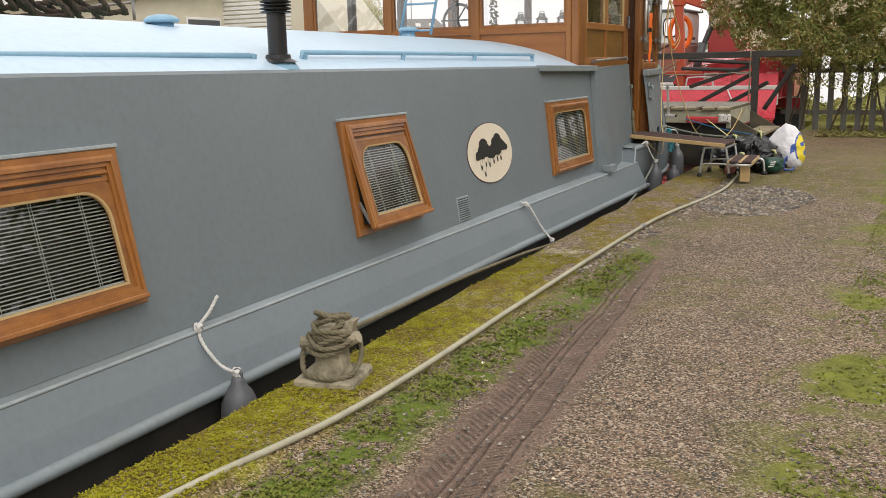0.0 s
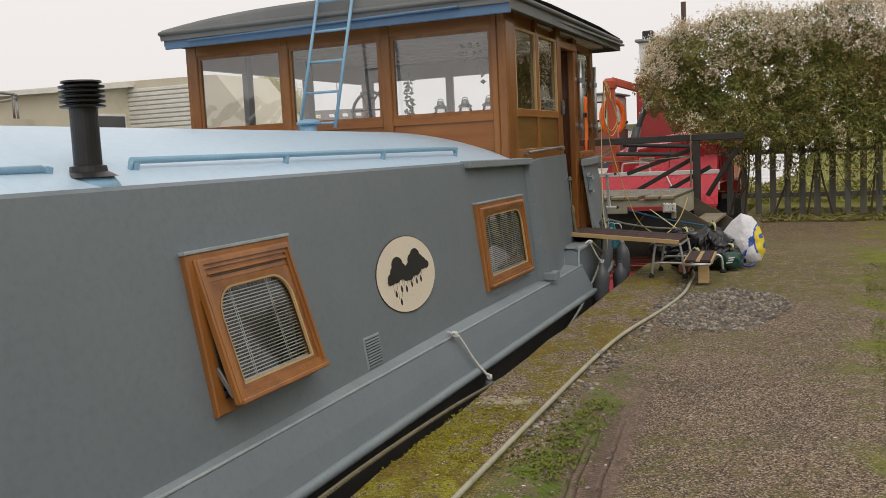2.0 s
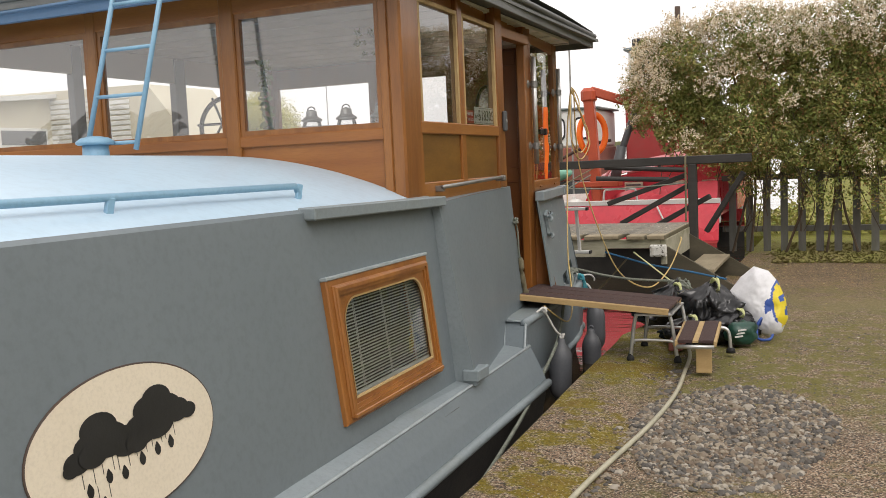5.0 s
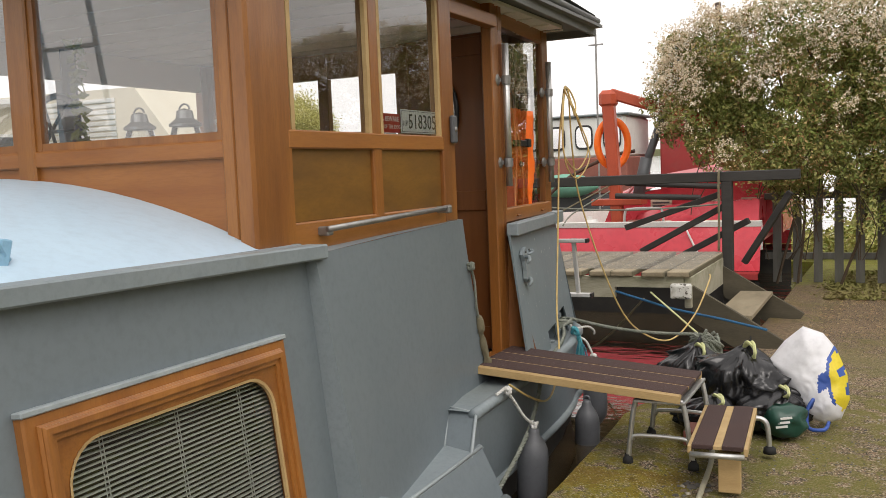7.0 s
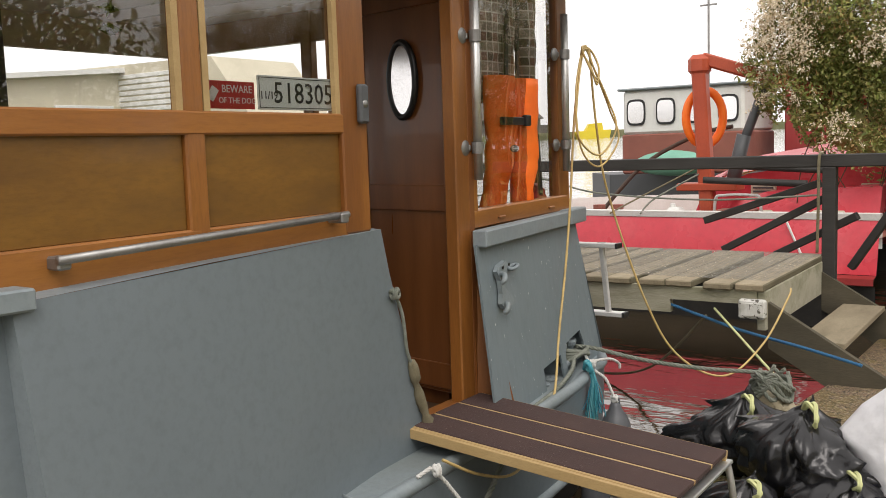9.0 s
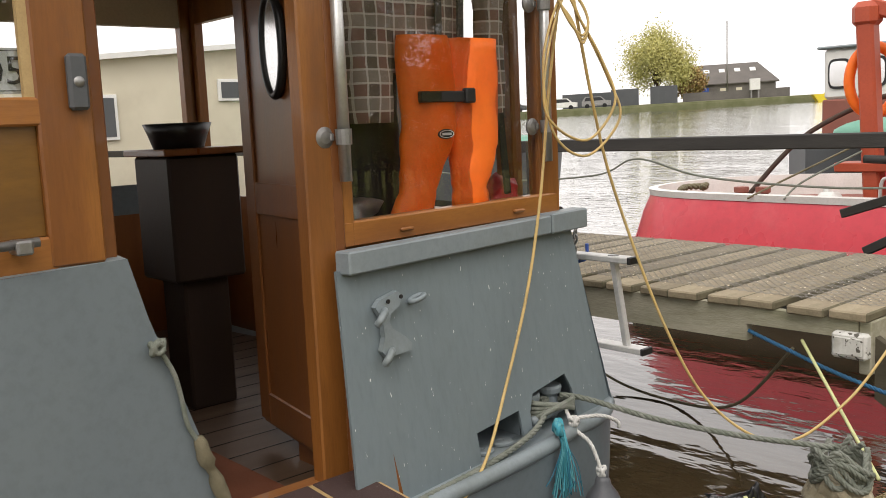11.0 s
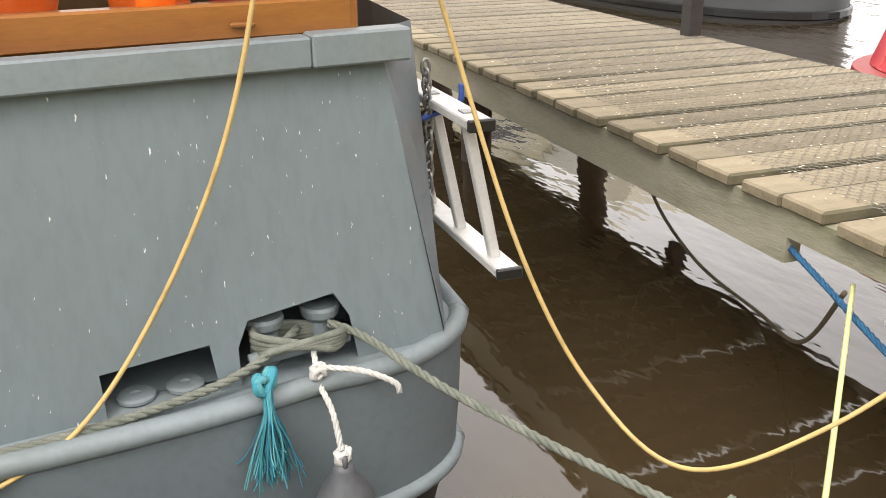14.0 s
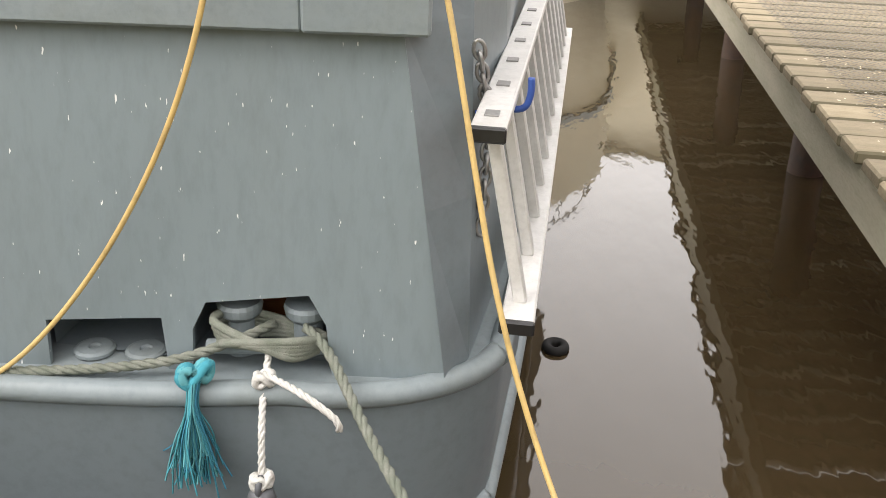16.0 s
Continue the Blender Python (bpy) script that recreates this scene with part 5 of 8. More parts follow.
for k, (cx, cy) in enumerate([(-0.48, -0.42), (-0.28, -0.34), (-0.12, -0.38), (0.08, -0.3), (0.26, -0.26), (0.42, -0.24), (-0.36, -0.66)]):
    bm = bm_new()
    bm.faces.new([bm.verts.new(((cx + 0.035 * math.cos(a) * (1 - 0.6 * max(0, math.sin(a)))) * 0.405, (cy + 0.1 * math.sin(a)) * 0.222, 0.0095)) for a in [2 * math.pi * i / 14 for i in range(14)]])
    for q in (-0.05, 0.06):
        box(bm, (cx + q) * 0.405, (cx + q) * 0.405 + 0.002, (cy + 0.05) * 0.222, (cy + 0.26) * 0.222, 0.0085, 0.0092)
    part("raindrop", bm, BLACK, sign)

# louvred vent
vent = thing("wall_vent", "small pale louvred vent set in grey cabin side", "vent")
vent.matrix_local = on_wall(5.67, 0.32)
bm = bm_new()
ringbox(bm, 0.095, 0.085, 0.014, 0, 0.008)
part("frame", bm, GREY2, vent)
bm = bm_new()
box(bm, -0.085, 0.085, -0.075, 0.075, -0.002, 0.003)
part("backing", bm, BLACK, vent)
for i in range(9):
    bm = bm_new()
    beam(bm, (-0.078, -0.06 + 0.015 * i, 0.007), (0.078, -0.06 + 0.015 * i, 0.007), 0.0035, 0.011, 0, radians(35))
    part("slat", bm, GREY2, vent)

# chimney
chim = thing("chimney", "black stove chimney with ribbed cap on blue collar", "chimney")
chim.location = (-3.215, 4.01, 1.28)
chim.scale = (0.92, 0.92, 0.82)
bm = bm_new()
lathe(bm, [(0.11, -0.02), (0.13, 0.02), (0.095, 0.075), (0.075, 0.08)], seg=24)
part("collar", bm, BLUERAIL, chim, smooth=True)
bm = bm_new()
lathe(bm, [(0.115, 0.075), (0.1, 0.085), (0.075, 0.1), (0.072, 0.125), (0.056, 0.13), (0.055, 0.4), (0.06, 0.4)], seg=24)
part("flue", bm, BLACK, chim, smooth=False)
bm = bm_new()
prof = []
for i in range(5):
    z = 0.385 + 0.022 * i
    prof += [(0.062, z), (0.088, z + 0.004), (0.09, z + 0.012), (0.062, z + 0.02)]
lathe(bm, prof + [(0.08, 0.5), (0.078, 0.508), (0.0, 0.512)], seg=28)
part("cap", bm, BLACK, chim)


def mushroom_vent(x, y, z):
    v = thing("mushroom_vent", "pale blue domed mushroom vent on the roof", "roof vent", group="roof vents")
    v.location = (x, y, z)
    bm = bm_new()
    lathe(bm, [(0.07, -0.03), (0.066, 0.03), (0.0, 0.032)], seg=20)
    part("stem", bm, BLUERAIL, v, smooth=True)
    bm = bm_new()
    lathe(bm, [(0.0, 0.028), (0.09, 0.028), (0.1, 0.036), (0.098, 0.048), (0.07, 0.066), (0.03, 0.074), (0.0, 0.076)], seg=24)
    part("dome", bm, BLUERAIL, v, smooth=True)


mushroom_vent(-4.0, 3.98, 1.55)
mushroom_vent(-4.66, 7.95, 1.605)


def grab(y0, y1, posts, bend0, bend1):
    g = thing("roof_handrail", "pale blue tubular handrail along the roof edge", "handrail", group="roof handrails")
    bm = bm_new()
    pts = [(-3.26, y0, 1.33)] * (1 if bend0 else 0) + [(-3.26, y0 + 0.02, 1.396), (-3.26, (y0 + y1) / 2, 1.39), (-3.26, y1 - 0.03, 1.38)] + ([(-3.26, y1, 1.33)] if bend1 else [])
    tube(bm, pts, 0.0145, 10)
    part("tube", bm, BLUERAIL, g, smooth=True)
    for y in posts:
        bm = bm_new()
        beam(bm, (-3.26, y, 1.3), (-3.255, y + 0.02, 1.388), 0.022, 0.03, 0.004)
        part("foot", bm, BLUERAIL, g)


grab(-3.0, 3.86, (-1, 0.9, 2.7, 3.84), False, True)
grab(4.27, 7.7, (4.29, 5.4, 6.5, 7.68), True, True)

# roof ladder leaning on the wheelhouse
lad = thing("roof_ladder", "pale blue steel ladder leaning on wheelhouse roof edge", "ladder")
a0, a1 = Vector((-4.79, 8.02, 1.6)), Vector((-4.68, 8.36, 2.95))
ux = Vector((0.34, 0.0, 0))
for s in (0, 1):
    bm = bm_new()
    tube(bm, [a0 + ux * s, a1 + ux * s * 0.98], 0.0145, 8)
    part("stile", bm, BLUERAIL, lad, smooth=True)
for i in range(6):
    t = 0.03 + 0.19 * i
    bm = bm_new()
    tube(bm, [a0.lerp(a1, t), a0.lerp(a1, t) + ux * 0.99], 0.011, 8)
    part("rung", bm, BLUERAIL, lad, smooth=True)

# tubular handhold under the side windows
hh = thing("side_handhold", "dull steel tubular handhold on the bulwark top", "handrail")
bm = bm_new()
tube(bm, [(-3.12, 9.02, 1.318), (-3.145, 10.16, 1.345)], 0.0125, 10)
part("bar", bm, STEEL, hh, smooth=True)
for y, z in ((9.04, 1.312), (10.12, 1.338)):
    bm = bm_new()
    box(bm, -3.19, -3.12, y - 0.02, y + 0.02, z - 0.02, z + 0.015, 0.005)
    part("bracket", bm, STEEL, hh)

# plates and bell
M_SIDE = Matrix(((0, 0, 1, 0), (1, 0, 0, 0), (0, 1, 0, 0), (0, 0, 0, 1)))


def side_at(x, y, z):
    m = M_SIDE.copy()
    m.translation = (x, y, z)
    return m


plate = thing("number_plate", "white registration plate with black digits behind glass", "plate")
xx = sx(10.0) - 0.02
bm = bm_new()
box(bm, xx - 0.003, xx, 9.83, 10.19, 1.705, 1.815, 0.001)
part("backing", bm, PLATEWHITE, plate)
bm = bm_new()
ringbox(bm, 0.178, 0.053, 0.004, 0.0, 0.001)
bmesh.ops.transform(bm, matrix=side_at(xx, 10.01, 1.76), verts=bm.verts[:])
part("border", bm, BLACK, plate)
text_mesh("518305", 0.098, side_at(xx + 0.0012, 10.045, 1.757), BLACK, plate)
text_mesh("11/19", 0.036, side_at(xx + 0.0012, 9.878, 1.75), BLACK, plate)
dog = thing("dog_sign", "small red warning sign with white words behind glass", "sign")
bm = bm_new()
box(bm, xx - 0.003, xx, 9.6, 9.815, 1.705, 1.79, 0.001)
part("backing", bm, SIGNRED, dog)
text_mesh("BEWARE", 0.033, side_at(xx + 0.001, 9.74, 1.765), WHITE, dog)
text_mesh("OF THE DOG", 0.026, side_at(xx + 0.001, 9.74, 1.73), WHITE, dog)
bm = bm_new()
prism(bm, [(xx + 0.0005, 9.615, 1.74), (xx + 0.0005, 9.64, 1.725), (xx + 0.0005, 9.665, 1.76), (xx + 0.0005, 9.64, 1.775)], (0.001, 0, 0))
part("emblem", bm, WHITE, dog)
bell = thing("door_bell", "dark grey weatherproof bell push on door post", "bell")
bm = bm_new()
box(bm, sx(10.3) + 0.018, sx(10.3) + 0.045, 10.275, 10.325, 1.66, 1.8, 0.008)
part("case", bm, DARKGREY, bell)
bm = bm_new()
lathe(bm, [(0.0, 0.004), (0.012, 0.003), (0.014, 0)], seg=14, m=Matrix.Translation((sx(10.3) + 0.045, 10.3, 1.73)) @ Matrix.Rotation(radians(90), 4, "Y"))
part("button", bm, STEEL, bell, smooth=True)

# rod tubes beside the after window
for yy in (11.135, 12.22):
    rt = thing("rod_tube", "dull aluminium tube clamped upright to window frame", "tube", group="rod tubes")
    x = sx(yy) + 0.055
    bm = bm_new()
    tube(bm, [(x, yy, 1.42), (x, yy, 2.25)], 0.02, 14)
    part("pipe", bm, ALU, rt, smooth=True)
    for z in (1.56, 2.04):
        bm = bm_new()
        lathe(bm, [(0.026, -0.025), (0.027, 0.025)], (x, yy, z), 14)
        box(bm, x - 0.06, x - 0.02, yy - 0.035, yy - 0.02, z - 0.012, z + 0.012, 0.003)
        part("clamp", bm, STEEL, rt, smooth=False)
        bm = bm_new()
        lathe(bm, [(0.034, 0), (0.034, 0.008), (0.02, 0.014), (0, 0.016)], seg=18, m=Matrix.Translation((sx(yy) + 0.016, yy - 0.05, z)) @ Matrix.Rotation(radians(90), 4, "Y"))
        part("flange", bm, STEEL, rt, smooth=False)

# fairlead hook and eye on the quarter panel
fl = thing("fairlead_hook", "grey painted cast double-horned fairlead on panel", "cleat")
bm = bm_new()
fx = qx(11.25, 0.97) + 0.004
prism(bm, [(qx(y, z) + 0.006, y, z) for y, z in ((11.17, 1.02), (11.2, 1.045), (11.3, 1.065), (11.325, 1.045), (11.3, 1.005), (11.25, 0.985), (11.235, 0.955), (11.25, 0.925), (11.31, 0.885), (11.345, 0.85), (11.335, 0.825), (11.2, 0.82), (11.175, 0.85), (11.2, 0.9), (11.2, 0.97))], (0.028, 0, 0))
part("plate", bm, GREY2, fl)
for zz, yy in ((1.0, 11.165), (0.84, 11.19)):
    bm = bm_new()
    tube(bm, spline([(fx + 0.02, yy + 0.06, zz), (fx + 0.07, yy + 0.02, zz + 0.005), (fx + 0.09, yy - 0.015, zz - 0.015), (fx + 0.075, yy - 0.02, zz - 0.035)], 5), 0.014, 10)
    part("horn", bm, GREY2, fl, smooth=True)
for yy, zz in ((11.235, 1.035), (11.3, 1.045), (11.29, 0.83)):
    bm = bm_new()
    lathe(bm, [(0.009, 0), (0.009, 0.004), (0, 0.005)], seg=10, m=Matrix.Translation((fx + 0.03, yy, zz)) @ Matrix.Rotation(radians(90), 4, "Y"))
    part("bolt", bm, BLACK, fl)
fl.scale = (0.84, 0.84, 0.84)
fl.location = Vector((fx, 11.26, 0.945)) * 0.16
eye = thing("eye_plate", "small grey painted eye bolt on panel", "eye bolt")
bm = bm_new()
tube(bm, [(qx(11.39, 1.0) + 0.02 + 0.018 * math.cos(a), 11.39 + 0.03 * math.sin(a), 1.005 + 0.008 * math.sin(a)) for a in [2 * math.pi * i / 14 for i in range(14)]], 0.009, 8, closed=True)
part("ring", bm, GREY2, eye, smooth=True)

# mooring bitts and deck plates in the recesses
bt = thing("mooring_bitts", "twin grey painted mooring bitts in hull recess", "bollard")
for yy in (12.035, 12.19):
    bm = bm_new()
    lathe(bm, [(0.038, 0), (0.036, 0.09), (0.05, 0.105), (0.054, 0.125), (0.05, 0.135), (0.0, 0.137)], (qx(yy, .4) - 0.09, yy, ZG + 0.005), 20)
    part("post", bm, GREY2, bt, smooth=False)
bm = bm_new()
tube(bm, [(qx(12.0, .4) - 0.02, 11.98, ZG + 0.05), (qx(12.25, .4) - 0.02, 12.25, ZG + 0.06)], 0.018, 10)
part("bar", bm, GREY2, bt, smooth=True)
for yy in (11.7, 11.82):
    dp = thing("deck_filler", "round grey deck filler cap in hull recess", "filler cap", group="deck fillers")
    bm = bm_new()
    lathe(bm, [(0.048, 0), (0.048, 0.008), (0.04, 0.012), (0.015, 0.012), (0.012, 0.006), (0, 0.006)], (qx(yy, .4) - 0.06, yy, ZG + 0.005), 22)
    part("cap", bm, GREY2, dp)

# ---- things hung from the barge ----
def rope_thing(name, label, pts, r, mat, is_laid=True, cat="rope"):
    bm = bm_new()
    if is_laid:
        laid(bm, pts, r)
    else:
        tube(bm, resample(spline(pts, 10), max(0.02, r * 2)), r, 8)
    ob = part(name, bm, mat, smooth=True)
    return tagged(ob, label, cat)


def fender(x, y, z, lean=0.0, r=0.082, h=0.46):
    f = thing("fender", "grey vinyl boat fender hanging on white line", "fender", group="fenders")
    f.matrix_local = pose(x, y, z, 0, lean, 0)
    bm = bm_new()
    lathe(bm, [(0.0, 0.0), (0.022, -0.002), (0.03, -0.02), (0.034, -0.04), (0.06, -0.075), (r * 0.95, -0.12), (r, -0.16), (r, -h + 0.12), (r * 0.9, -h + 0.06), (r * 0.5, -h + 0.01), (0.0, -h)], seg=24)
    part("body", bm, FENDER, f, smooth=True)
    bm = bm_new()
    tube(bm, [(0.02 * math.cos(a), 0, 0.005 + 0.02 * math.sin(a)) for a in [2 * math.pi * i / 12 for i in range(12)]], 0.008, 6, closed=True)
    part("eye", bm, FENDER, f, smooth=True)
    return f


def knot(bm, c, r, n=5, seed=0):
    rg = random.Random(seed)
    for i in range(n):
        a = rg.uniform(0, 3)
        pts = [Vector(c) + Vector((r * math.cos(t + a) * rg.uniform(.8, 1.1), r * math.sin(t) * rg.uniform(.8, 1.1), r * 0.8 * math.cos(t * 2 + a))) for t in [0.9 * k for k in range(7)]]
        tube(bm, spline(pts, 4, closed=True), r * 0.42, 6, closed=True)


def white_lanyard(pts, tail, k1, seed):
    bm = bm_new()
    laid(bm, pts, 0.0085)
    if tail:
        laid(bm, tail, 0.0085)
    knot(bm, k1, 0.018, 4, seed)
    knot(bm, pts[-1], 0.018, 4, seed + 3)
    ob = part("fender_line", bm, WROPE, smooth=True)
    return tagged(ob, "white braided line knotted to a fender", "rope", group="fender lines")


fender(-2.655, 2.88, 0.02)
white_lanyard([(-2.845, 2.86, 0.21), (-2.8, 2.84, 0.15), (-2.73, 2.86, 0.06), (-2.66, 2.88, 0.03)], [(-2.845, 2.86, 0.22), (-2.83, 2.92, 0.27), (-2.82, 2.97, 0.335)], (-2.84, 2.86, 0.215), 1)
fender(-2.71, 6.76, -0.1)
white_lanyard([(-2.875, 6.6, 0.225), (-2.85, 6.63, 0.2), (-2.78, 6.72, 0.02), (-2.71, 6.76, -0.08)], [(-2.875, 6.6, 0.225), (-2.91, 6.58, 0.24)], (-2.87, 6.61, 0.22), 4)
fender(-2.89, 10.56, 0.15, 4)
white_lanyard([(-2.97, 10.36, 0.4), (-2.95, 10.42, 0.33), (-2.92, 10.5, 0.22), (-2.89, 10.56, 0.165)], [(-2.97, 10.36, 0.4), (-2.99, 10.3, 0.38)], (-2.96, 10.38, 0.385), 8)
fender(-3.035, 12.165, 0.19)
white_lanyard([(-3.2, 12.14, 0.44), (-3.15, 12.14, 0.36), (-3.085, 12.155, 0.31), (-3.04, 12.165, 0.205)], [(-3.16, 12.14, 0.4), (-3.1, 12.24, 0.4), (-3.08, 12.32, 0.36), (-3.08, 12.33, 0.33)], (-3.155, 12.14, 0.39), 12)
fender(-3.0, 11.85, -0.02)

rope_thing("mooring_rope", "grey-green laid mooring rope led along the gunwale", [(-3.3, 12.12, 0.45), (-3.22, 12.05, 0.44), (-3.16, 11.9, 0.4), (-3.1, 11.6, 0.375), (-3.04, 11.2, 0.37), (-2.98, 10.95, 0.33), (-2.95, 10.75, 0.2), (-2.92, 10.5, 0.1), (-2.9, 10.1, -0.02), (-2.8, 9.4, -0.08), (-2.7, 8.6, -0.12), (-2.62, 7.9, -0.14)], 0.0125, GROPE)
rope_thing("mooring_rope", "pale grey-green laid mooring rope to the quay", [(-3.28, 12.2, 0.46), (-3.2, 12.28, 0.44), (-3.0, 12.42, 0.37), (-2.75, 12.6, 0.31), (-2.5, 12.76, 0.28), (-2.42, 12.82, 0.27)], 0.0125, GROPE)
bm = bm_new()
for i in range(5):
    a = 0.5 * i
    tube(bm, spline([(-3.27 + 0.01 * i, 12.0, 0.4 + 0.02 * i), (-3.19, 12.05 + 0.02 * i, 0.45), (-3.21, 12.2, 0.46 - 0.01 * i), (-3.3, 12.24, 0.43), (-3.31, 12.05, 0.41 + 0.015 * i)], 6, closed=True), 0.011, 6, closed=True)
tagged(part("wound_rope", bm, GROPE, smooth=True), "grey-green rope wound round mooring bitts", "rope")
tr = thing("teal_tassel", "teal rope end frayed into a hanging tassel", "rope")
rng = random.Random(3)
bm = bm_new()
for i in range(110):
    a, q = rng.uniform(0, 6.28), rng.uniform(0, 0.015)
    x0, y0 = -3.1 + q * math.cos(a), 12.0 + q * math.sin(a)
    k = rng.uniform(1.5, 3.0)
    tube(bm, spline([(x0, y0, 0.4), (x0 + 0.018, y0, 0.34), (x0 + 0.02 + q * math.cos(a) * k * 0.5 + rng.uniform(-.008, .008), y0 + q * math.sin(a) * k + rng.uniform(-.012, .012), 0.25 + rng.uniform(-.03, .03)), (x0 + 0.02 + q * math.cos(a) * k, y0 + q * math.sin(a) * k * 1.8 + rng.uniform(-.02, .02), 0.17 + rng.uniform(-.04, .06))], 4), 0.0019, 4)
tagged(part("frayed_strand", bm, TEAL, tr), kind="stuff")
bm = bm_new()
knot(bm, (-3.115, 12.0, 0.41), 0.026, 5, 6)
part("knot", bm, TEAL, tr, smooth=True)
def tie_at(z, k):
    return Vector((bx(yr(z), z) + 0.014 + 0.012 * noise.noise(Vector((z * 9, k, 0))), yr(z) - 0.012 + 0.02 * noise.noise(Vector((z * 7, k, 4))), z))


rope_thing("hanging_tie", "sun-bleached grey tie hanging down door edge", [tie_at(z, 0) for z in (1.02, 0.94, 0.86, 0.78, 0.7)], 0.007, GROPE, False)
bm = bm_new()
zz = [0.74 - 0.02 * i for i in range(17)]
tube(bm, [tie_at(z, 2) for z in zz], 0.02, 10, radii=[0.012 + 0.011 * abs(math.sin(i * 0.55)) + 0.006 * noise.noise(Vector((i * 0.9, 0, 0))) for i in range(17)])
for v in bm.verts:
    v.co += Vector((noise.noise(v.co * 40), noise.noise(v.co * 40 + Vector((7, 0, 0))), 0)) * 0.007
tagged(part("canvas_sleeve", bm, BRROPE, smooth=True), "grey-brown twisted canvas rag hanging on a tie", "rag")
bm = bm_new()
knot(bm, (bx(yr(1.02), 1.02) + 0.012, yr(1.02) - 0.015, 1.02), 0.02, 4, 2)
tagged(part("tie_knot", bm, GROPE, smooth=True), "small grey rope knot on hull edge", "rope")

# yellow power cable: coil, fall to the gangway, swag to the jetty
cb = thing("power_cable", "yellow power cable coiled and hung on tube", "cable")
bm = bm_new()
for i, (a, b, lo) in enumerate(((0.0, 0.0, 1.44), (0.02, -0.03, 1.5))):
    tube(bm, spline([(-3.2, 12.2, 2.07 - a), (-3.18, 12.05 + a, 1.82), (-3.17, 12.08 + b, lo + 0.1), (-3.14, 12.24, lo), (-3.1, 12.4 + b, lo + 0.14), (-3.14, 12.38 + b, lo + 0.3), (-3.18, 12.27, 1.96)], 8, closed=True), 0.0052, 8, closed=True)
for i in range(3):
    tube(bm, spline([(-3.19, 12.15, 2.06 - .01 * i), (-3.16, 12.17 + .01 * i, 1.96), (-3.15, 12.24, 1.9 - .015 * i), (-3.16, 12.29, 1.96), (-3.19, 12.26, 2.05)], 8, closed=True), 0.0052, 8, closed=True)
part("coil", bm, YELLOW, cb, smooth=True)
bm = bm_new()
tube(bm, resample(spline([(-3.2, 12.17, 2.05), (-3.23, 12.13, 1.7), (-3.225, 12.06, 1.3), (-3.205, 11.95, 0.95), (-3.16, 11.77, 0.62), (-3.085, 11.57, 0.39), (-3.02, 11.35, 0.3), (-2.95, 11.05, 0.23), (-2.93, 10.85, 0.22), (-2.94, 10.62, 0.3), (-2.98, 10.45, 0.4)], 10), 0.03), 0.0062, 8)
part("fall", bm, YELLOW, cb, smooth=True)
bm = bm_new()
tube(bm, resample(spline([(-3.19, 12.24, 2.05), (-3.22, 12.38, 1.65), (-3.21, 12.5, 1.28), (-3.07, 12.65, 0.69), (-2.93, 12.8, 0.33), (-2.7, 12.95, 0.19), (-2.56, 13.25, 0.33), (-2.5, 13.6, 0.56), (-2.52, 13.75, 0.6)], 10), 0.03), 0.0062, 8)
part("swag", bm, YELLOW, cb, smooth=True)

# aluminium ladder slung along the transom
al = thing("aluminium_ladder", "whitened aluminium ladder slung level along the transom", "ladder")
for z in (0.975, 0.56):
    bm = bm_new()
    yl = 12.565 if z > 0.8 else 12.65
    box(bm, -6.6, -3.2, yl, yl + 0.072, z - 0.013, z + 0.013, 0.004)
    part("stile", bm, ALUPALE, al)
    bm = bm_new()
    box(bm, -3.205, -3.188, yl - 0.002, yl + 0.074, z - 0.016, z + 0.016, 0.004)
    part("end_cap", bm, BLACK, al)
for i in range(13):
    x = -3.3 - 0.255 * i
    bm = bm_new()
    beam(bm, (x, 12.686, 0.57), (x, 12.602, 0.965), 0.03, 0.03, 0.004)
    part("rung", bm, ALUPALE, al)
    bm = bm_new()
    box(bm, x - 0.02, x + 0.02, 12.585, 12.615, 0.987, 0.992, 0.001)
    part("rivet_plate", bm, STEEL, al)
ch = thing("chain", "grey galvanised chain hanging behind ladder", "chain")
for k, (p0, p1, n) in enumerate((((-3.47, 12.55, 1.08), (-3.52, 12.575, 0.9), 7), ((-3.52, 12.575, 0.9), (-3.51, 12.57, 0.62), 9))):
    for i in range(n):
        c = Vector(p0).lerp(Vector(p1), i / n)
        bm = bm_new()
        d = (Vector(p1) - Vector(p0)).normalized()
        s = Vector((1, 0.3, 0)).normalized() if i % 2 else Vector((0.3, -1, 0)).normalized()
        tube(bm, [c + d * 0.024 * math.sin(a) + s * 0.013 * math.cos(a) for a in [2 * math.pi * j / 12 for j in range(12)]], 0.005, 6, closed=True)
        part("link", bm, STEEL, ch, smooth=True)
hk = thing("ladder_hook", "bright blue coated hook holding the ladder", "hook")
bm = bm_new()
tube(bm, spline([(-3.5, 12.545, 0.93), (-3.5, 12.6, 0.945), (-3.5, 12.65, 0.95), (-3.5, 12.665, 0.98), (-3.5, 12.665, 1.02)], 6), 0.008, 10)
part("rod", bm, BAGBLUE, hk, smooth=True)

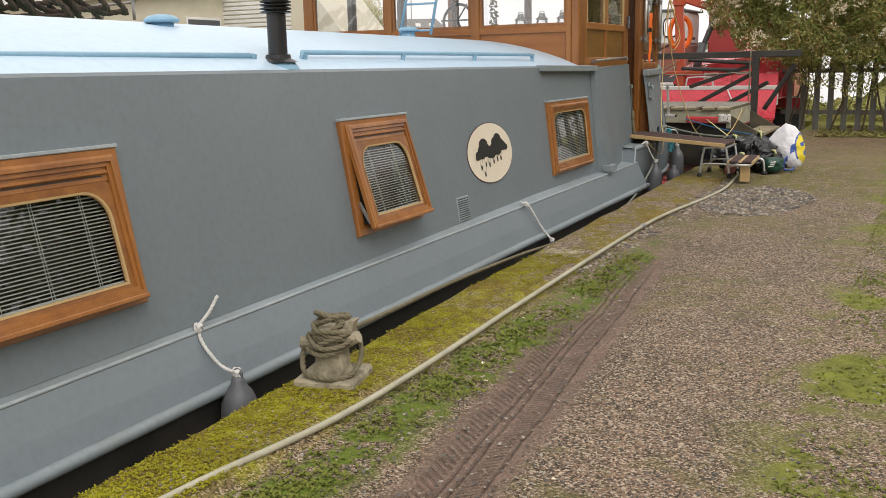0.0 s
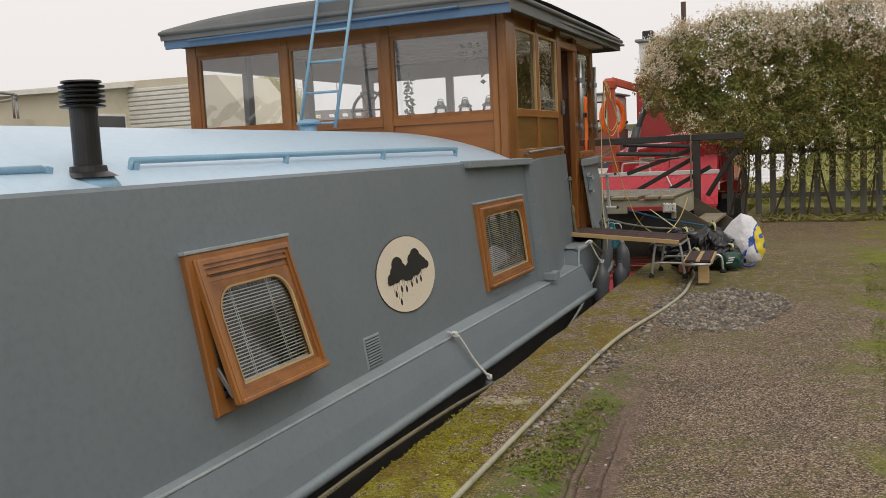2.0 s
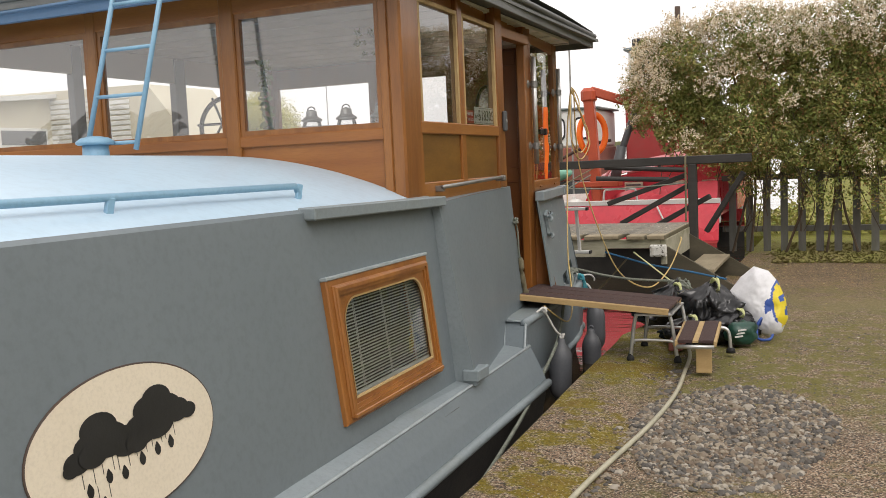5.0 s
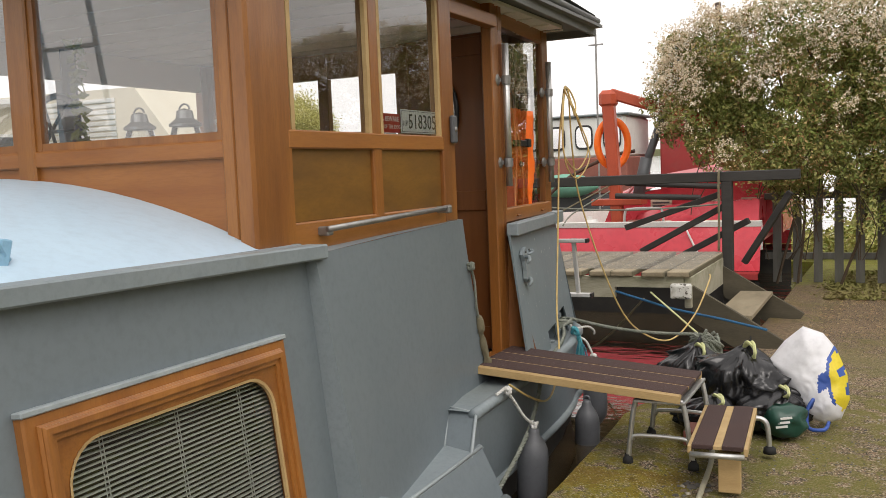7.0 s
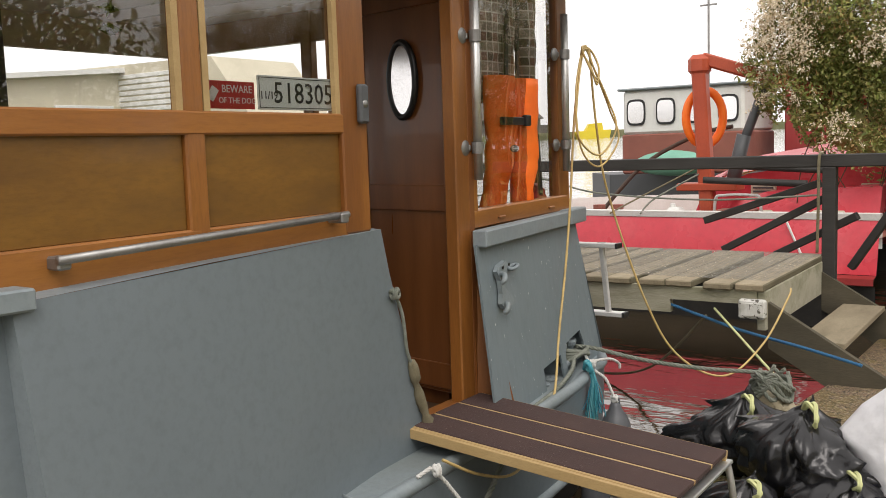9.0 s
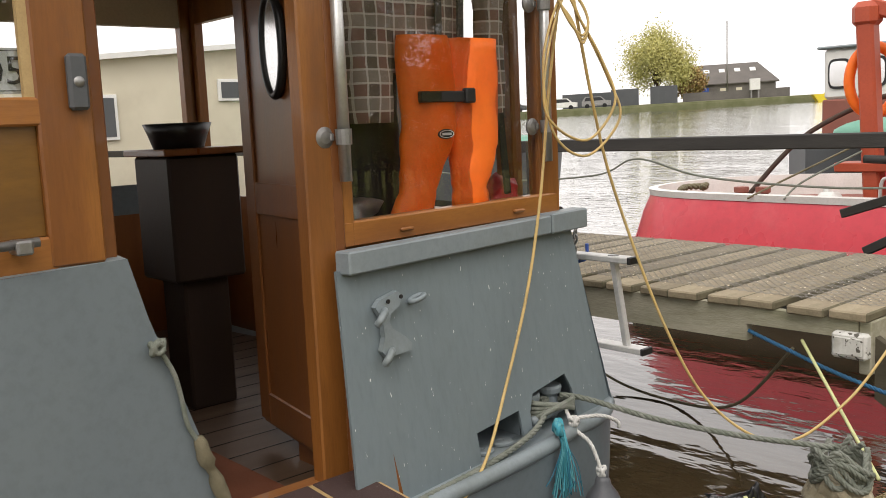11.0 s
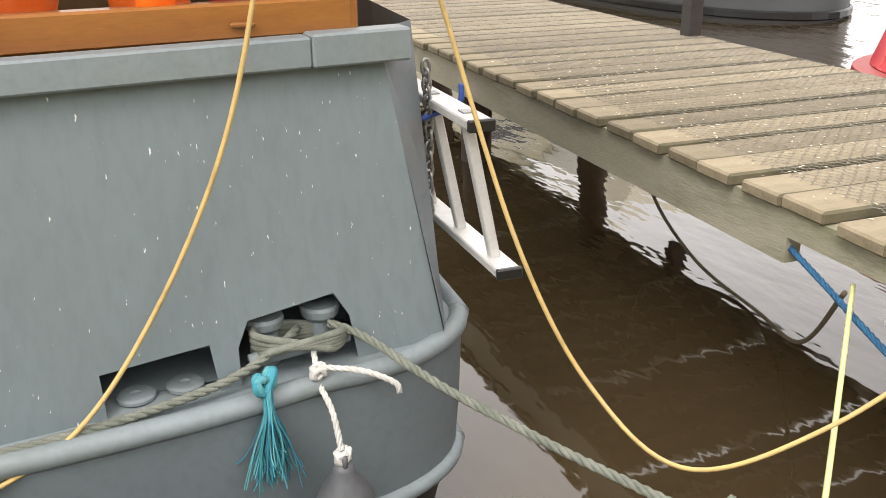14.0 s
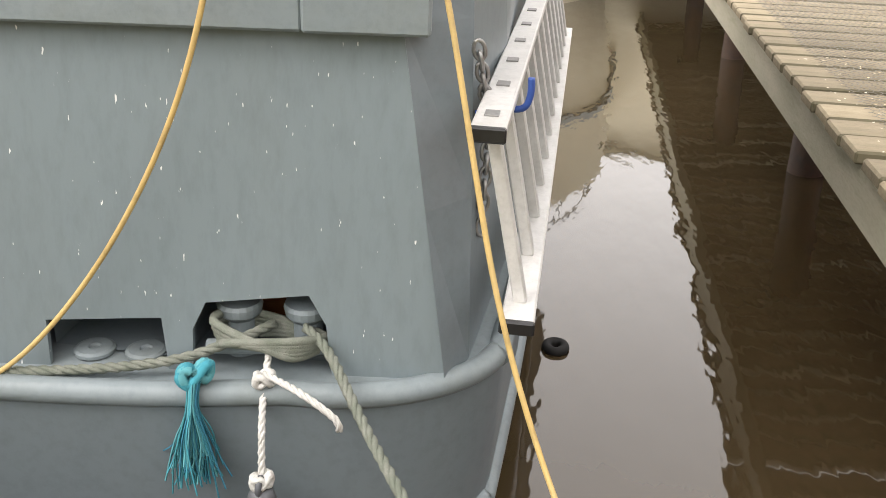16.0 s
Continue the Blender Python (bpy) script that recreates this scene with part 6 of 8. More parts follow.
# ---- on the quay ----
rope_thing("hose", "cream garden hose lying along the quay", [(-2.2, -2.0, 0.005), (-2.16, 0.5, 0.008), (-2.12, 1.86, 0.005), (-2.0, 2.84, 0.005), (-2.04, 4.5, 0.004), (-2.07, 5.8, 0.006), (-2.1, 7.2, -0.002), (-2.08, 8.0, -0.008), (-1.98, 9.0, -0.01), (-1.95, 9.7, -0.01), (-1.98, 10.3, -0.006), (-2.03, 10.9, 0.0), (-2.2, 11.6, 0.01), (-2.35, 12.2, 0.01)], 0.0135, HOSE, False, "hose")
bm = bm_new()
lathe(bm, [(0.016, -0.04), (0.02, -0.035), (0.02, -0.012), (0.016, -0.01), (0.016, 0.01), (0.02, 0.012), (0.02, 0.035), (0.016, 0.04)], seg=14, m=Matrix.Translation((-2.1, 7.2, -0.002)) @ Matrix.Rotation(radians(90), 4, "X"))
tagged(part("hose_joint", bm, STEEL), "grey hose joining clip", "hose joint")

bol = thing("mooring_bollard", "flaking pale cast-iron bollard on square base plate", "bollard")
bol.matrix_local = pose(-2.28, 3.06, 0.0, 0, 0, 14)
bm = bm_new()
box(bm, -0.135, 0.135, -0.135, 0.135, -0.02, 0.035, 0.012)
part("base_plate", bm, STONE, bol)
bm = bm_new()
lathe(bm, [(0.085, 0.03), (0.075, 0.06), (0.07, 0.14), (0.078, 0.19), (0.086, 0.215), (0.07, 0.235), (0.0, 0.24)], seg=18)
for v in bm.verts:
    v.co += Vector((noise.noise(v.co * 22), noise.noise(v.co * 22 + Vector((5, 0, 0))), 0)) * 0.012
part("barrel", bm, STONE, bol)
for s in (-1, 1):
    bm = bm_new()
    tube(bm, [(s * 0.05, -0.02, 0.165), (s * 0.13, -0.03, 0.185 + 0.02 * s)], 0.026, 10)
    part("horn", bm, STONE, bol)
bm = bm_new()
prism(bm, [(0.0, -0.02, 0.19), (0.09, -0.03, 0.2), (0.115, -0.03, 0.27), (0.03, -0.02, 0.26)], (0, 0.06, 0))
part("lug", bm, STONE, bol)
rng = random.Random(11)
bm = bm_new()
for i in range(8):
    z = 0.17 + 0.014 * i
    rr = 0.1 - 0.006 * i
    laid(bm, [(-2.28 + rr * math.cos(a) + 0.01 * math.sin(3 * a + i), 3.06 + rr * math.sin(a), z + 0.035 * math.sin(a * 1 + i * 1.4)) for a in [i + 0.7 * k for k in range(10)]], 0.012)
laid(bm, [(-2.38, 3.04, 0.2), (-2.39, 3.0, 0.12), (-2.33, 2.93, 0.06), (-2.22, 2.94, 0.045), (-2.16, 3.02, 0.05), (-2.16, 3.1, 0.12), (-2.2, 3.13, 0.2)], 0.012)
laid(bm, [(-2.36, 3.0, 0.2), (-2.28, 2.96, 0.165), (-2.2, 2.99, 0.17), (-2.16, 3.06, 0.2)], 0.012)
tagged(part("coiled_rope", bm, BRROPE, smooth=True), "tan laid rope heaped round a bollard", "rope")
rope_thing("quay_rope", "taut tan rope from bollard along hull", [(-2.25, 3.14, 0.2), (-2.32, 3.6, 0.16), (-2.45, 4.6, 0.09), (-2.55, 5.9, 0.0), (-2.62, 7.2, -0.12)], 0.011, BRROPE)

# gangplank on a folding step, and a lower step
gp = thing("gangplank", "brown anti-slip gangplank with pale timber edges", "gangplank")
gd = Vector((-2.12, 0, 0.345)) - Vector((-3.2, 0, 0.44))
gm = pose(-2.67, 0, 0.415, 0, 4.7, 0)
for i in range(3):
    y0 = 10.565 + 0.185 * i
    bm = bm_new()
    box(bm, -0.555, 0.555, y0 + 0.008, y0 + 0.176, -0.011, 0.011, 0.003, gm)
    part("tread_board", bm, GRIT, gp)
    bm = bm_new()
    box(bm, -0.555, 0.555, y0 - 0.007, y0 + 0.007, -0.011, 0.008, 0.001, gm)
    part("edging", bm, PALEWOOD, gp)
for y in (10.552, 11.12):
    bm = bm_new()
    box(bm, -0.555, 0.555, y - 0.013, y + 0.005, -0.034, 0.006, 0.002, gm)
    part("bearer", bm, PALEWOOD, gp)


def step_frame(name, x0, x1, y0, y1, z, label):
    st = thing(name, label, "step", group="quay steps")
    for yy in (y0, y1):
        bm = bm_new()
        tube(bm, spline([(x0 - 0.06, yy, 0.0), (x0 - 0.02, yy, z - 0.05), (x0 + 0.03, yy, z - 0.015), (x1 - 0.03, yy, z - 0.015), (x1 + 0.01, yy, z - 0.05), (x1 + 0.05, yy, 0.0)], 6), 0.0135, 10)
        part("leg", bm, ALU, st, smooth=True)
        bm = bm_new()
        tube(bm, spline([(x0 - 0.035, yy, z * 0.35), (x0, yy, z * 0.42), (x1, yy, z * 0.42), (x1 + 0.03, yy, z * 0.35)], 6), 0.0115, 8)
        part("stretcher", bm, ALU, st, smooth=True)
        for xx in (x0 - 0.06, x1 + 0.05):
            bm = bm_new()
            lathe(bm, [(0.0, -0.008), (0.028, -0.006), (0.026, 0.02), (0.018, 0.03), (0.015, 0.045)], (xx, yy, 0.0), 14)
            part("rubber_foot", bm, RUBBER, st, smooth=True)
    return st


s1 = step_frame("folding_step", -2.34, -2.12, 10.6, 11.12, 0.345, "tubular aluminium folding step under the gangplank")
bm = bm_new()
box(bm, -2.36, -2.1, 10.57, 11.14, 0.322, 0.338, 0.004)
part("top", bm, ALU, s1)
s2 = thing("low_step", "low aluminium step with brown anti-slip top", "step", group="quay steps")
sm2 = pose(-1.93, 10.66, 0.008, 0, 0, 4)
for k, (x0, x1) in enumerate(((-0.115, -0.02), (0.02, 0.115))):
    bm = bm_new()
    box(bm, x0, x1, -0.35, 0.4, 0.185, 0.207, 0.003, sm2)
    part("tread_board", bm, GRIT, s2)
bm = bm_new()
box(bm, -0.019, 0.019, -0.35, 0.4, 0.187, 0.203, 0.002, sm2)
part("centre_strip", bm, PALEWOOD, s2)
for x in (-0.125, 0.125):
    bm = bm_new()
    box(bm, x - 0.009, x + 0.009, -0.355, 0.405, 0.165, 0.2, 0.002, sm2)
    part("edging", bm, PALEWOOD, s2)
bm = bm_new()
tube(bm, [sm2 @ Vector((-0.12, -0.37, 0.165)), sm2 @ Vector((0.12, -0.37, 0.165))], 0.014, 10)
part("front_tube", bm, ALU, s2, smooth=True)
bm = bm_new()
tube(bm, spline([sm2 @ Vector(p) for p in ((0.1, 0.3, 0.17), (0.16, 0.3, 0.17), (0.19, 0.3, 0.13), (0.2, 0.3, 0.0))], 6), 0.0135, 10)
part("leg", bm, ALU, s2, smooth=True)
bm = bm_new()
lathe(bm, [(0.0, -0.01), (0.034, -0.008), (0.03, 0.02), (0.016, 0.03)], tuple(sm2 @ Vector((0.2, 0.3, 0.0))), 14)
part("rubber_foot", bm, RUBBER, s2, smooth=True)
blk = thing("timber_block", "short upright offcut of bare timber under step", "wood block")
bm = bm_new()
box(bm, 0.0, 0.1, -0.33, -0.27, -0.02, 0.165, 0.004, sm2)
part("block", bm, PALEWOOD, blk)
brick = thing("brick_offcut", "weathered red brick lying under the gangplank", "brick")
bm = bm_new()
box(bm, -2.2, -2.1, 11.0, 11.2, -0.01, 0.07, 0.006)
part("body", bm, RUSTDECK, brick)


# rubbish bags
def bin_bag(c, r, seed, label):
    b = thing("bin_bag", label, "bin bag", group="black bin bags")
    b.location = c
    bm = bm_new()
    vs = blob(bm, (0, 0, r[2] * 0.88), r, 5, 0.16, seed)
    for v in vs:
        t = max(0, v.co.z / (2 * r[2]))
        a = math.atan2(v.co.y, v.co.x)
        q = v.co * 6 + Vector((seed * 3.7, 0, 0))
        fold = (0.5 - abs(noise.noise(q))) * 0.22 + (0.5 - abs(noise.noise(q * 2.3))) * 0.16 + (0.5 - abs(noise.noise(q * 5.1))) * 0.09
        pleat = 0.07 * abs(math.sin(a * 9 + seed + 2.5 * noise.noise(v.co * 4))) * t
        neck = min(1.0, max(0.0, (t - 0.6) / 0.34))
        k = (0.72 + 1.3 * fold * (1 if noise.noise(q * 0.5) > -0.1 else -0.4) - pleat) * (1 - 0.86 * neck * neck * (3 - 2 * neck))
        v.co.x = v.co.x * k + 0.05 * neck
        v.co.y *= k
        v.co.z = max(v.co.z * (1 + 0.1 * noise.noise(q * 1.4)) + 0.03 * neck, 0.002)
    part("body", bm, BAG, b, smooth=True)
    bm = bm_new()
    for q in range(2):
        tube(bm, spline([(0.02, 0, r[2] * 1.75), (0.05 + .03 * q, -0.05, r[2] * 1.95), (0.1, -0.09 - .03 * q, r[2] * 1.75), (0.07 + .02 * q, -0.08, r[2] * 1.5)], 6), 0.009, 5)
    part("tie_tape", bm, LIME, b, "lime yellow drawstring")
    return b


bin_bag((-2.0, 11.72, -0.02), (0.38, 0.33, 0.24), 1, "full black bin bag with lime drawstring")
bin_bag((-2.34, 12.0, -0.02), (0.36, 0.28, 0.2), 2, "slumped black bin bag with lime drawstring")
bin_bag((-1.8, 11.55, -0.02), (0.26, 0.25, 0.13), 3, "low black bin bag on the quay")
bin_bag((-2.12, 11.32, -0.02), (0.25, 0.2, 0.12), 4, "low black bin bag behind the step")
gb = thing("green_bag", "dark green plastic carrier bag slumped on quay", "bag")
bm = bm_new()
vs = blob(bm, (-1.72, 11.36, 0.07), (0.12, 0.1, 0.1), 3, 0.35, 7)
for v in vs:
    v.co.z = max(v.co.z, 0.0) + 0.02 * noise.noise(v.co * 18)
part("body", bm, BAGGREEN, gb, smooth=True)
bm = bm_new()
for i in range(3):
    beam(bm, (-1.75 + 0.012 * i, 11.25, 0.06 + 0.025 * i), (-1.69 + 0.012 * i, 11.255, 0.07 + 0.025 * i), 0.004, 0.012, 0)
part("print", bm, WHITE, gb)

wb = thing("shopping_bag", "white woven shopping bag printed yellow and blue", "bag")
SHAPE = [(-1.84, 0.33), (-1.75, 0.45), (-1.65, 0.535), (-1.54, 0.5), (-1.47, 0.42), (-1.41, 0.28), (-1.395, 0.14), (-1.44, 0.03), (-1.52, 0.0), (-1.61, 0.02), (-1.7, 0.14)]
rim = []
for (x, z), (x2, z2) in zip(SHAPE, SHAPE[1:] + SHAPE[:1]):
    rim += [Vector((x + (x2 - x) * j / 6, 0, z + (z2 - z) * j / 6)) for j in range(6)]
mid_ = Vector((-1.58, 11.7, 0.25))


def bag_point(i, k, side):
    f = i / 22
    p = rim[k % len(rim)]
    q = Vector((mid_.x + (p.x - mid_.x) * f, 0, mid_.z + (p.z - mid_.z) * f))
    w = 0.022 * noise.noise(q * 9 + Vector((0, side * 3, 0))) + 0.012 * abs(noise.noise(q * 21 + Vector((0, side * 5, 2))))
    q.y = mid_.y - side * (0.1 * (1 - f ** 3) ** 0.7 + w * (1 - f ** 4)) + 0.25 * (q.z - 0.25)
    return q


def bag_kind(p):
    """White cloth, a yellow oval and the blue band round it."""
    ye = ((p.x + 1.425 + 0.18 * (p.z - 0.24)) / 0.07) ** 2 + ((p.z - 0.235) / 0.17) ** 2
    if ye < 1:
        return 2 if ((p.x + 1.44) / 0.02) ** 2 + ((p.z - 0.3) / 0.03) ** 2 > 1 and ((p.x + 1.4) / 0.014) ** 2 + ((p.z - 0.2) / 0.035) ** 2 > 1 else 1
    if (ye < 1.5 and p.z > 0.12) or (-1.56 < p.x < -1.44 and abs(p.z - 0.27 - 0.6 * (p.x + 1.5)) < 0.05):
        return 1
    return 0


cloth = [bm_new() for _ in range(3)]
for side in (1, -1):
    for i in range(22):
        for k in range(len(rim)):
            q = [bag_point(i, k, side), bag_point(i + 1, k, side), bag_point(i + 1, k + 1, side), bag_point(i, k + 1, side)]
            kind_ = bag_kind(sum(q, Vector()) / 4) if side == 1 else 0
            b_ = cloth[kind_]
            b_.faces.new([b_.verts.new(p) for p in (q if i else q[1:])])
for b_, nm, mt in zip(cloth, ("body", "blue_print", "yellow_print"), (BAGWHITE, BAGBLUE, BAGYELLOW)):
    bmesh.ops.remove_doubles(b_, verts=b_.verts[:], dist=0.0006)
    bmesh.ops.recalc_face_normals(b_, faces=b_.faces[:])
    part(nm, b_, mt, wb, smooth=True)
bm = bm_new()
tube(bm, spline([(-1.6, 11.58, 0.1), (-1.58, 11.53, 0.16), (-1.61, 11.5, 0.1), (-1.6, 11.47, 0.012), (-1.52, 11.46, 0.01), (-1.5, 11.55, 0.03)], 6), 0.011, 6)
part("handle", bm, BAGBLUE, wb, smooth=True)

# knotted rope on the low stone at the quay corner
st = thing("quay_stone", "mossy stone post at the quay corner", "bollard")
bm = bm_new()
blob(bm, (-2.4, 12.85, 0.06), (0.13, 0.13, 0.14), 3, 0.3, 4)
part("stone", bm, STONE, st)
bm = bm_new()
rng = random.Random(8)
for i in range(9):
    a = rng.uniform(0, 6.28)
    laid(bm, [(-2.4 + 0.11 * math.cos(t + a) * rng.uniform(.7, 1.1), 12.84 + 0.11 * math.sin(t + a), 0.2 + 0.06 * math.sin(2 * t + a) + rng.uniform(-.03, .03)) for t in [0.9 * k for k in range(8)]], 0.012)
tagged(part("knotted_rope", bm, GROPE, smooth=True), "heap of knotted grey-green mooring rope", "rope")
rope_thing("white_pole", "pale yellow-white pole leaning to the jetty", [(-2.99, 13.685, 0.45), (-2.6, 13.3, 0.241), (-2.33, 13.03, 0.1)], 0.008, LIME, False, "pole")
rope_thing("blue_rope", "blue mooring rope slung under the jetty", [(-3.3, 13.72, 0.45), (-3.1, 13.7, 0.395), (-2.8, 13.66, 0.32), (-2.4, 13.58, 0.26), (-2.05, 13.5, 0.2)], 0.011, BLUEROPE)
rope_thing("drooping_line", "brown slack line drooping below the jetty", [(-5.5, 14.52, 0.5), (-5.25, 14.46, 0.02), (-4.75, 14.42, -0.22), (-4.18, 14.38, -0.27), (-3.6, 14.1, -0.1), (-3.06, 13.73, 0.39)], 0.009, BRROPE, False)
rope_thing("post_strap", "tan strap hung over the jetty hand rail", [(-2.7, 15.32, 0.65), (-2.69, 15.3, 1.0), (-2.69, 15.31, 1.38), (-2.68, 15.38, 1.42), (-2.67, 15.46, 1.38)], 0.012, BRROPE, False, "strap")
lb = thing("socket_box", "white weathered socket box on the jetty side", "socket box")
bm = bm_new()
box(bm, -2.82, -2.65, 13.63, 13.69, 0.405, 0.53, 0.012)
part("case", bm, FLAKY, lb)
bm = bm_new()
box(bm, -2.8, -2.67, 13.622, 13.631, 0.425, 0.51, 0.003)
part("cover", bm, FLAKY, lb)

# ---- inside the wheelhouse ----
ped = thing("pedestal", "black-brown timber steering pedestal standing on the floor", "pedestal")
bm = bm_new()
box(bm, -4.86, -4.52, 11.16, 11.5, 0.95, 1.5, 0.012)
part("cabinet", bm, CHEST, ped)
bm = bm_new()
box(bm, -4.8, -4.58, 11.22, 11.44, 0.36, 0.95, 0.01)
part("column", bm, CHEST, ped)
bm = bm_new()
box(bm, -4.9, -4.48, 11.13, 11.53, 1.5, 1.53, 0.006)
part("top", bm, DARKWOOD, ped)
bowl = thing("bowl", "black bowl standing on the pedestal", "bowl")
bm = bm_new()
lathe(bm, [(0.0, 0.0), (0.11, 0.0), (0.13, 0.06), (0.15, 0.11), (0.14, 0.11), (0.12, 0.06), (0.1, 0.02), (0.0, 0.015)], (-4.69, 11.3, 1.53), 24)
part("body", bm, BLACK, bowl, smooth=True)
kb = thing("side_cupboard", "dark brown low cupboard along the cabin", "cupboard")
bm = bm_new()
box(bm, -6.1, -5.3, 10.2, 11.2, 0.36, 1.12, 0.01)
part("carcass", bm, CHEST, kb)
bm = bm_new()
box(bm, -6.12, -5.28, 10.18, 11.22, 1.12, 1.15, 0.005)
part("top", bm, DARKWOOD, kb)
mat_ = thing("door_mat", "russet coir mat just inside the door", "mat")
bm = bm_new()
box(bm, -4.05, -3.36, 10.45, 11.0, 0.364, 0.378, 0.004)
part("mat_surface", bm, RUSTMAT, mat_)
for i in range(17):
    bm = bm_new()
    x = -3.4 - 0.17 * i
    box(bm, x - 0.002, x + 0.002, YW0, YW1, 0.3605, 0.3625)
    part("board_gap", bm, BLACK, barge)
tin = thing("paint_tin", "small paint tin with red band on the floor", "paint tin")
bm = bm_new()
lathe(bm, [(0.0, 0), (0.05, 0), (0.05, 0.12), (0.053, 0.125), (0.045, 0.125), (0, 0.12)], (-5.1, 10.6, 0.362), 18)
part("can", bm, STEEL, tin)
bm = bm_new()
lathe(bm, [(0.0505, 0.03), (0.0505, 0.09)], (-5.1, 10.6, 0.362), 18)
part("band", bm, SIGNRED, tin)

wheel = thing("steering_wheel", "black spoked steering wheel on the console", "steering wheel")
wc = Vector((-4.75, 9.2, 1.78))
bm = bm_new()
tube(bm, [wc + Vector((0.17 * math.cos(a), 0.04 * math.sin(a), 0.17 * math.sin(a))) for a in [2 * math.pi * i / 30 for i in range(30)]], 0.016, 8, closed=True)
part("rim", bm, BLACK, wheel, smooth=True)
for i in range(6):
    a = math.pi * i / 3
    bm = bm_new()
    tube(bm, [wc, wc + Vector((0.2 * math.cos(a), 0.045 * math.sin(a), 0.2 * math.sin(a)))], 0.009, 6)
    part("spoke", bm, BLACK, wheel, smooth=True)
con = thing("console", "dark timber console below the front windows", "console")
bm = bm_new()
box(bm, -6.1, -3.5, 8.76, 9.3, 0.36, 1.6, 0.01)
part("body", bm, DARKWOOD, con)


def lantern(x, y):
    l = thing("lantern", "small chrome and glass oil lantern by the window", "lantern", group="lanterns on the sill")
    l.location = (x, y, 1.6)
    bm = bm_new()
    lathe(bm, [(0.0, 0), (0.06, 0), (0.065, 0.02), (0.05, 0.04), (0.05, 0.05)], seg=18)
    part("base", bm, ALU, l, smooth=False)
    bm = bm_new()
    lathe(bm, [(0.05, 0.05), (0.062, 0.09), (0.05, 0.13)], seg=18)
    part("globe", bm, GLASS, l, smooth=True)
    bm = bm_new()
    lathe(bm, [(0.06, 0.13), (0.062, 0.14), (0.035, 0.16), (0.03, 0.19), (0.0, 0.2)], seg=18)
    part("hood", bm, ALU, l, smooth=False)
    bm = bm_new()
    tube(bm, [(0.025 * math.cos(a), 0, 0.195 + 0.02 * math.sin(a)) for a in [math.pi * i / 8 for i in range(9)]], 0.004, 6)
    part("bail", bm, STEEL, l, smooth=True)


for x in (-3.85, -3.62, -3.4):
    lantern(x, 8.83)
pl = thing("hanging_plant", "trailing green plant in the wheelhouse window", "plant")
rng = random.Random(4)
bm = bm_new()
for s in range(5):
    x = -3.95 + 0.04 * s
    pts = [(x + rng.uniform(-.03, .03), 9.7 + rng.uniform(-.03, .03), 2.35 - 0.07 * k) for k in range(int(rng.uniform(3, 7)))]
    leaves(bm, [p for p in pts for _ in range(4)], 0.03, rng)
for k in range(14):
    leaves(bm, [(-4.12 + rng.uniform(-.05, .02), 8.8, 1.7 + 0.03 * k) for _ in range(4)], 0.03, rng)
tagged(part("foliage", bm, WEED, pl), kind="stuff")

# orange flotation trousers and checked shirt hung at the after window
bib = thing("flotation_trousers", "bright orange flotation trousers hung in the window", "trousers")
sxx = -3.4


def sleeve(bm, pts, widths, depth, n=16, seed=0):
    rows = []
    for (y, z), w in zip(pts, widths):
        r = []
        for k in range(n):
            a = 2 * math.pi * k / n
            p = Vector((sxx + depth * math.sin(a), y + w * math.cos(a), z))
            p.x += 0.012 * noise.noise(p * 9 + Vector((seed, 0, 0))) + 0.012 * abs(noise.noise(p * 17 + Vector((seed, 4, 0))))
            p.y += 0.008 * noise.noise(p * 11 + Vector((0, seed, 0)))
            r.append(p)
        rows.append(r)
    v = loft(bm, rows, close=True)
    bm.faces.new(v[0][::-1])
    bm.faces.new(v[-1])


def along(a, b, n):
    return [(a[0] + (b[0] - a[0]) * i / n, a[1] + (b[1] - a[1]) * i / n) for i in range(n + 1)]


bm = bm_new()
sleeve(bm, along((11.645, 1.905), (11.66, 1.58), 8) + along((11.645, 1.54), (11.6, 1.38), 6) + [(11.585, 1.345), (11.575, 1.325), (11.56, 1.28), (11.54, 1.22)], [0.115, 0.125, 0.128, 0.13, 0.13, 0.13, 0.13, 0.128, 0.125, 0.12, 0.115, 0.11, 0.102, 0.096, 0.09, 0.086, 0.078, 0.086, 0.09, 0.095], 0.052, n=28, seed=2)
part("leg", bm, ORANGE, bib, smooth=True)
bm = bm_new()
sleeve(bm, along((11.88, 1.9), (11.885, 1.56), 8) + along((11.875, 1.5), (11.85, 1.36), 6) + [(11.85, 1.34), (11.85, 1.315), (11.855, 1.24)], [0.12, 0.132, 0.132, 0.13, 0.13, 0.13, 0.128, 0.125, 0.12, 0.115, 0.11, 0.105, 0.1, 0.095, 0.09, 0.086, 0.076, 0.088, 0.092], 0.052, n=28, seed=5)
part("leg", bm, ORANGE, bib, smooth=True)
bm = bm_new()
box(bm, sxx + 0.045, sxx + 0.066, 11.57, 11.8, 1.665, 1.705, 0.004)
part("belt", bm, BLACK, bib, "navy webbing belt")
bm = bm_new()
box(bm, sxx + 0.05, sxx + 0.08, 11.78, 11.83, 1.66, 1.715, 0.006)
part("buckle", bm, BLACK, bib)
bm = bm_new()
prism(bm, [(sxx + 0.052, 11.69 + 0.04 * math.cos(a), 1.55 + 0.018 * math.sin(a)) for a in [2 * math.pi * i / 24 for i in range(24)]], (0.006, 0, 0))
part("maker_badge", bm, BLACK, bib, "black oval badge")
bm = bm_new()
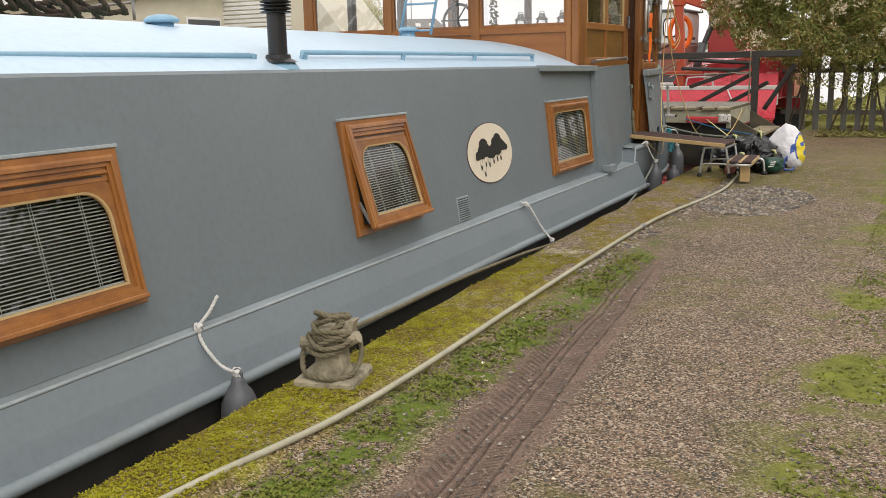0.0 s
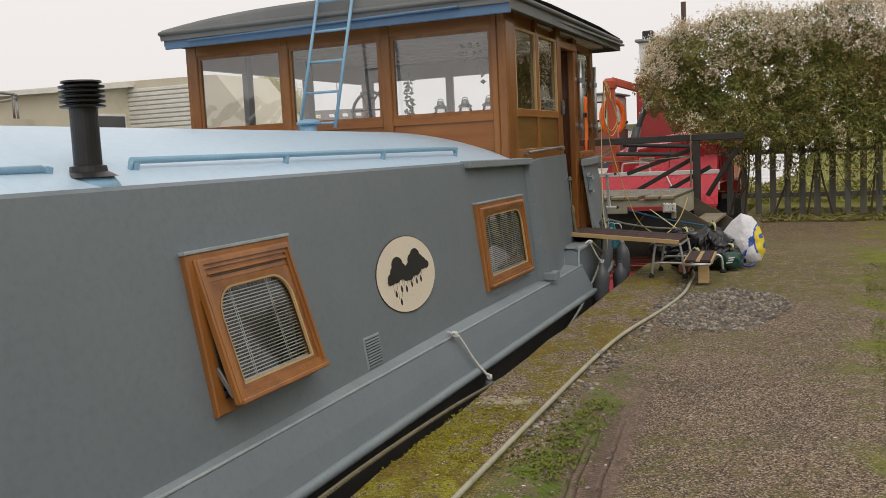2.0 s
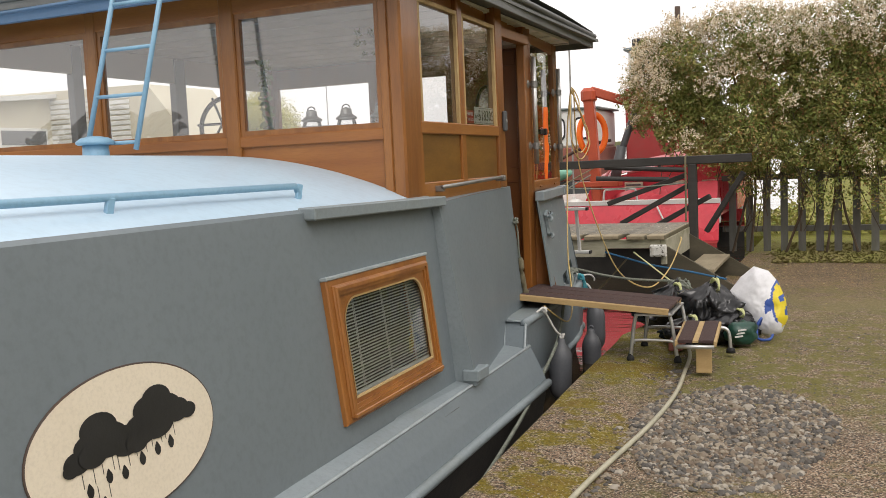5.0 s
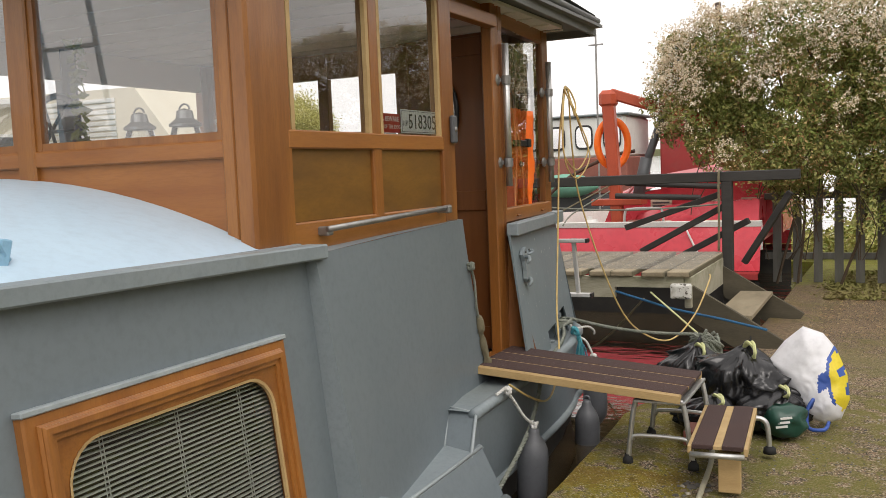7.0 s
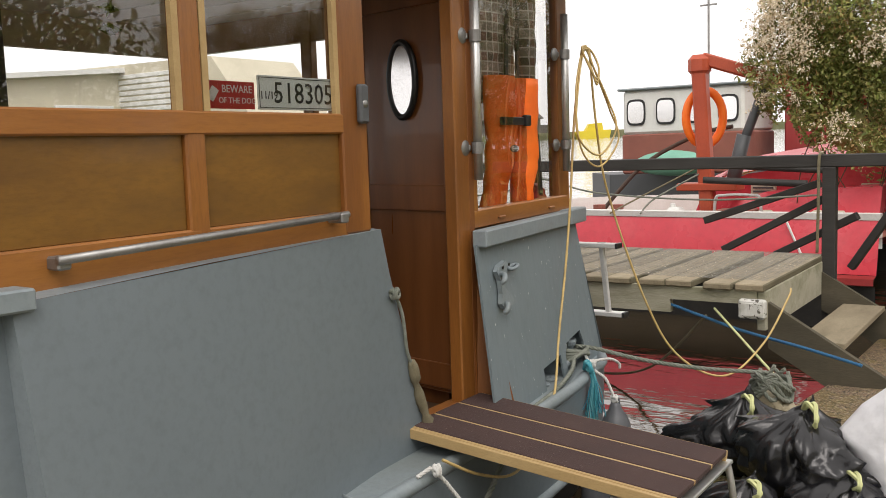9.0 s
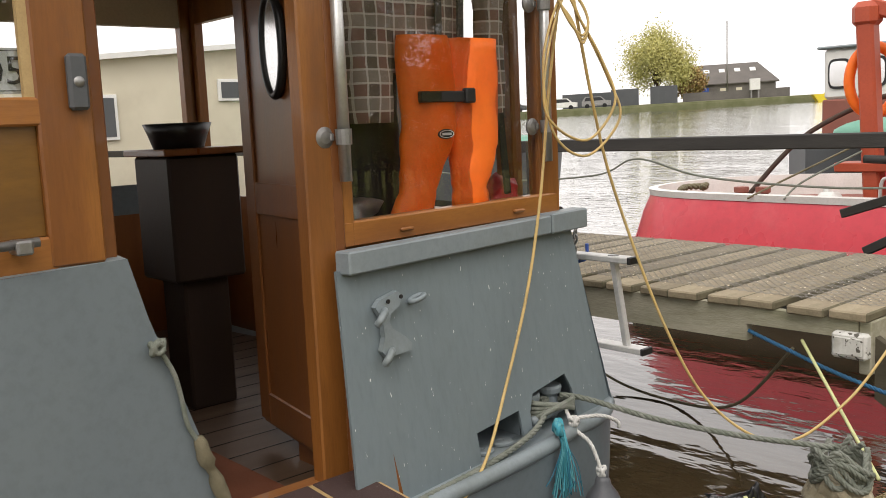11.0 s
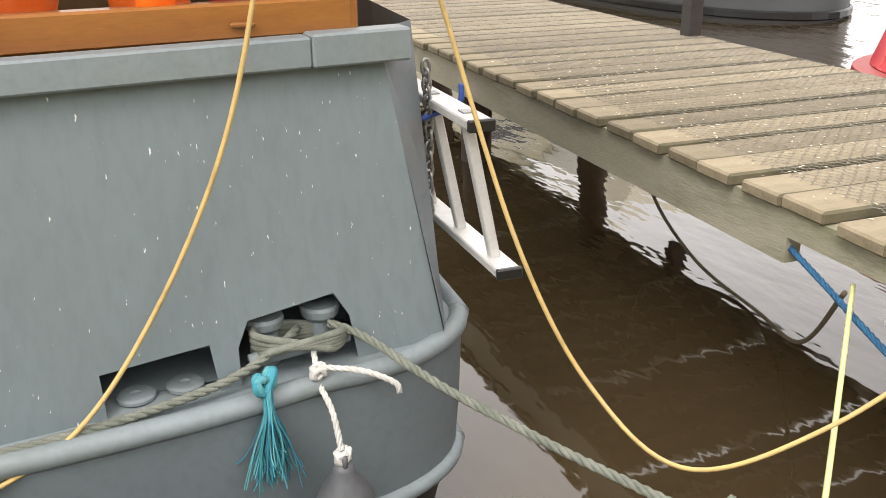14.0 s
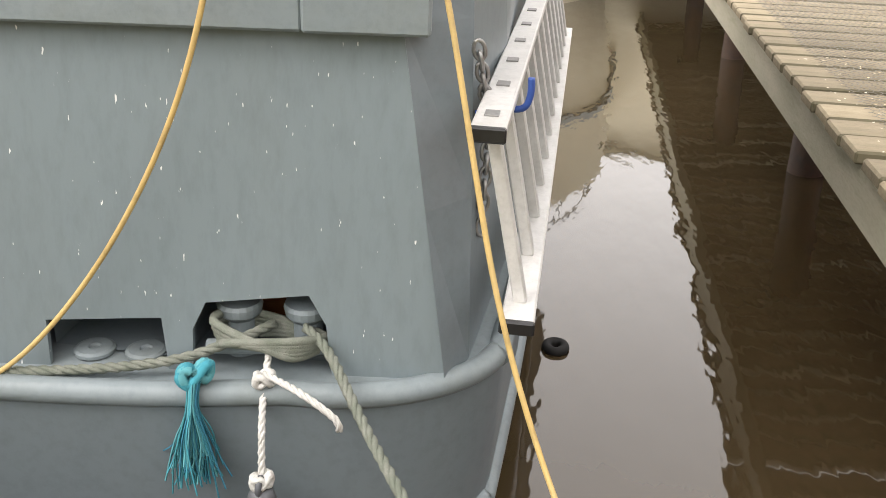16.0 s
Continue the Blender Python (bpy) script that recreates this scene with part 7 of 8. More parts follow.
tube(bm, [(sxx + 0.061, 11.69 + 0.034 * math.cos(a), 1.55 + 0.013 * math.sin(a)) for a in [2 * math.pi * i / 20 for i in range(20)]], 0.0015, 4, closed=True)
beam(bm, (sxx + 0.06, 11.668, 1.55), (sxx + 0.06, 11.712, 1.55), 0.003, 0.009, 0)
part("badge_line", bm, WHITE, bib)
for y in (11.72, 11.83):
    bm = bm_new()
    beam(bm, (sxx, y, 1.88), (sxx, y + 0.02, 2.3), 0.012, 0.03, 0.002)
    part("brace", bm, BLACK, bib)
bm = bm_new()
beam(bm, (sxx, 12.03, 1.62), (sxx, 12.06, 1.3), 0.01, 0.035, 0.002)
part("hanging_strap", bm, BLACK, bib)


def plaid():
    m = bpy.data.materials.new("checked_flannel")
    m.use_nodes = True
    N, L = m.node_tree.nodes, m.node_tree.links
    b = N["Principled BSDF"]
    b.inputs["Roughness"].default_value = 0.95
    tc = N.new("ShaderNodeTexCoord")
    cur = None
    base = (0.16, 0.13, 0.11, 1)
    for d, sc, col, f in (("Y", 3.3, (0.36, 0.2, 0.17, 1), 0.55), ("Z", 3.3, (0.4, 0.37, 0.32, 1), 0.5), ("Y", 6.6, (0.85, 0.83, 0.78, 1), 0.94), ("Z", 6.6, (0.85, 0.83, 0.78, 1), 0.94)):
        w = N.new("ShaderNodeTexWave")
        w.bands_direction = d
        w.inputs["Scale"].default_value, w.inputs["Distortion"].default_value = sc, 0.6
        L.new(tc.outputs["Object"], w.inputs["Vector"])
        gt = N.new("ShaderNodeMath")
        gt.operation = "GREATER_THAN"
        gt.inputs[1].default_value = f
        L.new(w.outputs["Fac"], gt.inputs[0])
        mm = N.new("ShaderNodeMath")
        mm.operation = "MULTIPLY"
        mm.inputs[1].default_value = 0.7
        L.new(gt.outputs[0], mm.inputs[0])
        x = N.new("ShaderNodeMix")
        x.data_type = "RGBA"
        L.new(mm.outputs[0], x.inputs[0])
        if cur is None:
            x.inputs[6].default_value = base
        else:
            L.new(cur, x.inputs[6])
        x.inputs[7].default_value = col
        cur = x.outputs[2]
    L.new(cur, b.inputs["Base Color"])
    return m


CHECK = plaid()
sh = thing("checked_shirt", "brown and white checked flannel shirt hung behind trousers", "shirt")
sxx = -3.475
bm = bm_new()
sleeve(bm, along((11.7, 2.3), (11.68, 1.78), 8), [0.22, 0.24, 0.24, 0.24, 0.235, 0.23, 0.23, 0.225, 0.22], 0.05, 22, 3)
part("body", bm, CHECK, sh, smooth=True)
bm = bm_new()
sleeve(bm, along((11.46, 2.3), (11.44, 1.6), 10), [0.1, 0.11, 0.115, 0.12, 0.115, 0.115, 0.11, 0.11, 0.1, 0.1, 0.105], 0.06, 18, 6)
part("sleeve", bm, CHECK, sh, smooth=True)
bm = bm_new()
sleeve(bm, along((12.05, 2.3), (12.06, 1.6), 10), [0.08, 0.08, 0.08, 0.075, 0.07, 0.07, 0.068, 0.065, 0.065, 0.06, 0.06], 0.05, 16, 8)
part("sleeve", bm, CHECK, sh, smooth=True)
jk = thing("dark_jacket", "dark grey-green waterproof hung behind the trousers", "jacket")
sxx = -3.56
bm = bm_new()
sleeve(bm, along((11.5, 1.95), (11.5, 1.2), 12), [0.13, 0.14, 0.14, 0.145, 0.14, 0.13, 0.135, 0.14, 0.14, 0.135, 0.14, 0.15, 0.15], 0.06, 20, 14)
part("cloth", bm, RUBBER, jk, smooth=True)
for k, (x, y, z, r, mt, nm, lab) in enumerate(((-3.6, 11.4, 1.22, (0.12, 0.14, 0.1), STEEL, "folded_cover", "crumpled silver-grey cover on the locker"), (-3.45, 12.08, 1.24, (0.05, 0.09, 0.09), SIGNRED, "red_packet", "red and white packet on the locker"))):
    ob = thing(nm, lab, "cover" if k == 0 else "packet")
    bm = bm_new()
    for v in blob(bm, (x, y, z + 0.03), r, 3, 0.5, 12 + k):
        v.co += Vector((noise.noise(v.co * 20), noise.noise(v.co * 20 + Vector((4, 0, 0))), 0)) * 0.03
    part("cloth" if k == 0 else "wrapper", bm, mt, ob, smooth=True)

# ---- neighbouring boats ----
def hull_strip(bm, line, levels):
    """Skin from a plan line; levels are (inset, z)."""
    n = len(line)
    rows = []
    for ins, z in levels:
        r = []
        for i, (x, y) in enumerate(line):
            a, b = Vector(line[max(i - 1, 0)]), Vector(line[min(i + 1, n - 1)])
            t = (b - a).normalized()
            r.append((x + t.y * ins, y - t.x * ins, z))
        rows.append(r)
    loft(bm, rows)
    return rows


red = thing("red_tug", "red steel workboat with white bulwark cap and rust deck", "boat")
RL = [(-2.5, 16.78), (-3.2, 16.8), (-4.6, 16.85), (-5.9, 16.93), (-6.55, 17.18), (-6.88, 17.7), (-6.95, 18.4), (-6.75, 19.2), (-6.0, 19.9), (-4.5, 20.3), (-2.5, 20.4)]
RL = [(p.x, p.y) for p in spline([(x, y, 0) for x, y in RL], 4)]
bm = bm_new()
hull_strip(bm, RL, [(0.18, 0.78), (0.1, 0.6), (0.0, 0.28)])
part("bulwark", bm, RED, red, smooth=True)
bm = bm_new()
hull_strip(bm, RL, [(0.0, 0.275), (-0.12, 0.26), (-0.13, 0.2), (-0.04, 0.18)])
part("rubbing_strake", bm, REDDEEP, red, smooth=False)
bm = bm_new()
hull_strip(bm, RL, [(-0.04, 0.18), (0.1, -0.8)])
part("hull_side", bm, BLACKHULL, red, "black tarred lower hull")
bm = bm_new()
hull_strip(bm, RL, [(0.165, 0.77), (0.155, 0.83), (0.25, 0.835), (0.255, 0.77), (0.26, 0.5)])
part("bulwark_cap", bm, WHITE, red, "white painted cap")
bm = bm_new()
rows = hull_strip(bm_new(), RL, [(0.22, 0.6)])
bm.faces.new([bm.verts.new(p) for p in rows[0]])
part("deck", bm, RUSTDECK, red, "rust-red worn deck")
bm = bm_new()
prism(bm, [(-2.6, 17.45, 0.6), (-4.2, 17.55, 0.6), (-4.1, 17.75, 0.88), (-3.8, 17.9, 0.98), (-2.6, 17.7, 1.05)], (0, 1.8, 0))
part("foredeck_house", bm, RED, red)
bm = bm_new()
prism(bm, [(-4.75, 18.3, 0.6), (-2.4, 18.3, 0.6), (-2.4, 18.3, 1.3), (-3.2, 18.3, 1.3), (-4.1, 18.3, 1.16), (-4.6, 18.3, 0.95)], (0, 1.4, 0))
part("engine_house", bm, RED, red, "red raised engine casing")
bm = bm_new()
loft(bm, [[(-4.7, 18.22, 0.97), (-4.1, 18.22, 1.19), (-3.2, 18.22, 1.34), (-2.35, 18.22, 1.35)], [(-4.7, 18.9, 1.1), (-4.1, 18.9, 1.36), (-3.2, 18.9, 1.5), (-2.35, 18.9, 1.52)], [(-4.7, 19.75, 1.05), (-4.1, 19.75, 1.25), (-3.2, 19.75, 1.38), (-2.35, 19.75, 1.4)]])
part("casing_roof", bm, RED, red)
for x in (-4.35, -3.55, -2.75):
    bm = bm_new()
    beam(bm, (x, 18.24, 1.13 + 0.1 * (x + 4.35)), (x + 0.02, 18.9, 1.33 + 0.1 * (x + 4.35)), 0.03, 0.03, 0.004)
    part("roof_batten", bm, REDDEEP, red)
for x, w in ((-4.05, 0.28), (-3.45, 0.3), (-2.9, 0.3)):
    bm = bm_new()
    box(bm, x, x + w, 18.27, 18.31, 0.8, 1.05, 0.01)
    pn = part("casing_window", bm, CREAM, red, "cream framed casing window")
    bm = bm_new()
    for k in range(5):
        box(bm, x + 0.03, x + w - 0.03, 18.255, 18.272, 0.83 + 0.042 * k, 0.85 + 0.042 * k)
    part("louvre", bm, DARKGREY, pn)
for y, zt in ((17.3, 0.98),):
    bm = bm_new()
    tube(bm, spline([(-4.15, y, 0.6), (-4.14, y, zt - 0.05), (-4.05, y, zt), (-3.75, y, zt), (-3.68, y, zt - 0.05), (-3.66, y, 0.6)], 5), 0.016, 8)
    part("deck_hoop", bm, ALUPALE, red, "pale tubular deck hoop", smooth=True)
bm = bm_new()
box(bm, -4.1, -3.72, 17.2, 17.4, 0.6, 0.84, 0.01)
part("deck_box", bm, RUSTDECK, red, "worn red-brown deck box")
for x in (-3.35,):
    bm = bm_new()
    beam(bm, (x, 16.93, 0.8), (x + 0.28, 16.8, 0.24), 0.02, 0.02, 0.004)
    part("bulwark_stripe", bm, WHITE, red, "white painted seam")
for x in (-3.9, -3.2):
    bm = bm_new()
    box(bm, x, x + 0.3, 17.38, 17.48, 0.66, 0.82, 0.01)
    part("hatch_cover", bm, CREAM, red)
for x, y in ((-5.55, 17.5), (-5.35, 17.55)):
    bm = bm_new()
    lathe(bm, [(0.05, 0), (0.05, 0.2), (0.07, 0.21), (0.07, 0.26), (0, 0.265)], (x, y, 0.6), 14)
    part("bitt", bm, RUSTDECK, red)
bm = bm_new()
laid(bm, [(-6.1, 17.3, 0.83), (-6.2, 17.55, 0.84), (-6.15, 17.8, 0.83), (-5.95, 17.45, 0.85), (-6.0, 17.6, 0.86)], 0.035)
tagged(part("bow_rope", bm, BRROPE, smooth=True), "tan rope flaked on a red bow", "rope")
rope_thing("slack_line", "thin slack grey line slung below the hand rail", [(-7.5, 15.38, 1.12), (-6.6, 15.36, 1.06), (-5.6, 15.36, 1.12), (-5.2, 15.37, 1.25), (-4.6, 15.36, 1.12), (-3.6, 15.36, 1.06), (-2.7, 15.36, 1.1)], 0.008, GROPE, False)
rail = thing("bow_rail", "rusted bent steel rail on the red bow", "rail")
bm = bm_new()
tube(bm, spline([(-5.7, 17.9, 0.75), (-5.2, 18.0, 1.3), (-4.6, 18.1, 1.62), (-4.2, 18.1, 1.7)], 6), 0.025, 8)
part("tube", bm, IRON, rail, smooth=True)

crane = thing("deck_crane", "orange-red hydraulic deck crane folded over", "crane")
cx, cy = -4.35, 17.5
bm = bm_new()
beam(bm, (cx + 0.08, cy, 0.6), (cx - 0.02, cy, 2.3), 0.15, 0.15, 0.02)
part("mast", bm, CRANE, crane)
bm = bm_new()
box(bm, cx - 0.13, cx + 0.09, cy - 0.1, cy + 0.1, 2.24, 2.46, 0.05)
part("head", bm, CRANE, crane)
bm = bm_new()
beam(bm, (cx, cy, 2.42), (cx + 1.2, cy + 0.4, 1.98), 0.11, 0.13, 0.015)
beam(bm, (cx + 1.2, cy + 0.4, 1.98), (cx + 1.7, cy + 0.6, 1.8), 0.09, 0.1, 0.01)
part("jib", bm, CRANE, crane)
bm = bm_new()
tube(bm, [(cx + 0.35, cy + 0.1, 1.35), (cx + 0.62, cy + 0.2, 2.14)], 0.05, 10)
tube(bm, [(cx + 0.3, cy + 0.1, 1.1), (cx + 0.42, cy + 0.1, 1.6)], 0.075, 10)
part("ram", bm, DARKGREY, crane, "dark grey hydraulic ram", smooth=True)
bm = bm_new()
box(bm, cx - 0.25, cx + 0.4, cy - 0.1, cy + 0.2, 1.02, 1.1, 0.01)
part("bracket", bm, CRANE, crane)
lbuoy = thing("lifebuoy", "orange lifebuoy hung on the crane mast", "lifebuoy")
bm = bm_new()
tube(bm, [(cx - 0.02 + 0.17 * math.cos(a), cy + 0.15 + 0.1 * math.cos(a), 1.8 + 0.29 * math.sin(a)) for a in [2 * math.pi * i / 32 for i in range(32)]], 0.046, 12, closed=True)
part("ring", bm, ORANGE, lbuoy, smooth=True)
for k, (p, q) in enumerate((((-4.1, 17.2, 1.3), (-3.0, 17.4, 1.22)), ((-4.2, 17.1, 1.15), (-3.2, 17.2, 1.1)))):
    rope_thing("spar", "black stained spar lashed beside the crane", [p, q], 0.035, DARKRAIL, False, "spar")
jug = thing("plastic_can", "white plastic jerrycan standing on red deck", "jerrycan")
bm = bm_new()
box(bm, -4.62, -4.45, 17.12, 17.28, 0.6, 0.86, 0.03)
lathe(bm, [(0.03, 0.86), (0.03, 0.9), (0, 0.9)], (-4.56, 17.2, 0), 12)
part("body", bm, WHITE, jug)
for i in range(2):
    rope_thing("stay_wire", "thin slack line at the red foredeck", [(cx + 0.05 * i, cy - 0.1, 1.2 + 0.1 * i), (cx - 0.4 - 0.2 * i, cy - 0.35, 0.95), (cx - 0.5 - 0.35 * i, cy - 0.5, 0.8)], 0.009, BRROPE if i % 2 else GROPE, False)


def cabin_boat(name, label, x0, x1, y0, y1, zdeck, zcab, ztop, hullmat, n):
    b = thing(name, label, "boat")
    bm = bm_new()
    prism(bm, [(x0 - 1.2, (y0 + y1) / 2, -0.9), (x0 - 0.2, y0 - 0.2, -0.9), (x1 + 1.5, y0 - 0.2, -0.9), (x1 + 1.5, y1 + 0.2, -0.9), (x0 - 0.2, y1 + 0.2, -0.9)], (0, 0, 0.9 + zdeck))
    part("hull", bm, DARKGREY, b)
    bm = bm_new()
    box(bm, x0, x1, y0, y1, zdeck, zcab, 0.03)
    part("cabin_base", bm, hullmat, b)
    bm = bm_new()
    box(bm, x0 + 0.02, x1 - 0.02, y0 + 0.02, y1 - 0.02, zcab, ztop, 0.05)
    part("cabin_top", bm, WHITE, b, "white painted upper cabin")
    bm = bm_new()
    box(bm, x0 - 0.08, x1 + 0.08, y0 - 0.06, y1 + 0.06, ztop, ztop + 0.05, 0.02)
    part("cabin_roof", bm, GREY2, b)
    w = (x1 - x0) / n
    for i in range(n):
        xa = x0 + w * i + w * 0.2
        bm = bm_new()
        prism(bm, [(xa + w * 0.3 + w * 0.32 * math.copysign(abs(math.cos(t)) ** 0.5, math.cos(t)), y0 + 0.012, (zcab + ztop) / 2 + (ztop - zcab) * 0.3 * math.copysign(abs(math.sin(t)) ** 0.5, math.sin(t))) for t in [2 * math.pi * k / 20 for k in range(20)]], (0, -0.02, 0))
        wf = part("window", bm, BLACK, b, "dark rounded cabin window")
        bm = bm_new()
        prism(bm, [(xa + w * 0.3 + w * 0.27 * math.copysign(abs(math.cos(t)) ** 0.5, math.cos(t)), y0 - 0.01, (zcab + ztop) / 2 + (ztop - zcab) * 0.25 * math.copysign(abs(math.sin(t)) ** 0.5, math.sin(t))) for t in [2 * math.pi * k / 20 for k in range(20)]], (0, -0.006, 0))
        part("pane", bm, MIRROR, wf)
    return b


cabin_boat("moored_boat", "moored boat with white cabin over faded red base", -8.9, -6.35, 26, 28.2, 0.9, 1.72, 2.62, RUSTDECK, 4)
gb2 = thing("green_dinghy", "upturned mint green dinghy on the boat deck", "dinghy")
bm = bm_new()
blob(bm, (-7.6, 25.4, 1.12), (0.8, 0.3, 0.25), 3, 0.08, 2)
part("hull", bm, GREEN, gb2, smooth=True)

tw = thing("tug_wheelhouse", "tall red and white tug wheelhouse behind the hedge", "boat")
bm = bm_new()
box(bm, -5.85, -4.3, 27, 29, -0.9, 3.1, 0.03)
part("lower_house", bm, REDDEEP, tw)
bm = bm_new()
box(bm, -5.75, -4.4, 27.05, 28.9, 3.1, 4.0, 0.03)
part("upper_house", bm, WHITE, tw)
bm = bm_new()
box(bm, -5.85, -4.3, 26.95, 29, 4.0, 4.08, 0.02)
part("roof", bm, GREY2, tw)
bm = bm_new()
for x in (-5.55, -5.05):
    box(bm, x, x + 0.32, 27.03, 27.055, 3.3, 3.85, 0.005)
part("window", bm, DARKGREY, tw)
bm = bm_new()
box(bm, -5.75, -5.45, 27.5, 27.8, 4.08, 4.35, 0.03)
part("vent_box", bm, BLACK, tw)
bm = bm_new()
tube(bm, [(-4.6, 27.4, 4.08), (-4.6, 27.4, 5.0)], 0.07, 10)
part("exhaust", bm, IRON, tw, smooth=True)
bm = bm_new()
tube(bm, [(-6.4, 24, 0.6), (-6.4, 24, 4.2)], 0.02, 6)
beam(bm, (-6.55, 24, 3.9), (-6.25, 24, 3.9), 0.02, 0.03)
tagged(part("aerial_mast", bm, STEEL), "thin steel aerial mast on a boat", "mast")

gbt = thing("grey_barge", "dark grey barge with mint green foredeck and cream house", "boat")
GL = [(-22, 19.2), (-16, 19.2), (-13.8, 19.3), (-12.5, 19.55), (-11.5, 20.0), (-11.05, 20.8), (-11.5, 21.6), (-12.5, 22.1), (-14, 22.3), (-22, 22.3)]
GL = [(p.x, p.y) for p in spline([(x, y, 0) for x, y in GL], 4)]
bm = bm_new()
hull_strip(bm, GL, [(-0.1, -0.9), (0.0, -0.1), (0.05, 0.5), (0.12, 1.15)])
part("hull", bm, DARKGREY, gbt, smooth=True)
bm = bm_new()
hull_strip(bm, GL, [(0.02, -0.12), (0.06, -0.1), (0.06, -0.02), (0.02, 0.0)])
part("rubbing_band", bm, BLACK, gbt)
bm = bm_new()
rows = hull_strip(bm_new(), GL, [(0.1, 1.15)])[0]
bm.faces.new([bm.verts.new(p) for p in rows])
rows2 = [[Vector(p) for p in rows], [Vector((p[0] - 0.35, p[1] + (20.75 - p[1]) * 0.2, 1.32)) for p in rows]]
loft(bm, rows2)
bm.faces.new([bm.verts.new(p) for p in rows2[1]])
bmesh.ops.recalc_face_normals(bm, faces=bm.faces[:])
part("foredeck", bm, GREEN, gbt, "mint green deck")
bm = bm_new()
prism(bm, [(-22, 19.7, 1.2), (-12.9, 19.7, 1.2), (-13.3, 19.7, 2.2), (-14.3, 19.7, 3.4), (-22, 19.7, 3.5)], (0, 2.2, 0))
part("deck_house", bm, CREAM, gbt)
for i in range(16):
    bm = bm_new()
    box(bm, -17.4, -14.8, 19.67, 19.7, 1.5 + 0.11 * i, 1.58 + 0.11 * i, 0.008)
    part("shutter_slat", bm, WHITE, gbt)
bm = bm_new()
box(bm, -11.15, -11.0, 20.65, 20.95, 0.55, 0.75, 0.02)
part("bow_fitting", bm, STEEL, gbt)

cbt = thing("cream_cruiser", "cream cruiser with faded green line and rope heaps", "boat")
CL = [(-22, 9.9), (-16, 9.9), (-13.8, 10.2), (-12.6, 11.0), (-12.2, 11.7), (-12.6, 12.4), (-13.6, 13.0), (-16, 13.2), (-22, 13.2)]
CL = [(p.x, p.y) for p in spline([(x, y, 0) for x, y in CL], 4)]
bm = bm_new()
hull_strip(bm, CL, [(-0.3, -0.9), (-0.1, 0.2), (0.1, 1.1), (0.12, 2.15)])
part("hull", bm, CREAM, cbt, smooth=True)
bm = bm_new()
hull_strip(bm, CL, [(0.1, 1.0), (0.16, 1.02), (0.16, 1.12), (0.11, 1.14)])
part("rubbing_band", bm, GREY2, cbt)
bm = bm_new()
hull_strip(bm, CL, [(-0.25, -0.5), (-0.16, -0.1)])
part("weed_line", bm, MOSSTUFT, cbt)
bm = bm_new()
tube(bm, [(x, y, 2.55) for x, y in [(c[0] - 0.15, c[1]) for c in CL[6:-6]]], 0.025, 8)
for x, y in CL[6:-6:4]:
    tube(bm, [(x - 0.15, y, 2.1), (x - 0.15, y, 2.55)], 0.02, 6)
part("pulpit_rail", bm, STEEL, cbt, smooth=True)
rope_thing("bow_line", "pair of tan ropes down a cream bow", [(-12.35, 11.6, 1.9), (-11.9, 11.9, 1.3), (-11.2, 12.3, 0.9)], 0.05, BRROPE, False)

sb = thing("small_cruiser", "cream cabin cruiser bow with green stripe", "boat")
bm = bm_new()
loft(bm, [[(-8.6 + dx, 2.0, z), (-7.4 + dx, 4.5, z), (-7.25 + dx, 6.6, z), (-7.6 + dx, 7.9, z), (-8.6 + dx, 8.3, z)] for dx, z in ((0.0, -0.9), (0.2, 0.6), (0.3, 1.72))])
part("hull", bm, CREAM, sb, smooth=True)
bm = bm_new()
bm.faces.new([bm.verts.new(p) for p in [(-8.3, 2.0, 1.72), (-7.1, 4.5, 1.72), (-6.95, 6.6, 1.72), (-7.3, 7.9, 1.72), (-8.3, 8.3, 1.72)]])
part("deck", bm, GREEN, sb)
rng = random.Random(21)
bm = bm_new()
for i in range(16):
    c = Vector((-7.6 + rng.uniform(-.25, .25), 5.2 + 1.6 * rng.random(), 1.82 + rng.uniform(0, .22)))
    laid(bm, [c + Vector((0.1 * math.cos(t), 0.28 * math.cos(t + 1), 0.12 * math.sin(t) + 0.03 * math.sin(3 * t))) for t in [0.8 * k for k in range(9)]], 0.03)
tagged(part("tarred_rope", bm, IRON, smooth=True), "heap of dark tarred rope on a cabin roof", "rope")

# long cream houseboat shed behind
shed = thing("cream_building", "long low cream building with white-framed windows", "building")
bm = bm_new()
prism(bm, [(-17, 6, -0.5), (-17, 22, -0.5), (-17, 22, 3.5), (-17, 6, 2.05)], (-4, 0, 0))
part("wall", bm, CREAM, shed)
bm = bm_new()
prism(bm, [(-16.8, 5.8, 2.03), (-16.8, 22.2, 3.51), (-16.8, 22.2, 3.6), (-16.8, 5.8, 2.13)], (-4.4, 0, 0))
part("roof", bm, WHITE, shed)
for y, z, w, h in ((14.6, 1.5, 0.55, 0.75), (15.55, 1.55, 0.65, 0.8), (18.2, 2.2, 1.3, 0.42)):
    bm = bm_new()
    box(bm, -17.0, -16.94, y, y + w, z, z + h, 0.01)
    fr = part("window", bm, WHITE, shed, "white framed window")
    bm = bm_new()
    box(bm, -16.945, -16.93, y + 0.06, y + w - 0.06, z + 0.06, z + h - 0.06)
    part("pane", bm, DARKGREY, fr)

# ---- far bank ----
BO, E1, E2 = Vector((-80.9, 116.4, 0)), Vector((0.8, 0.6, 0)), Vector((-0.6, 0.8, 0))
ZB = WATER + 0.0232 * (116.4 - 13.7)


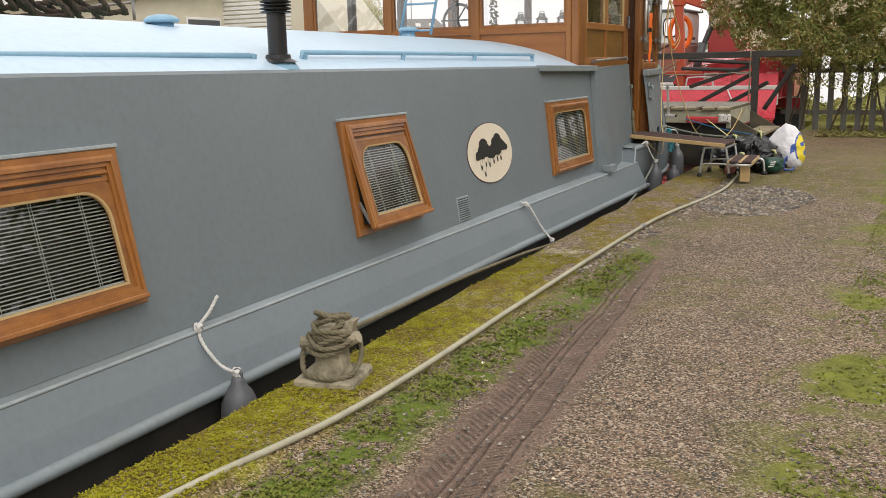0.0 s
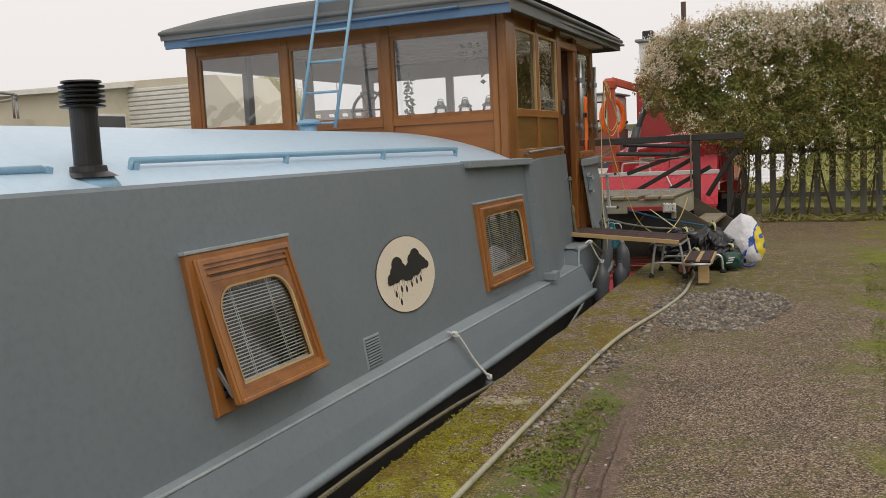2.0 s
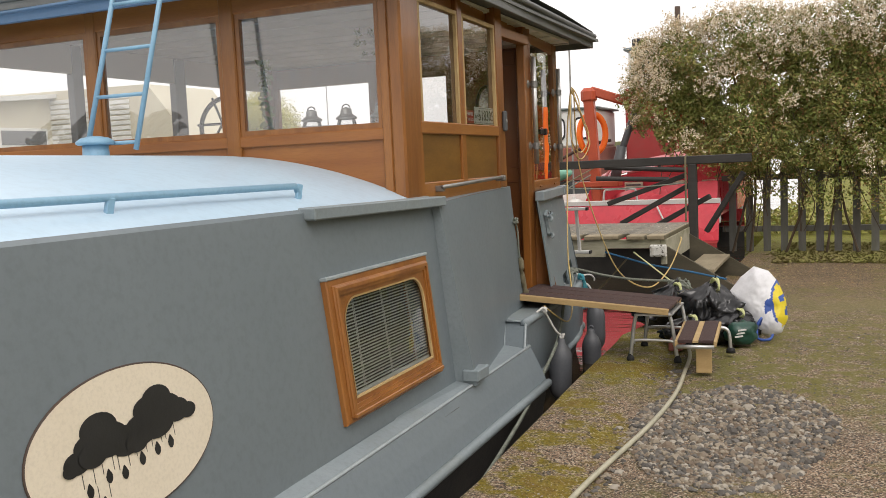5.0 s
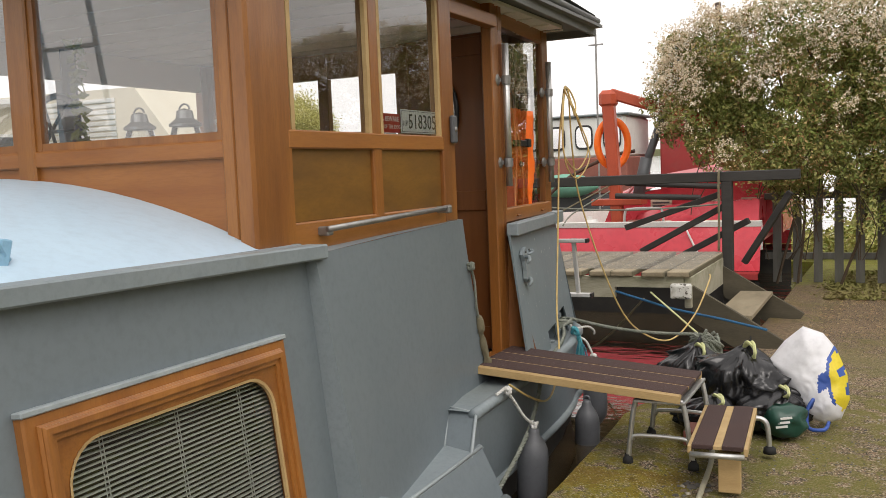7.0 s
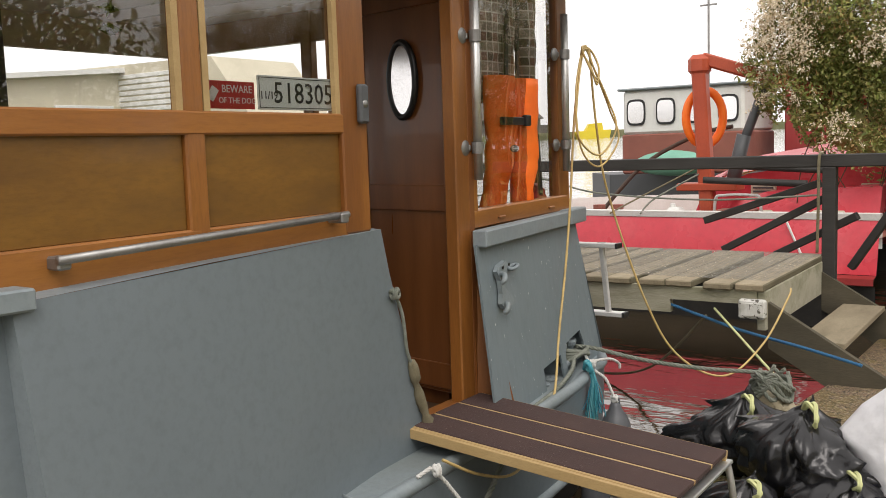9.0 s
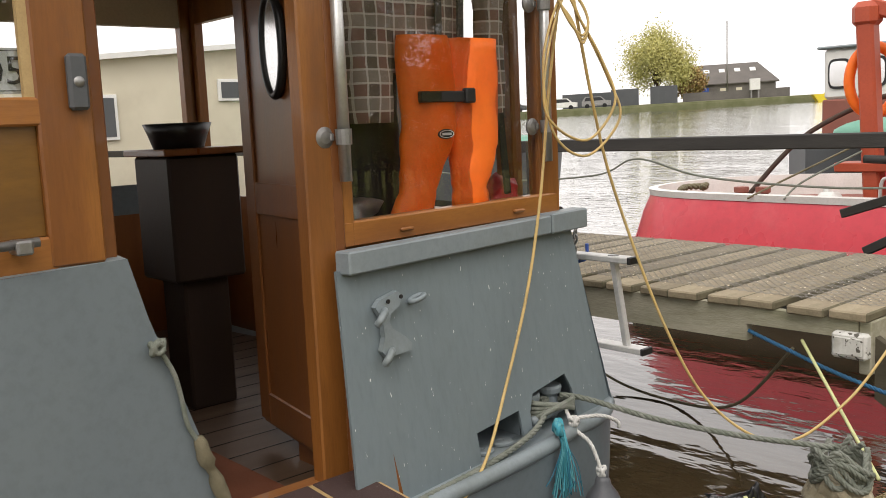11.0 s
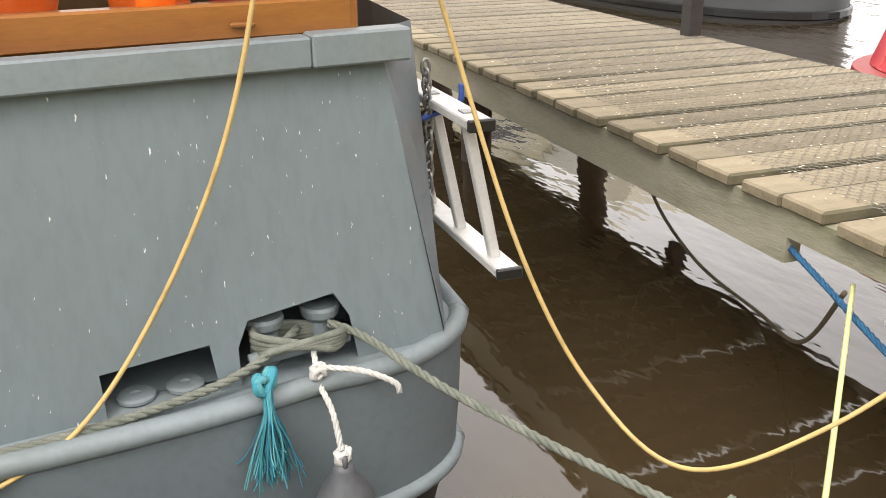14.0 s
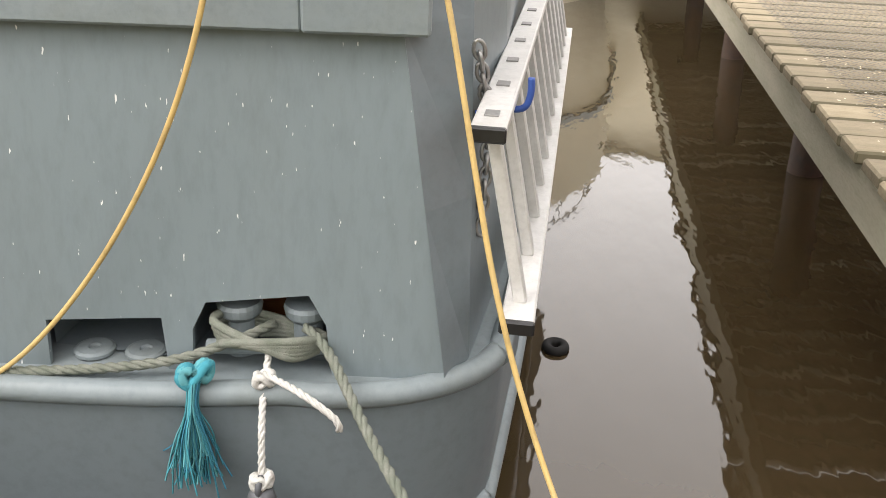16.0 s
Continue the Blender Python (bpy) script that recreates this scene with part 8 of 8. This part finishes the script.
def fb(u, v, z=0.0):
    p = BO + E1 * u + E2 * v
    return Vector((p.x, p.y, ZB + 0.0145 * u + z))


bm = bm_new()
GRASS = pmat("far_bank_grass", (0.12, 0.15, 0.03), (0.16, 0.15, 0.06), 0.95, scale=0.2, bump=0.3, fine=4)
STONEWALL = pmat("far_bank_stone_edge", (0.17, 0.17, 0.09), (0.11, 0.12, 0.05), 0.9, scale=0.6, bump=0.3, fine=6)
loft(bm, [[fb(u, 0.3, 0.9), fb(u, 14, 1.1), fb(u, 300, 2)] for u in (-200, -80, -20, 0, 20, 60, 160)])
tagged(part("far_bank", bm, GRASS), "grassy far bank of the basin", "bank", kind="structure")
bm = bm_new()
loft(bm, [[fb(u, 0, -1), fb(u, 0.2, 0.6), fb(u, 0.3, 0.9)] for u in (-200, -80, -20, 0, 20, 60, 160)])
tagged(part("far_bank_edge", bm, STONEWALL), "low stone edge of the far bank", "wall", kind="structure")


def fbox(bm, u0, u1, v0, v1, z0, z1):
    a = [fb(u0, v0, z0), fb(u1, v0, z0), fb(u1, v1, z0), fb(u0, v1, z0)]
    prism(bm, a, (0, 0, z1 - z0))


SLATE = pmat("grey_brown_slate", (0.11, 0.1, 0.09), (0.15, 0.135, 0.12), 0.8, scale=0.5, bump=0.2, fine=5)
BRICKFAR = pmat("dark_grey_brickwork", (0.16, 0.145, 0.13), (0.12, 0.11, 0.1), 0.9, scale=0.5, bump=0.2, fine=6)
barn = thing("canal_warehouse", "long grey brick canal warehouse with slate roof", "building")
bm = bm_new()
fbox(bm, 11, 23, 22, 34, 0.9, 3.7)
part("wall", bm, BRICKFAR, barn)
bm = bm_new()
prism(bm, [fb(10.5, 21.6, 3.6), fb(23.5, 21.6, 3.6), fb(21, 28, 6.9), fb(11.5, 28, 6.9)], (0, 0, 0.15))
prism(bm, [fb(23.5, 21.6, 3.6), fb(23.5, 34.4, 3.6), fb(21, 28, 6.9)], (0, 0, 0.1))
part("roof", bm, SLATE, barn)
for i in range(4):
    u = 12.3 + 2.4 * i
    bm = bm_new()
    prism(bm, [fb(u, 25.2, 5.6), fb(u + 0.9, 25.2, 5.6), fb(u + 0.9, 26.2, 6.1), fb(u, 26.2, 6.1)], (0, 0, 0.12))
    part("rooflight", bm, WHITE, barn)
bm = bm_new()
fbox(bm, 11.6, 12.8, 21.9, 22, 0.9, 3.2)
part("door", bm, BAGBLUE, barn, "dark blue door")
for i in range(3):
    bm = bm_new()
    fbox(bm, 14.5 + 2.5 * i, 15.4 + 2.5 * i, 21.9, 22, 2.0, 3.0)
    part("window", bm, CREAM, barn)
fl_ = thing("boundary_fence", "dark timber boundary fence on the far bank", "fence")
bm = bm_new()
fbox(bm, 8, 23, 9, 9.2, 0.9, 2.3)
part("boarding", bm, BRICKFAR, fl_)
lamp = thing("tall_mast", "tall grey lighting mast on the far bank", "mast")
bm = bm_new()
tube(bm, [fb(14.6, 12, 0.9), fb(14.6, 12, 12.6)], 0.09, 8)
part("pole", bm, STEEL, lamp, smooth=True)
tank = thing("white_tank", "white tank on legs beside the warehouse", "tank")
bm = bm_new()
fbox(bm, 17.4, 18.8, 8, 9, 2.2, 3.8)
part("body", bm, WHITE, tank)
bm = bm_new()
for u in (17.6, 18.6):
    fbox(bm, u - .1, u + .1, 8.2, 8.4, 0.9, 2.2)
part("leg", bm, STEEL, tank)


def container(u, w, h, mat, lab, v=6):
    c = thing("container", lab, "container", group="containers on the far bank")
    bm = bm_new()
    fbox(bm, u, u + w, v, v + 2.5, 0.9, 0.9 + h)
    part("shell", bm, mat, c)
    bm = bm_new()
    for i in range(int(w / 0.5)):
        fbox(bm, u + 0.5 * i + 0.1, u + 0.5 * i + 0.3, v - 0.08, v, 1.0, 0.8 + h)
    part("rib", bm, mat, c)


container(-2.4, 4.0, 2.5, DARKGREY, "dark blue-grey storage container on the bank")
container(3.3, 3.8, 2.6, DARKGREY, "dark blue-grey storage container on the bank")
container(-10, 8, 2.4, DARKGREY, "dark long low shed on the bank", 14)
for k, (u, mt, lab) in enumerate(((-6.6, STEEL, "silver parked van on far bank"), (-11.5, WHITE, "white parked car on far bank"), (-27, WHITE, "white parked caravan on far bank"), (-19, DARKGREY, "dark parked car on far bank"), (-34, BAGBLUE, "blue parked car on far bank"))):
    car = thing("parked_car", lab, "car", group="cars on the far bank")
    bm = bm_new()
    prism(bm, [fb(u, 5, 1.25), fb(u + 4.2, 5, 1.25), fb(u + 4.2, 5, 1.9), fb(u + 3.4, 5, 2.0), fb(u + 2.8, 5, 2.55), fb(u + 0.5, 5, 2.6), fb(u, 5, 1.9)], E2 * 1.7)
    part("body", bm, mt, car)
    bm = bm_new()
    prism(bm, [fb(u + 0.4, 4.97, 1.95), fb(u + 3.2, 4.97, 2.0), fb(u + 2.7, 4.97, 2.45), fb(u + 0.6, 4.97, 2.48)], E2 * 0.02)
    part("side_window", bm, BLACK, car)
    for q in (0.8, 3.3):
        bm = bm_new()
        prism(bm, [fb(u + q + 0.33 * math.cos(a), 4.95, 1.22 + 0.33 * math.sin(a)) for a in [2 * math.pi * i / 14 for i in range(14)]], E2 * 0.2)
        part("wheel", bm, RUBBER, car)
ybt = thing("yellow_cruiser", "small yellow cabin cruiser moored at far bank", "boat")
bm = bm_new()
prism(bm, [fb(24.8, -3, -0.3), fb(29, -3, -0.3), fb(29.3, -3, 1.0), fb(24, -3, 0.9)], E2 * 2)
part("hull", bm, BAGYELLOW, ybt)
bm = bm_new()
prism(bm, [fb(25.6, -2.8, 0.9), fb(28.2, -2.8, 0.9), fb(28, -2.8, 2.0), fb(26.2, -2.8, 1.9)], E2 * 1.6)
part("cabin", bm, BAGYELLOW, ybt)
lbt = thing("far_narrowboat", "long grey narrowboat moored along the far bank", "boat")
bm = bm_new()
prism(bm, [fb(-46, -4, -0.6), fb(-24.5, -4, -0.6), fb(-23.5, -4, 1.2), fb(-46, -4, 1.2)], E2 * 2.2)
part("hull", bm, GREY2, lbt)
bm = bm_new()
fbox(bm, -42, -26, -3.6, -2.2, 1.2, 1.9)
part("cabin", bm, CREAM, lbt)


def tree(u, v, h, r, n, mat, lab, seed, size=0.28):
    rg = random.Random(seed)
    t = thing("tree", lab, "tree", group="trees on the far bank")
    base = fb(u, v, 0.9)
    bm = bm_new()
    tube(bm, spline([base, base + Vector((0.1, 0, h * 0.25)), base + Vector((0, 0.1, h * 0.6))], 5), 0.3, 8, radii=[0.3 - 0.2 * i / 10 for i in range(11)])
    part("trunk", bm, TWIG, t, smooth=True)
    bm = bm_new()
    cc = base + Vector((0, 0, h * 0.55))
    tips = []
    for i in range(44):
        d = Vector((rg.gauss(0, 1), rg.gauss(0, 1), rg.gauss(0.35, 0.8))).normalized()
        tip = cc + Vector((d.x * r, d.y * r, d.z * h * 0.42)) * rg.uniform(0.55, 1.0)
        tips.append(tip)
        tube(bm, spline([base + Vector((0, 0, h * rg.uniform(0.15, 0.4))), cc.lerp(tip, 0.5) + Vector((0, 0, 0.3)), tip], 4), 0.06, 5)
    part("limb", bm, TWIG, t, smooth=True)
    bm = bm_new()
    pts = []
    while len(pts) < n:
        tip = rg.choice(tips)
        p = tip + Vector((rg.gauss(0, 1), rg.gauss(0, 1), rg.gauss(0, 1))) * r * 0.22
        pts.append(p)
    bm.free()
    leaf_mesh("crown", pts, size, rg, mat, t)


YTREE = pmat("yellowing_leaf", (0.6, 0.55, 0.2), (0.48, 0.47, 0.17), 0.7, scale=0.4, bump=0, fine=3)
GTREE = pmat("dull_green_leaf", (0.1, 0.12, 0.04), (0.14, 0.13, 0.05), 0.7, scale=0.4, bump=0, fine=3)
tree(4.4, 12, 10.5, 4.7, 20000, YTREE, "round yellowing tree on the far bank", 1, 0.17)
tree(9.5, 18, 6, 2.2, 2500, LEAFRED, "russet tree beside the warehouse", 2)
tree(-24, 20, 7, 3, 2500, GTREE, "pale autumn tree on the far bank", 3)
for k in range(8):
    tree(-110 + 10 * k + (k % 3) * 3, 60 + (k % 4) * 12, 6 + (k % 3), 4, 1200, GTREE, "hazy green tree far behind the bank", 20 + k, 0.5)


# tall trees along the yard's far side, behind the walker
def yard_tree(x, y, h, r, seed):
    rg = random.Random(seed)
    t = thing("yard_tree", "tall dark autumn tree beside the yard", "tree", group="trees beside the yard")
    base = Vector((x, y, -0.03))
    bm = bm_new()
    tube(bm, spline([base, base + Vector((0.1, 0, h * 0.3)), base + Vector((0, 0.1, h * 0.7))], 5), 0.2, 8, radii=[0.22 - 0.015 * i for i in range(11)])
    part("trunk", bm, TWIG, t, smooth=True)
    bm = bm_new()
    tips = []
    for i in range(22):
        a = rg.uniform(0, 6.28)
        q = rg.uniform(0.3, 1.0)
        tip = base + Vector((math.cos(a) * r * q, math.sin(a) * r * q, h * rg.uniform(0.3, 1.0)))
        tips.append(tip)
        tube(bm, spline([base + Vector((0, 0, h * rg.uniform(0.1, 0.5))), base.lerp(tip, 0.6) + Vector((0, 0, 0.4)), tip], 4), 0.035, 5)
    part("limb", bm, TWIG, t, smooth=True)
    bm = bm_new()
    leaves(bm, [rg.choice(tips) + Vector((rg.gauss(0, 1), rg.gauss(0, 1), rg.gauss(0, 1))) * r * 0.3 for _ in range(2600)], 0.11, rg)
    tagged(part("crown", bm, LEAF, t), kind="stuff")


for k in range(9):
    yard_tree(9.5 + (k % 3) * 0.9, -5 + 3.1 * k, 4.6 + (k * 7 % 4) * 0.8, 1.7, 60 + k)

# ---- small growth and litter ----
rng = random.Random(77)


def scatter(name, n, fx, fy, size, mat, label, cat, kind="stuff", flat=0.5, fz=lambda x, y: 0.0, sub=1):
    """Many small stones, joined."""
    bm = bm_new()
    base = [Vector(v) for v in ((1, 0, 0), (-1, 0, 0), (0, 1, 0), (0, -1, 0), (0, 0, 1), (0.5, 0.5, 0.6), (-0.5, 0.5, 0.6), (-0.5, -0.5, 0.6), (0.5, -0.5, 0.6))]
    faces = [(0, 5, 8), (5, 4, 8), (2, 6, 5), (6, 4, 5), (1, 7, 6), (7, 4, 6), (3, 8, 7), (8, 4, 7), (0, 2, 5), (2, 1, 6), (1, 3, 7), (3, 0, 8)]
    V, F = [], []
    for i in range(n):
        x, y = fx(), fy()
        s = size * rng.uniform(0.5, 1.5)
        q = Euler((rng.uniform(-.3, .3), rng.uniform(-.3, .3), rng.uniform(0, 6.28))).to_matrix()
        k = len(V)
        sc = (s * rng.uniform(.7, 1.3), s * rng.uniform(.7, 1.2), s * flat * rng.uniform(.7, 1.3))
        for v in base:
            w = q @ Vector((v.x * sc[0], v.y * sc[1], v.z * sc[2]))
            V.append((x + w.x, y + w.y, fz(x, y) + w.z))
        F += [tuple(k + j for j in f) for f in faces]
    bm.free()
    me = bpy.data.meshes.new(name)
    me.from_pydata(V, [], F)
    me.materials.append(mat)
    return tagged(new(name, me), label, cat, kind=kind)


def gz(x, y):
    c = x - edge_x(y)
    z = 0.018 * noise.noise(Vector((x * 1.3, y * 1.3, 3)))
    return z - (0.03 if c > 0.36 else 0.0)


def pt():
    a, r = rng.uniform(0, 6.28), rng.random() ** 0.5
    return -1.56 + 0.52 * r * math.cos(a) * (1 + 0.1 * math.sin(3 * a)), 9.1 + 0.98 * r * math.sin(a)


cur = [0, 0]


def px():
    cur[0], cur[1] = pt()
    return cur[0]


scatter("gravel_patch", 3200, px, lambda: cur[1], 0.016, PEBBLE, "patch of mixed grey pebbles filling a hollow", "gravel", fz=gz, flat=0.8)
scatter("gravel_stones", 200, px, lambda: cur[1], 0.026, PEBBLE, "larger pale rounded stones in the gravel hollow", "stones", fz=gz, flat=0.75)
scatter("gravel_fines", 2600, px, lambda: cur[1], 0.01, PEBBLE, "fine grey gravel in a hollow", "gravel", fz=gz, flat=0.8)
scatter("loose_grit", 26000, lambda: rng.uniform(-2.3, 1.0), lambda: 0.5 + 11.5 * rng.random() ** 1.5, 0.0062, PEBBLE, "loose grit strewn over the yard", "grit", fz=gz)
scatter("edge_stones", 420, lambda: edge_x(7) + rng.gauss(0.5, 0.05) + 0.02, lambda: rng.uniform(5.5, 10.5), 0.018, PEBBLE, "loose stones beside the coping edge", "stones", fz=gz)


def tufts(name, n, fx, fy, size, mat, label, cat):
    V, F = [], []
    for i in range(n):
        x, y = fx(), fy()
        if y < 12.2:
            x = x if x > edge_x(y) + 0.015 else edge_x(y) + rng.uniform(0.02, 0.35)
        z = gz(x, y)
        for k in range(5):
            a = rng.uniform(0, 6.28)
            s = size * rng.uniform(0.5, 1.3)
            d = Vector((math.cos(a), math.sin(a), 0))
            t = Vector((-math.sin(a), math.cos(a), 0))
            h = s * rng.uniform(0.25, 0.9)
            b = len(V)
            V += [(x, y, z), tuple(Vector((x, y, z + h * 0.8)) + d * s * 0.6 + t * s * 0.28), tuple(Vector((x, y, z + h)) + d * s), tuple(Vector((x, y, z + h * 0.8)) + d * s * 0.6 - t * s * 0.28)]
            F.append((b, b + 1, b + 2, b + 3))
    me = bpy.data.meshes.new(name)
    me.from_pydata(V, [], F)
    me.materials.append(mat)
    return tagged(new(name, me), label, cat, kind="stuff")


def clumped(lo, hi, f, sc):
    while True:
        v = rng.uniform(lo, hi)
        if noise.noise(Vector((f, v * sc, 0))) > rng.uniform(-0.25, 0.35):
            return v


tufts("weeds", 2300, lambda: rng.gauss(-1.85, 0.085), lambda: clumped(0.8, 6.2, 2, 2.6), 0.015, WEED, "low green weeds along the quay edge", "weeds")
tufts("moss_growth", 6500, lambda: rng.uniform(-2.5, -2.05), lambda: clumped(0.5, 6.0, 5, 1.2), 0.009, MOSSTUFT, "yellow-green moss cushions on the coping", "moss")
tufts("grass_verge", 11000, lambda: rng.uniform(-0.45, 1.3), lambda: clumped(2, 12, 8, 1.6), 0.013, WEED, "short grass creeping over the yard", "grass")
leaf_mesh("rough_scrub", [(x, y, (0.25 + 0.6 * abs(noise.noise(Vector((x * 0.9, 2, 0)))) + 0.3 * (x < -2.6)) * rng.random()) for x, y in [(rng.uniform(-5.3, 6.0), rng.uniform(20.95, 23.4)) for _ in range(15000)]], 0.05, rng, SCRUB, None, 0.6)
tagged(bpy.data.objects["rough_scrub"], "rough yellow-green scrub beyond the fence", "scrub", kind="stuff")
tufts("fence_grass", 9000, lambda: rng.uniform(-2.0, 4.0), lambda: rng.uniform(16.8, 19.5), 0.04, DRYGRASS, "rough grass below the fence", "grass")
bm = bm_new()
leaves(bm, [(rng.uniform(-2.5, 1.5), rng.uniform(1, 12), 0.0) for _ in range(60)], 0.014, rng, 3)
for v in bm.verts:
    v.co.z = gz(v.co.x, v.co.y) + 0.006 + abs(v.co.z) * 0.3
tagged(part("fallen_leaves", bm, FLOWER), "few pale fallen leaves on the yard", "leaves", kind="stuff")
bm = bm_new()
leaves(bm, [(rng.uniform(-2.2, 2.5), 17.6 - abs(rng.gauss(0, 1.6)), 0.0) for _ in range(2600)], 0.018, rng, 3)
for v in bm.verts:
    v.co.z = gz(v.co.x, v.co.y) + 0.006 + abs(v.co.z) * 0.3
tagged(part("leaf_litter", bm, LEAFRED), "brown leaf litter below the hedge", "leaves", kind="stuff")
bm = bm_new()
leaves(bm, [(rng.uniform(-6, -2.7), rng.uniform(PY0 + .05, PY1 - .1), PZ + 0.006) for _ in range(900)], 0.008, rng, 3)
for v in bm.verts:
    v.co.z = PZ + 0.003 + abs(v.co.z - PZ) * 0.3
tagged(part("jetty_petals", bm, FLOWER), "pale fallen petals on the jetty boards", "leaves", kind="stuff")
fr = thing("float_ring", "dark floating rubber ring on the water", "ring")
bm = bm_new()
tube(bm, [(-4.65 + 0.04 * math.cos(a), 12.78 + 0.035 * math.sin(a), WATER + 0.008) for a in [2 * math.pi * i / 18 for i in range(18)]], 0.02, 8, closed=True)
part("ring", bm, RUBBER, fr, smooth=True)

scatter("coping_crumbs", 260, lambda: rng.uniform(-2.46, -2.12), lambda: 5.95 + rng.gauss(0, 0.05), 0.01, STONE, "pale crumbled mortar across the coping", "mortar", fz=gz, flat=0.5)

# jetty boards
def board_mesh(seed):
    bm = bm_new()
    w = 0.096
    box(bm, -w, w, PY0 - 0.03, PY1, PZ - 0.045, PZ, 0.008)
    bm.normal_update()
    # side faces take the dark tone, so the gaps look shaded
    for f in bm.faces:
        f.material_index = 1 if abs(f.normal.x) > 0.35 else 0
    for v in bm.verts:
        v.co.z += 0.004 * noise.noise(Vector((v.co.x * 3 + seed, v.co.y * 2, 0)))
    me = bpy.data.meshes.new("board")
    bm.to_mesh(me)
    bm.free()
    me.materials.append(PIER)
    me.materials.append(GAPDARK)
    return me


boards = [board_mesh(9 * i) for i in range(4)]
for i in range(68):
    b = new("board", boards[i % 4])
    b.parent = pier
    b.matrix_local = pose(-2.76 - 0.2215 * i, 0.03 * noise.noise(Vector((i * 1.7, 0, 0))), 0, 0, 0, 0.25 * noise.noise(Vector((i * 2.3, 5, 0))))

# hexagonal wire mesh over the boards
V, F = [], []


def wire(p, q, t=0.0011):
    p, q = Vector(p), Vector(q)
    s = (q - p).cross(Vector((0, 0, 1))).normalized() * t
    u = Vector((0, 0, 1.6 * t))
    k = len(V)
    for c in (p, q):
        V.extend((tuple(c + s), tuple(c - s), tuple(c + u)))
    F.extend(((k, k + 2, k + 5, k + 3), (k + 1, k + 4, k + 5, k + 2)))


cw, chh = 0.05, 0.028
ix = 0
while -2.72 - ix * cw > -9.0:
    x = -2.72 - ix * cw
    iy = 0
    while PY0 + 0.13 + iy * chh < PY1 - 0.05:
        y = PY0 + 0.13 + iy * chh
        dx = cw / 2 if iy % 2 else 0
        z = PZ + 0.003 + 0.004 * abs(noise.noise(Vector((x * 3, y * 3, 0))))
        wire((x + dx, y, z), (x + dx, y + chh * 0.5, z))
        wire((x + dx, y + chh * 0.5, z), (x + dx + cw / 2, y + chh, z))
        wire((x + dx, y + chh * 0.5, z), (x + dx - cw / 2, y + chh, z))
        iy += 1
    ix += 1
me = bpy.data.meshes.new("wire_mesh")
me.from_pydata(V, [], F)
me.materials.append(WIRE)
wm = new("wire_mesh", me)
wm.parent = pier
tagged(wm, "galvanised chicken wire", kind="stuff")
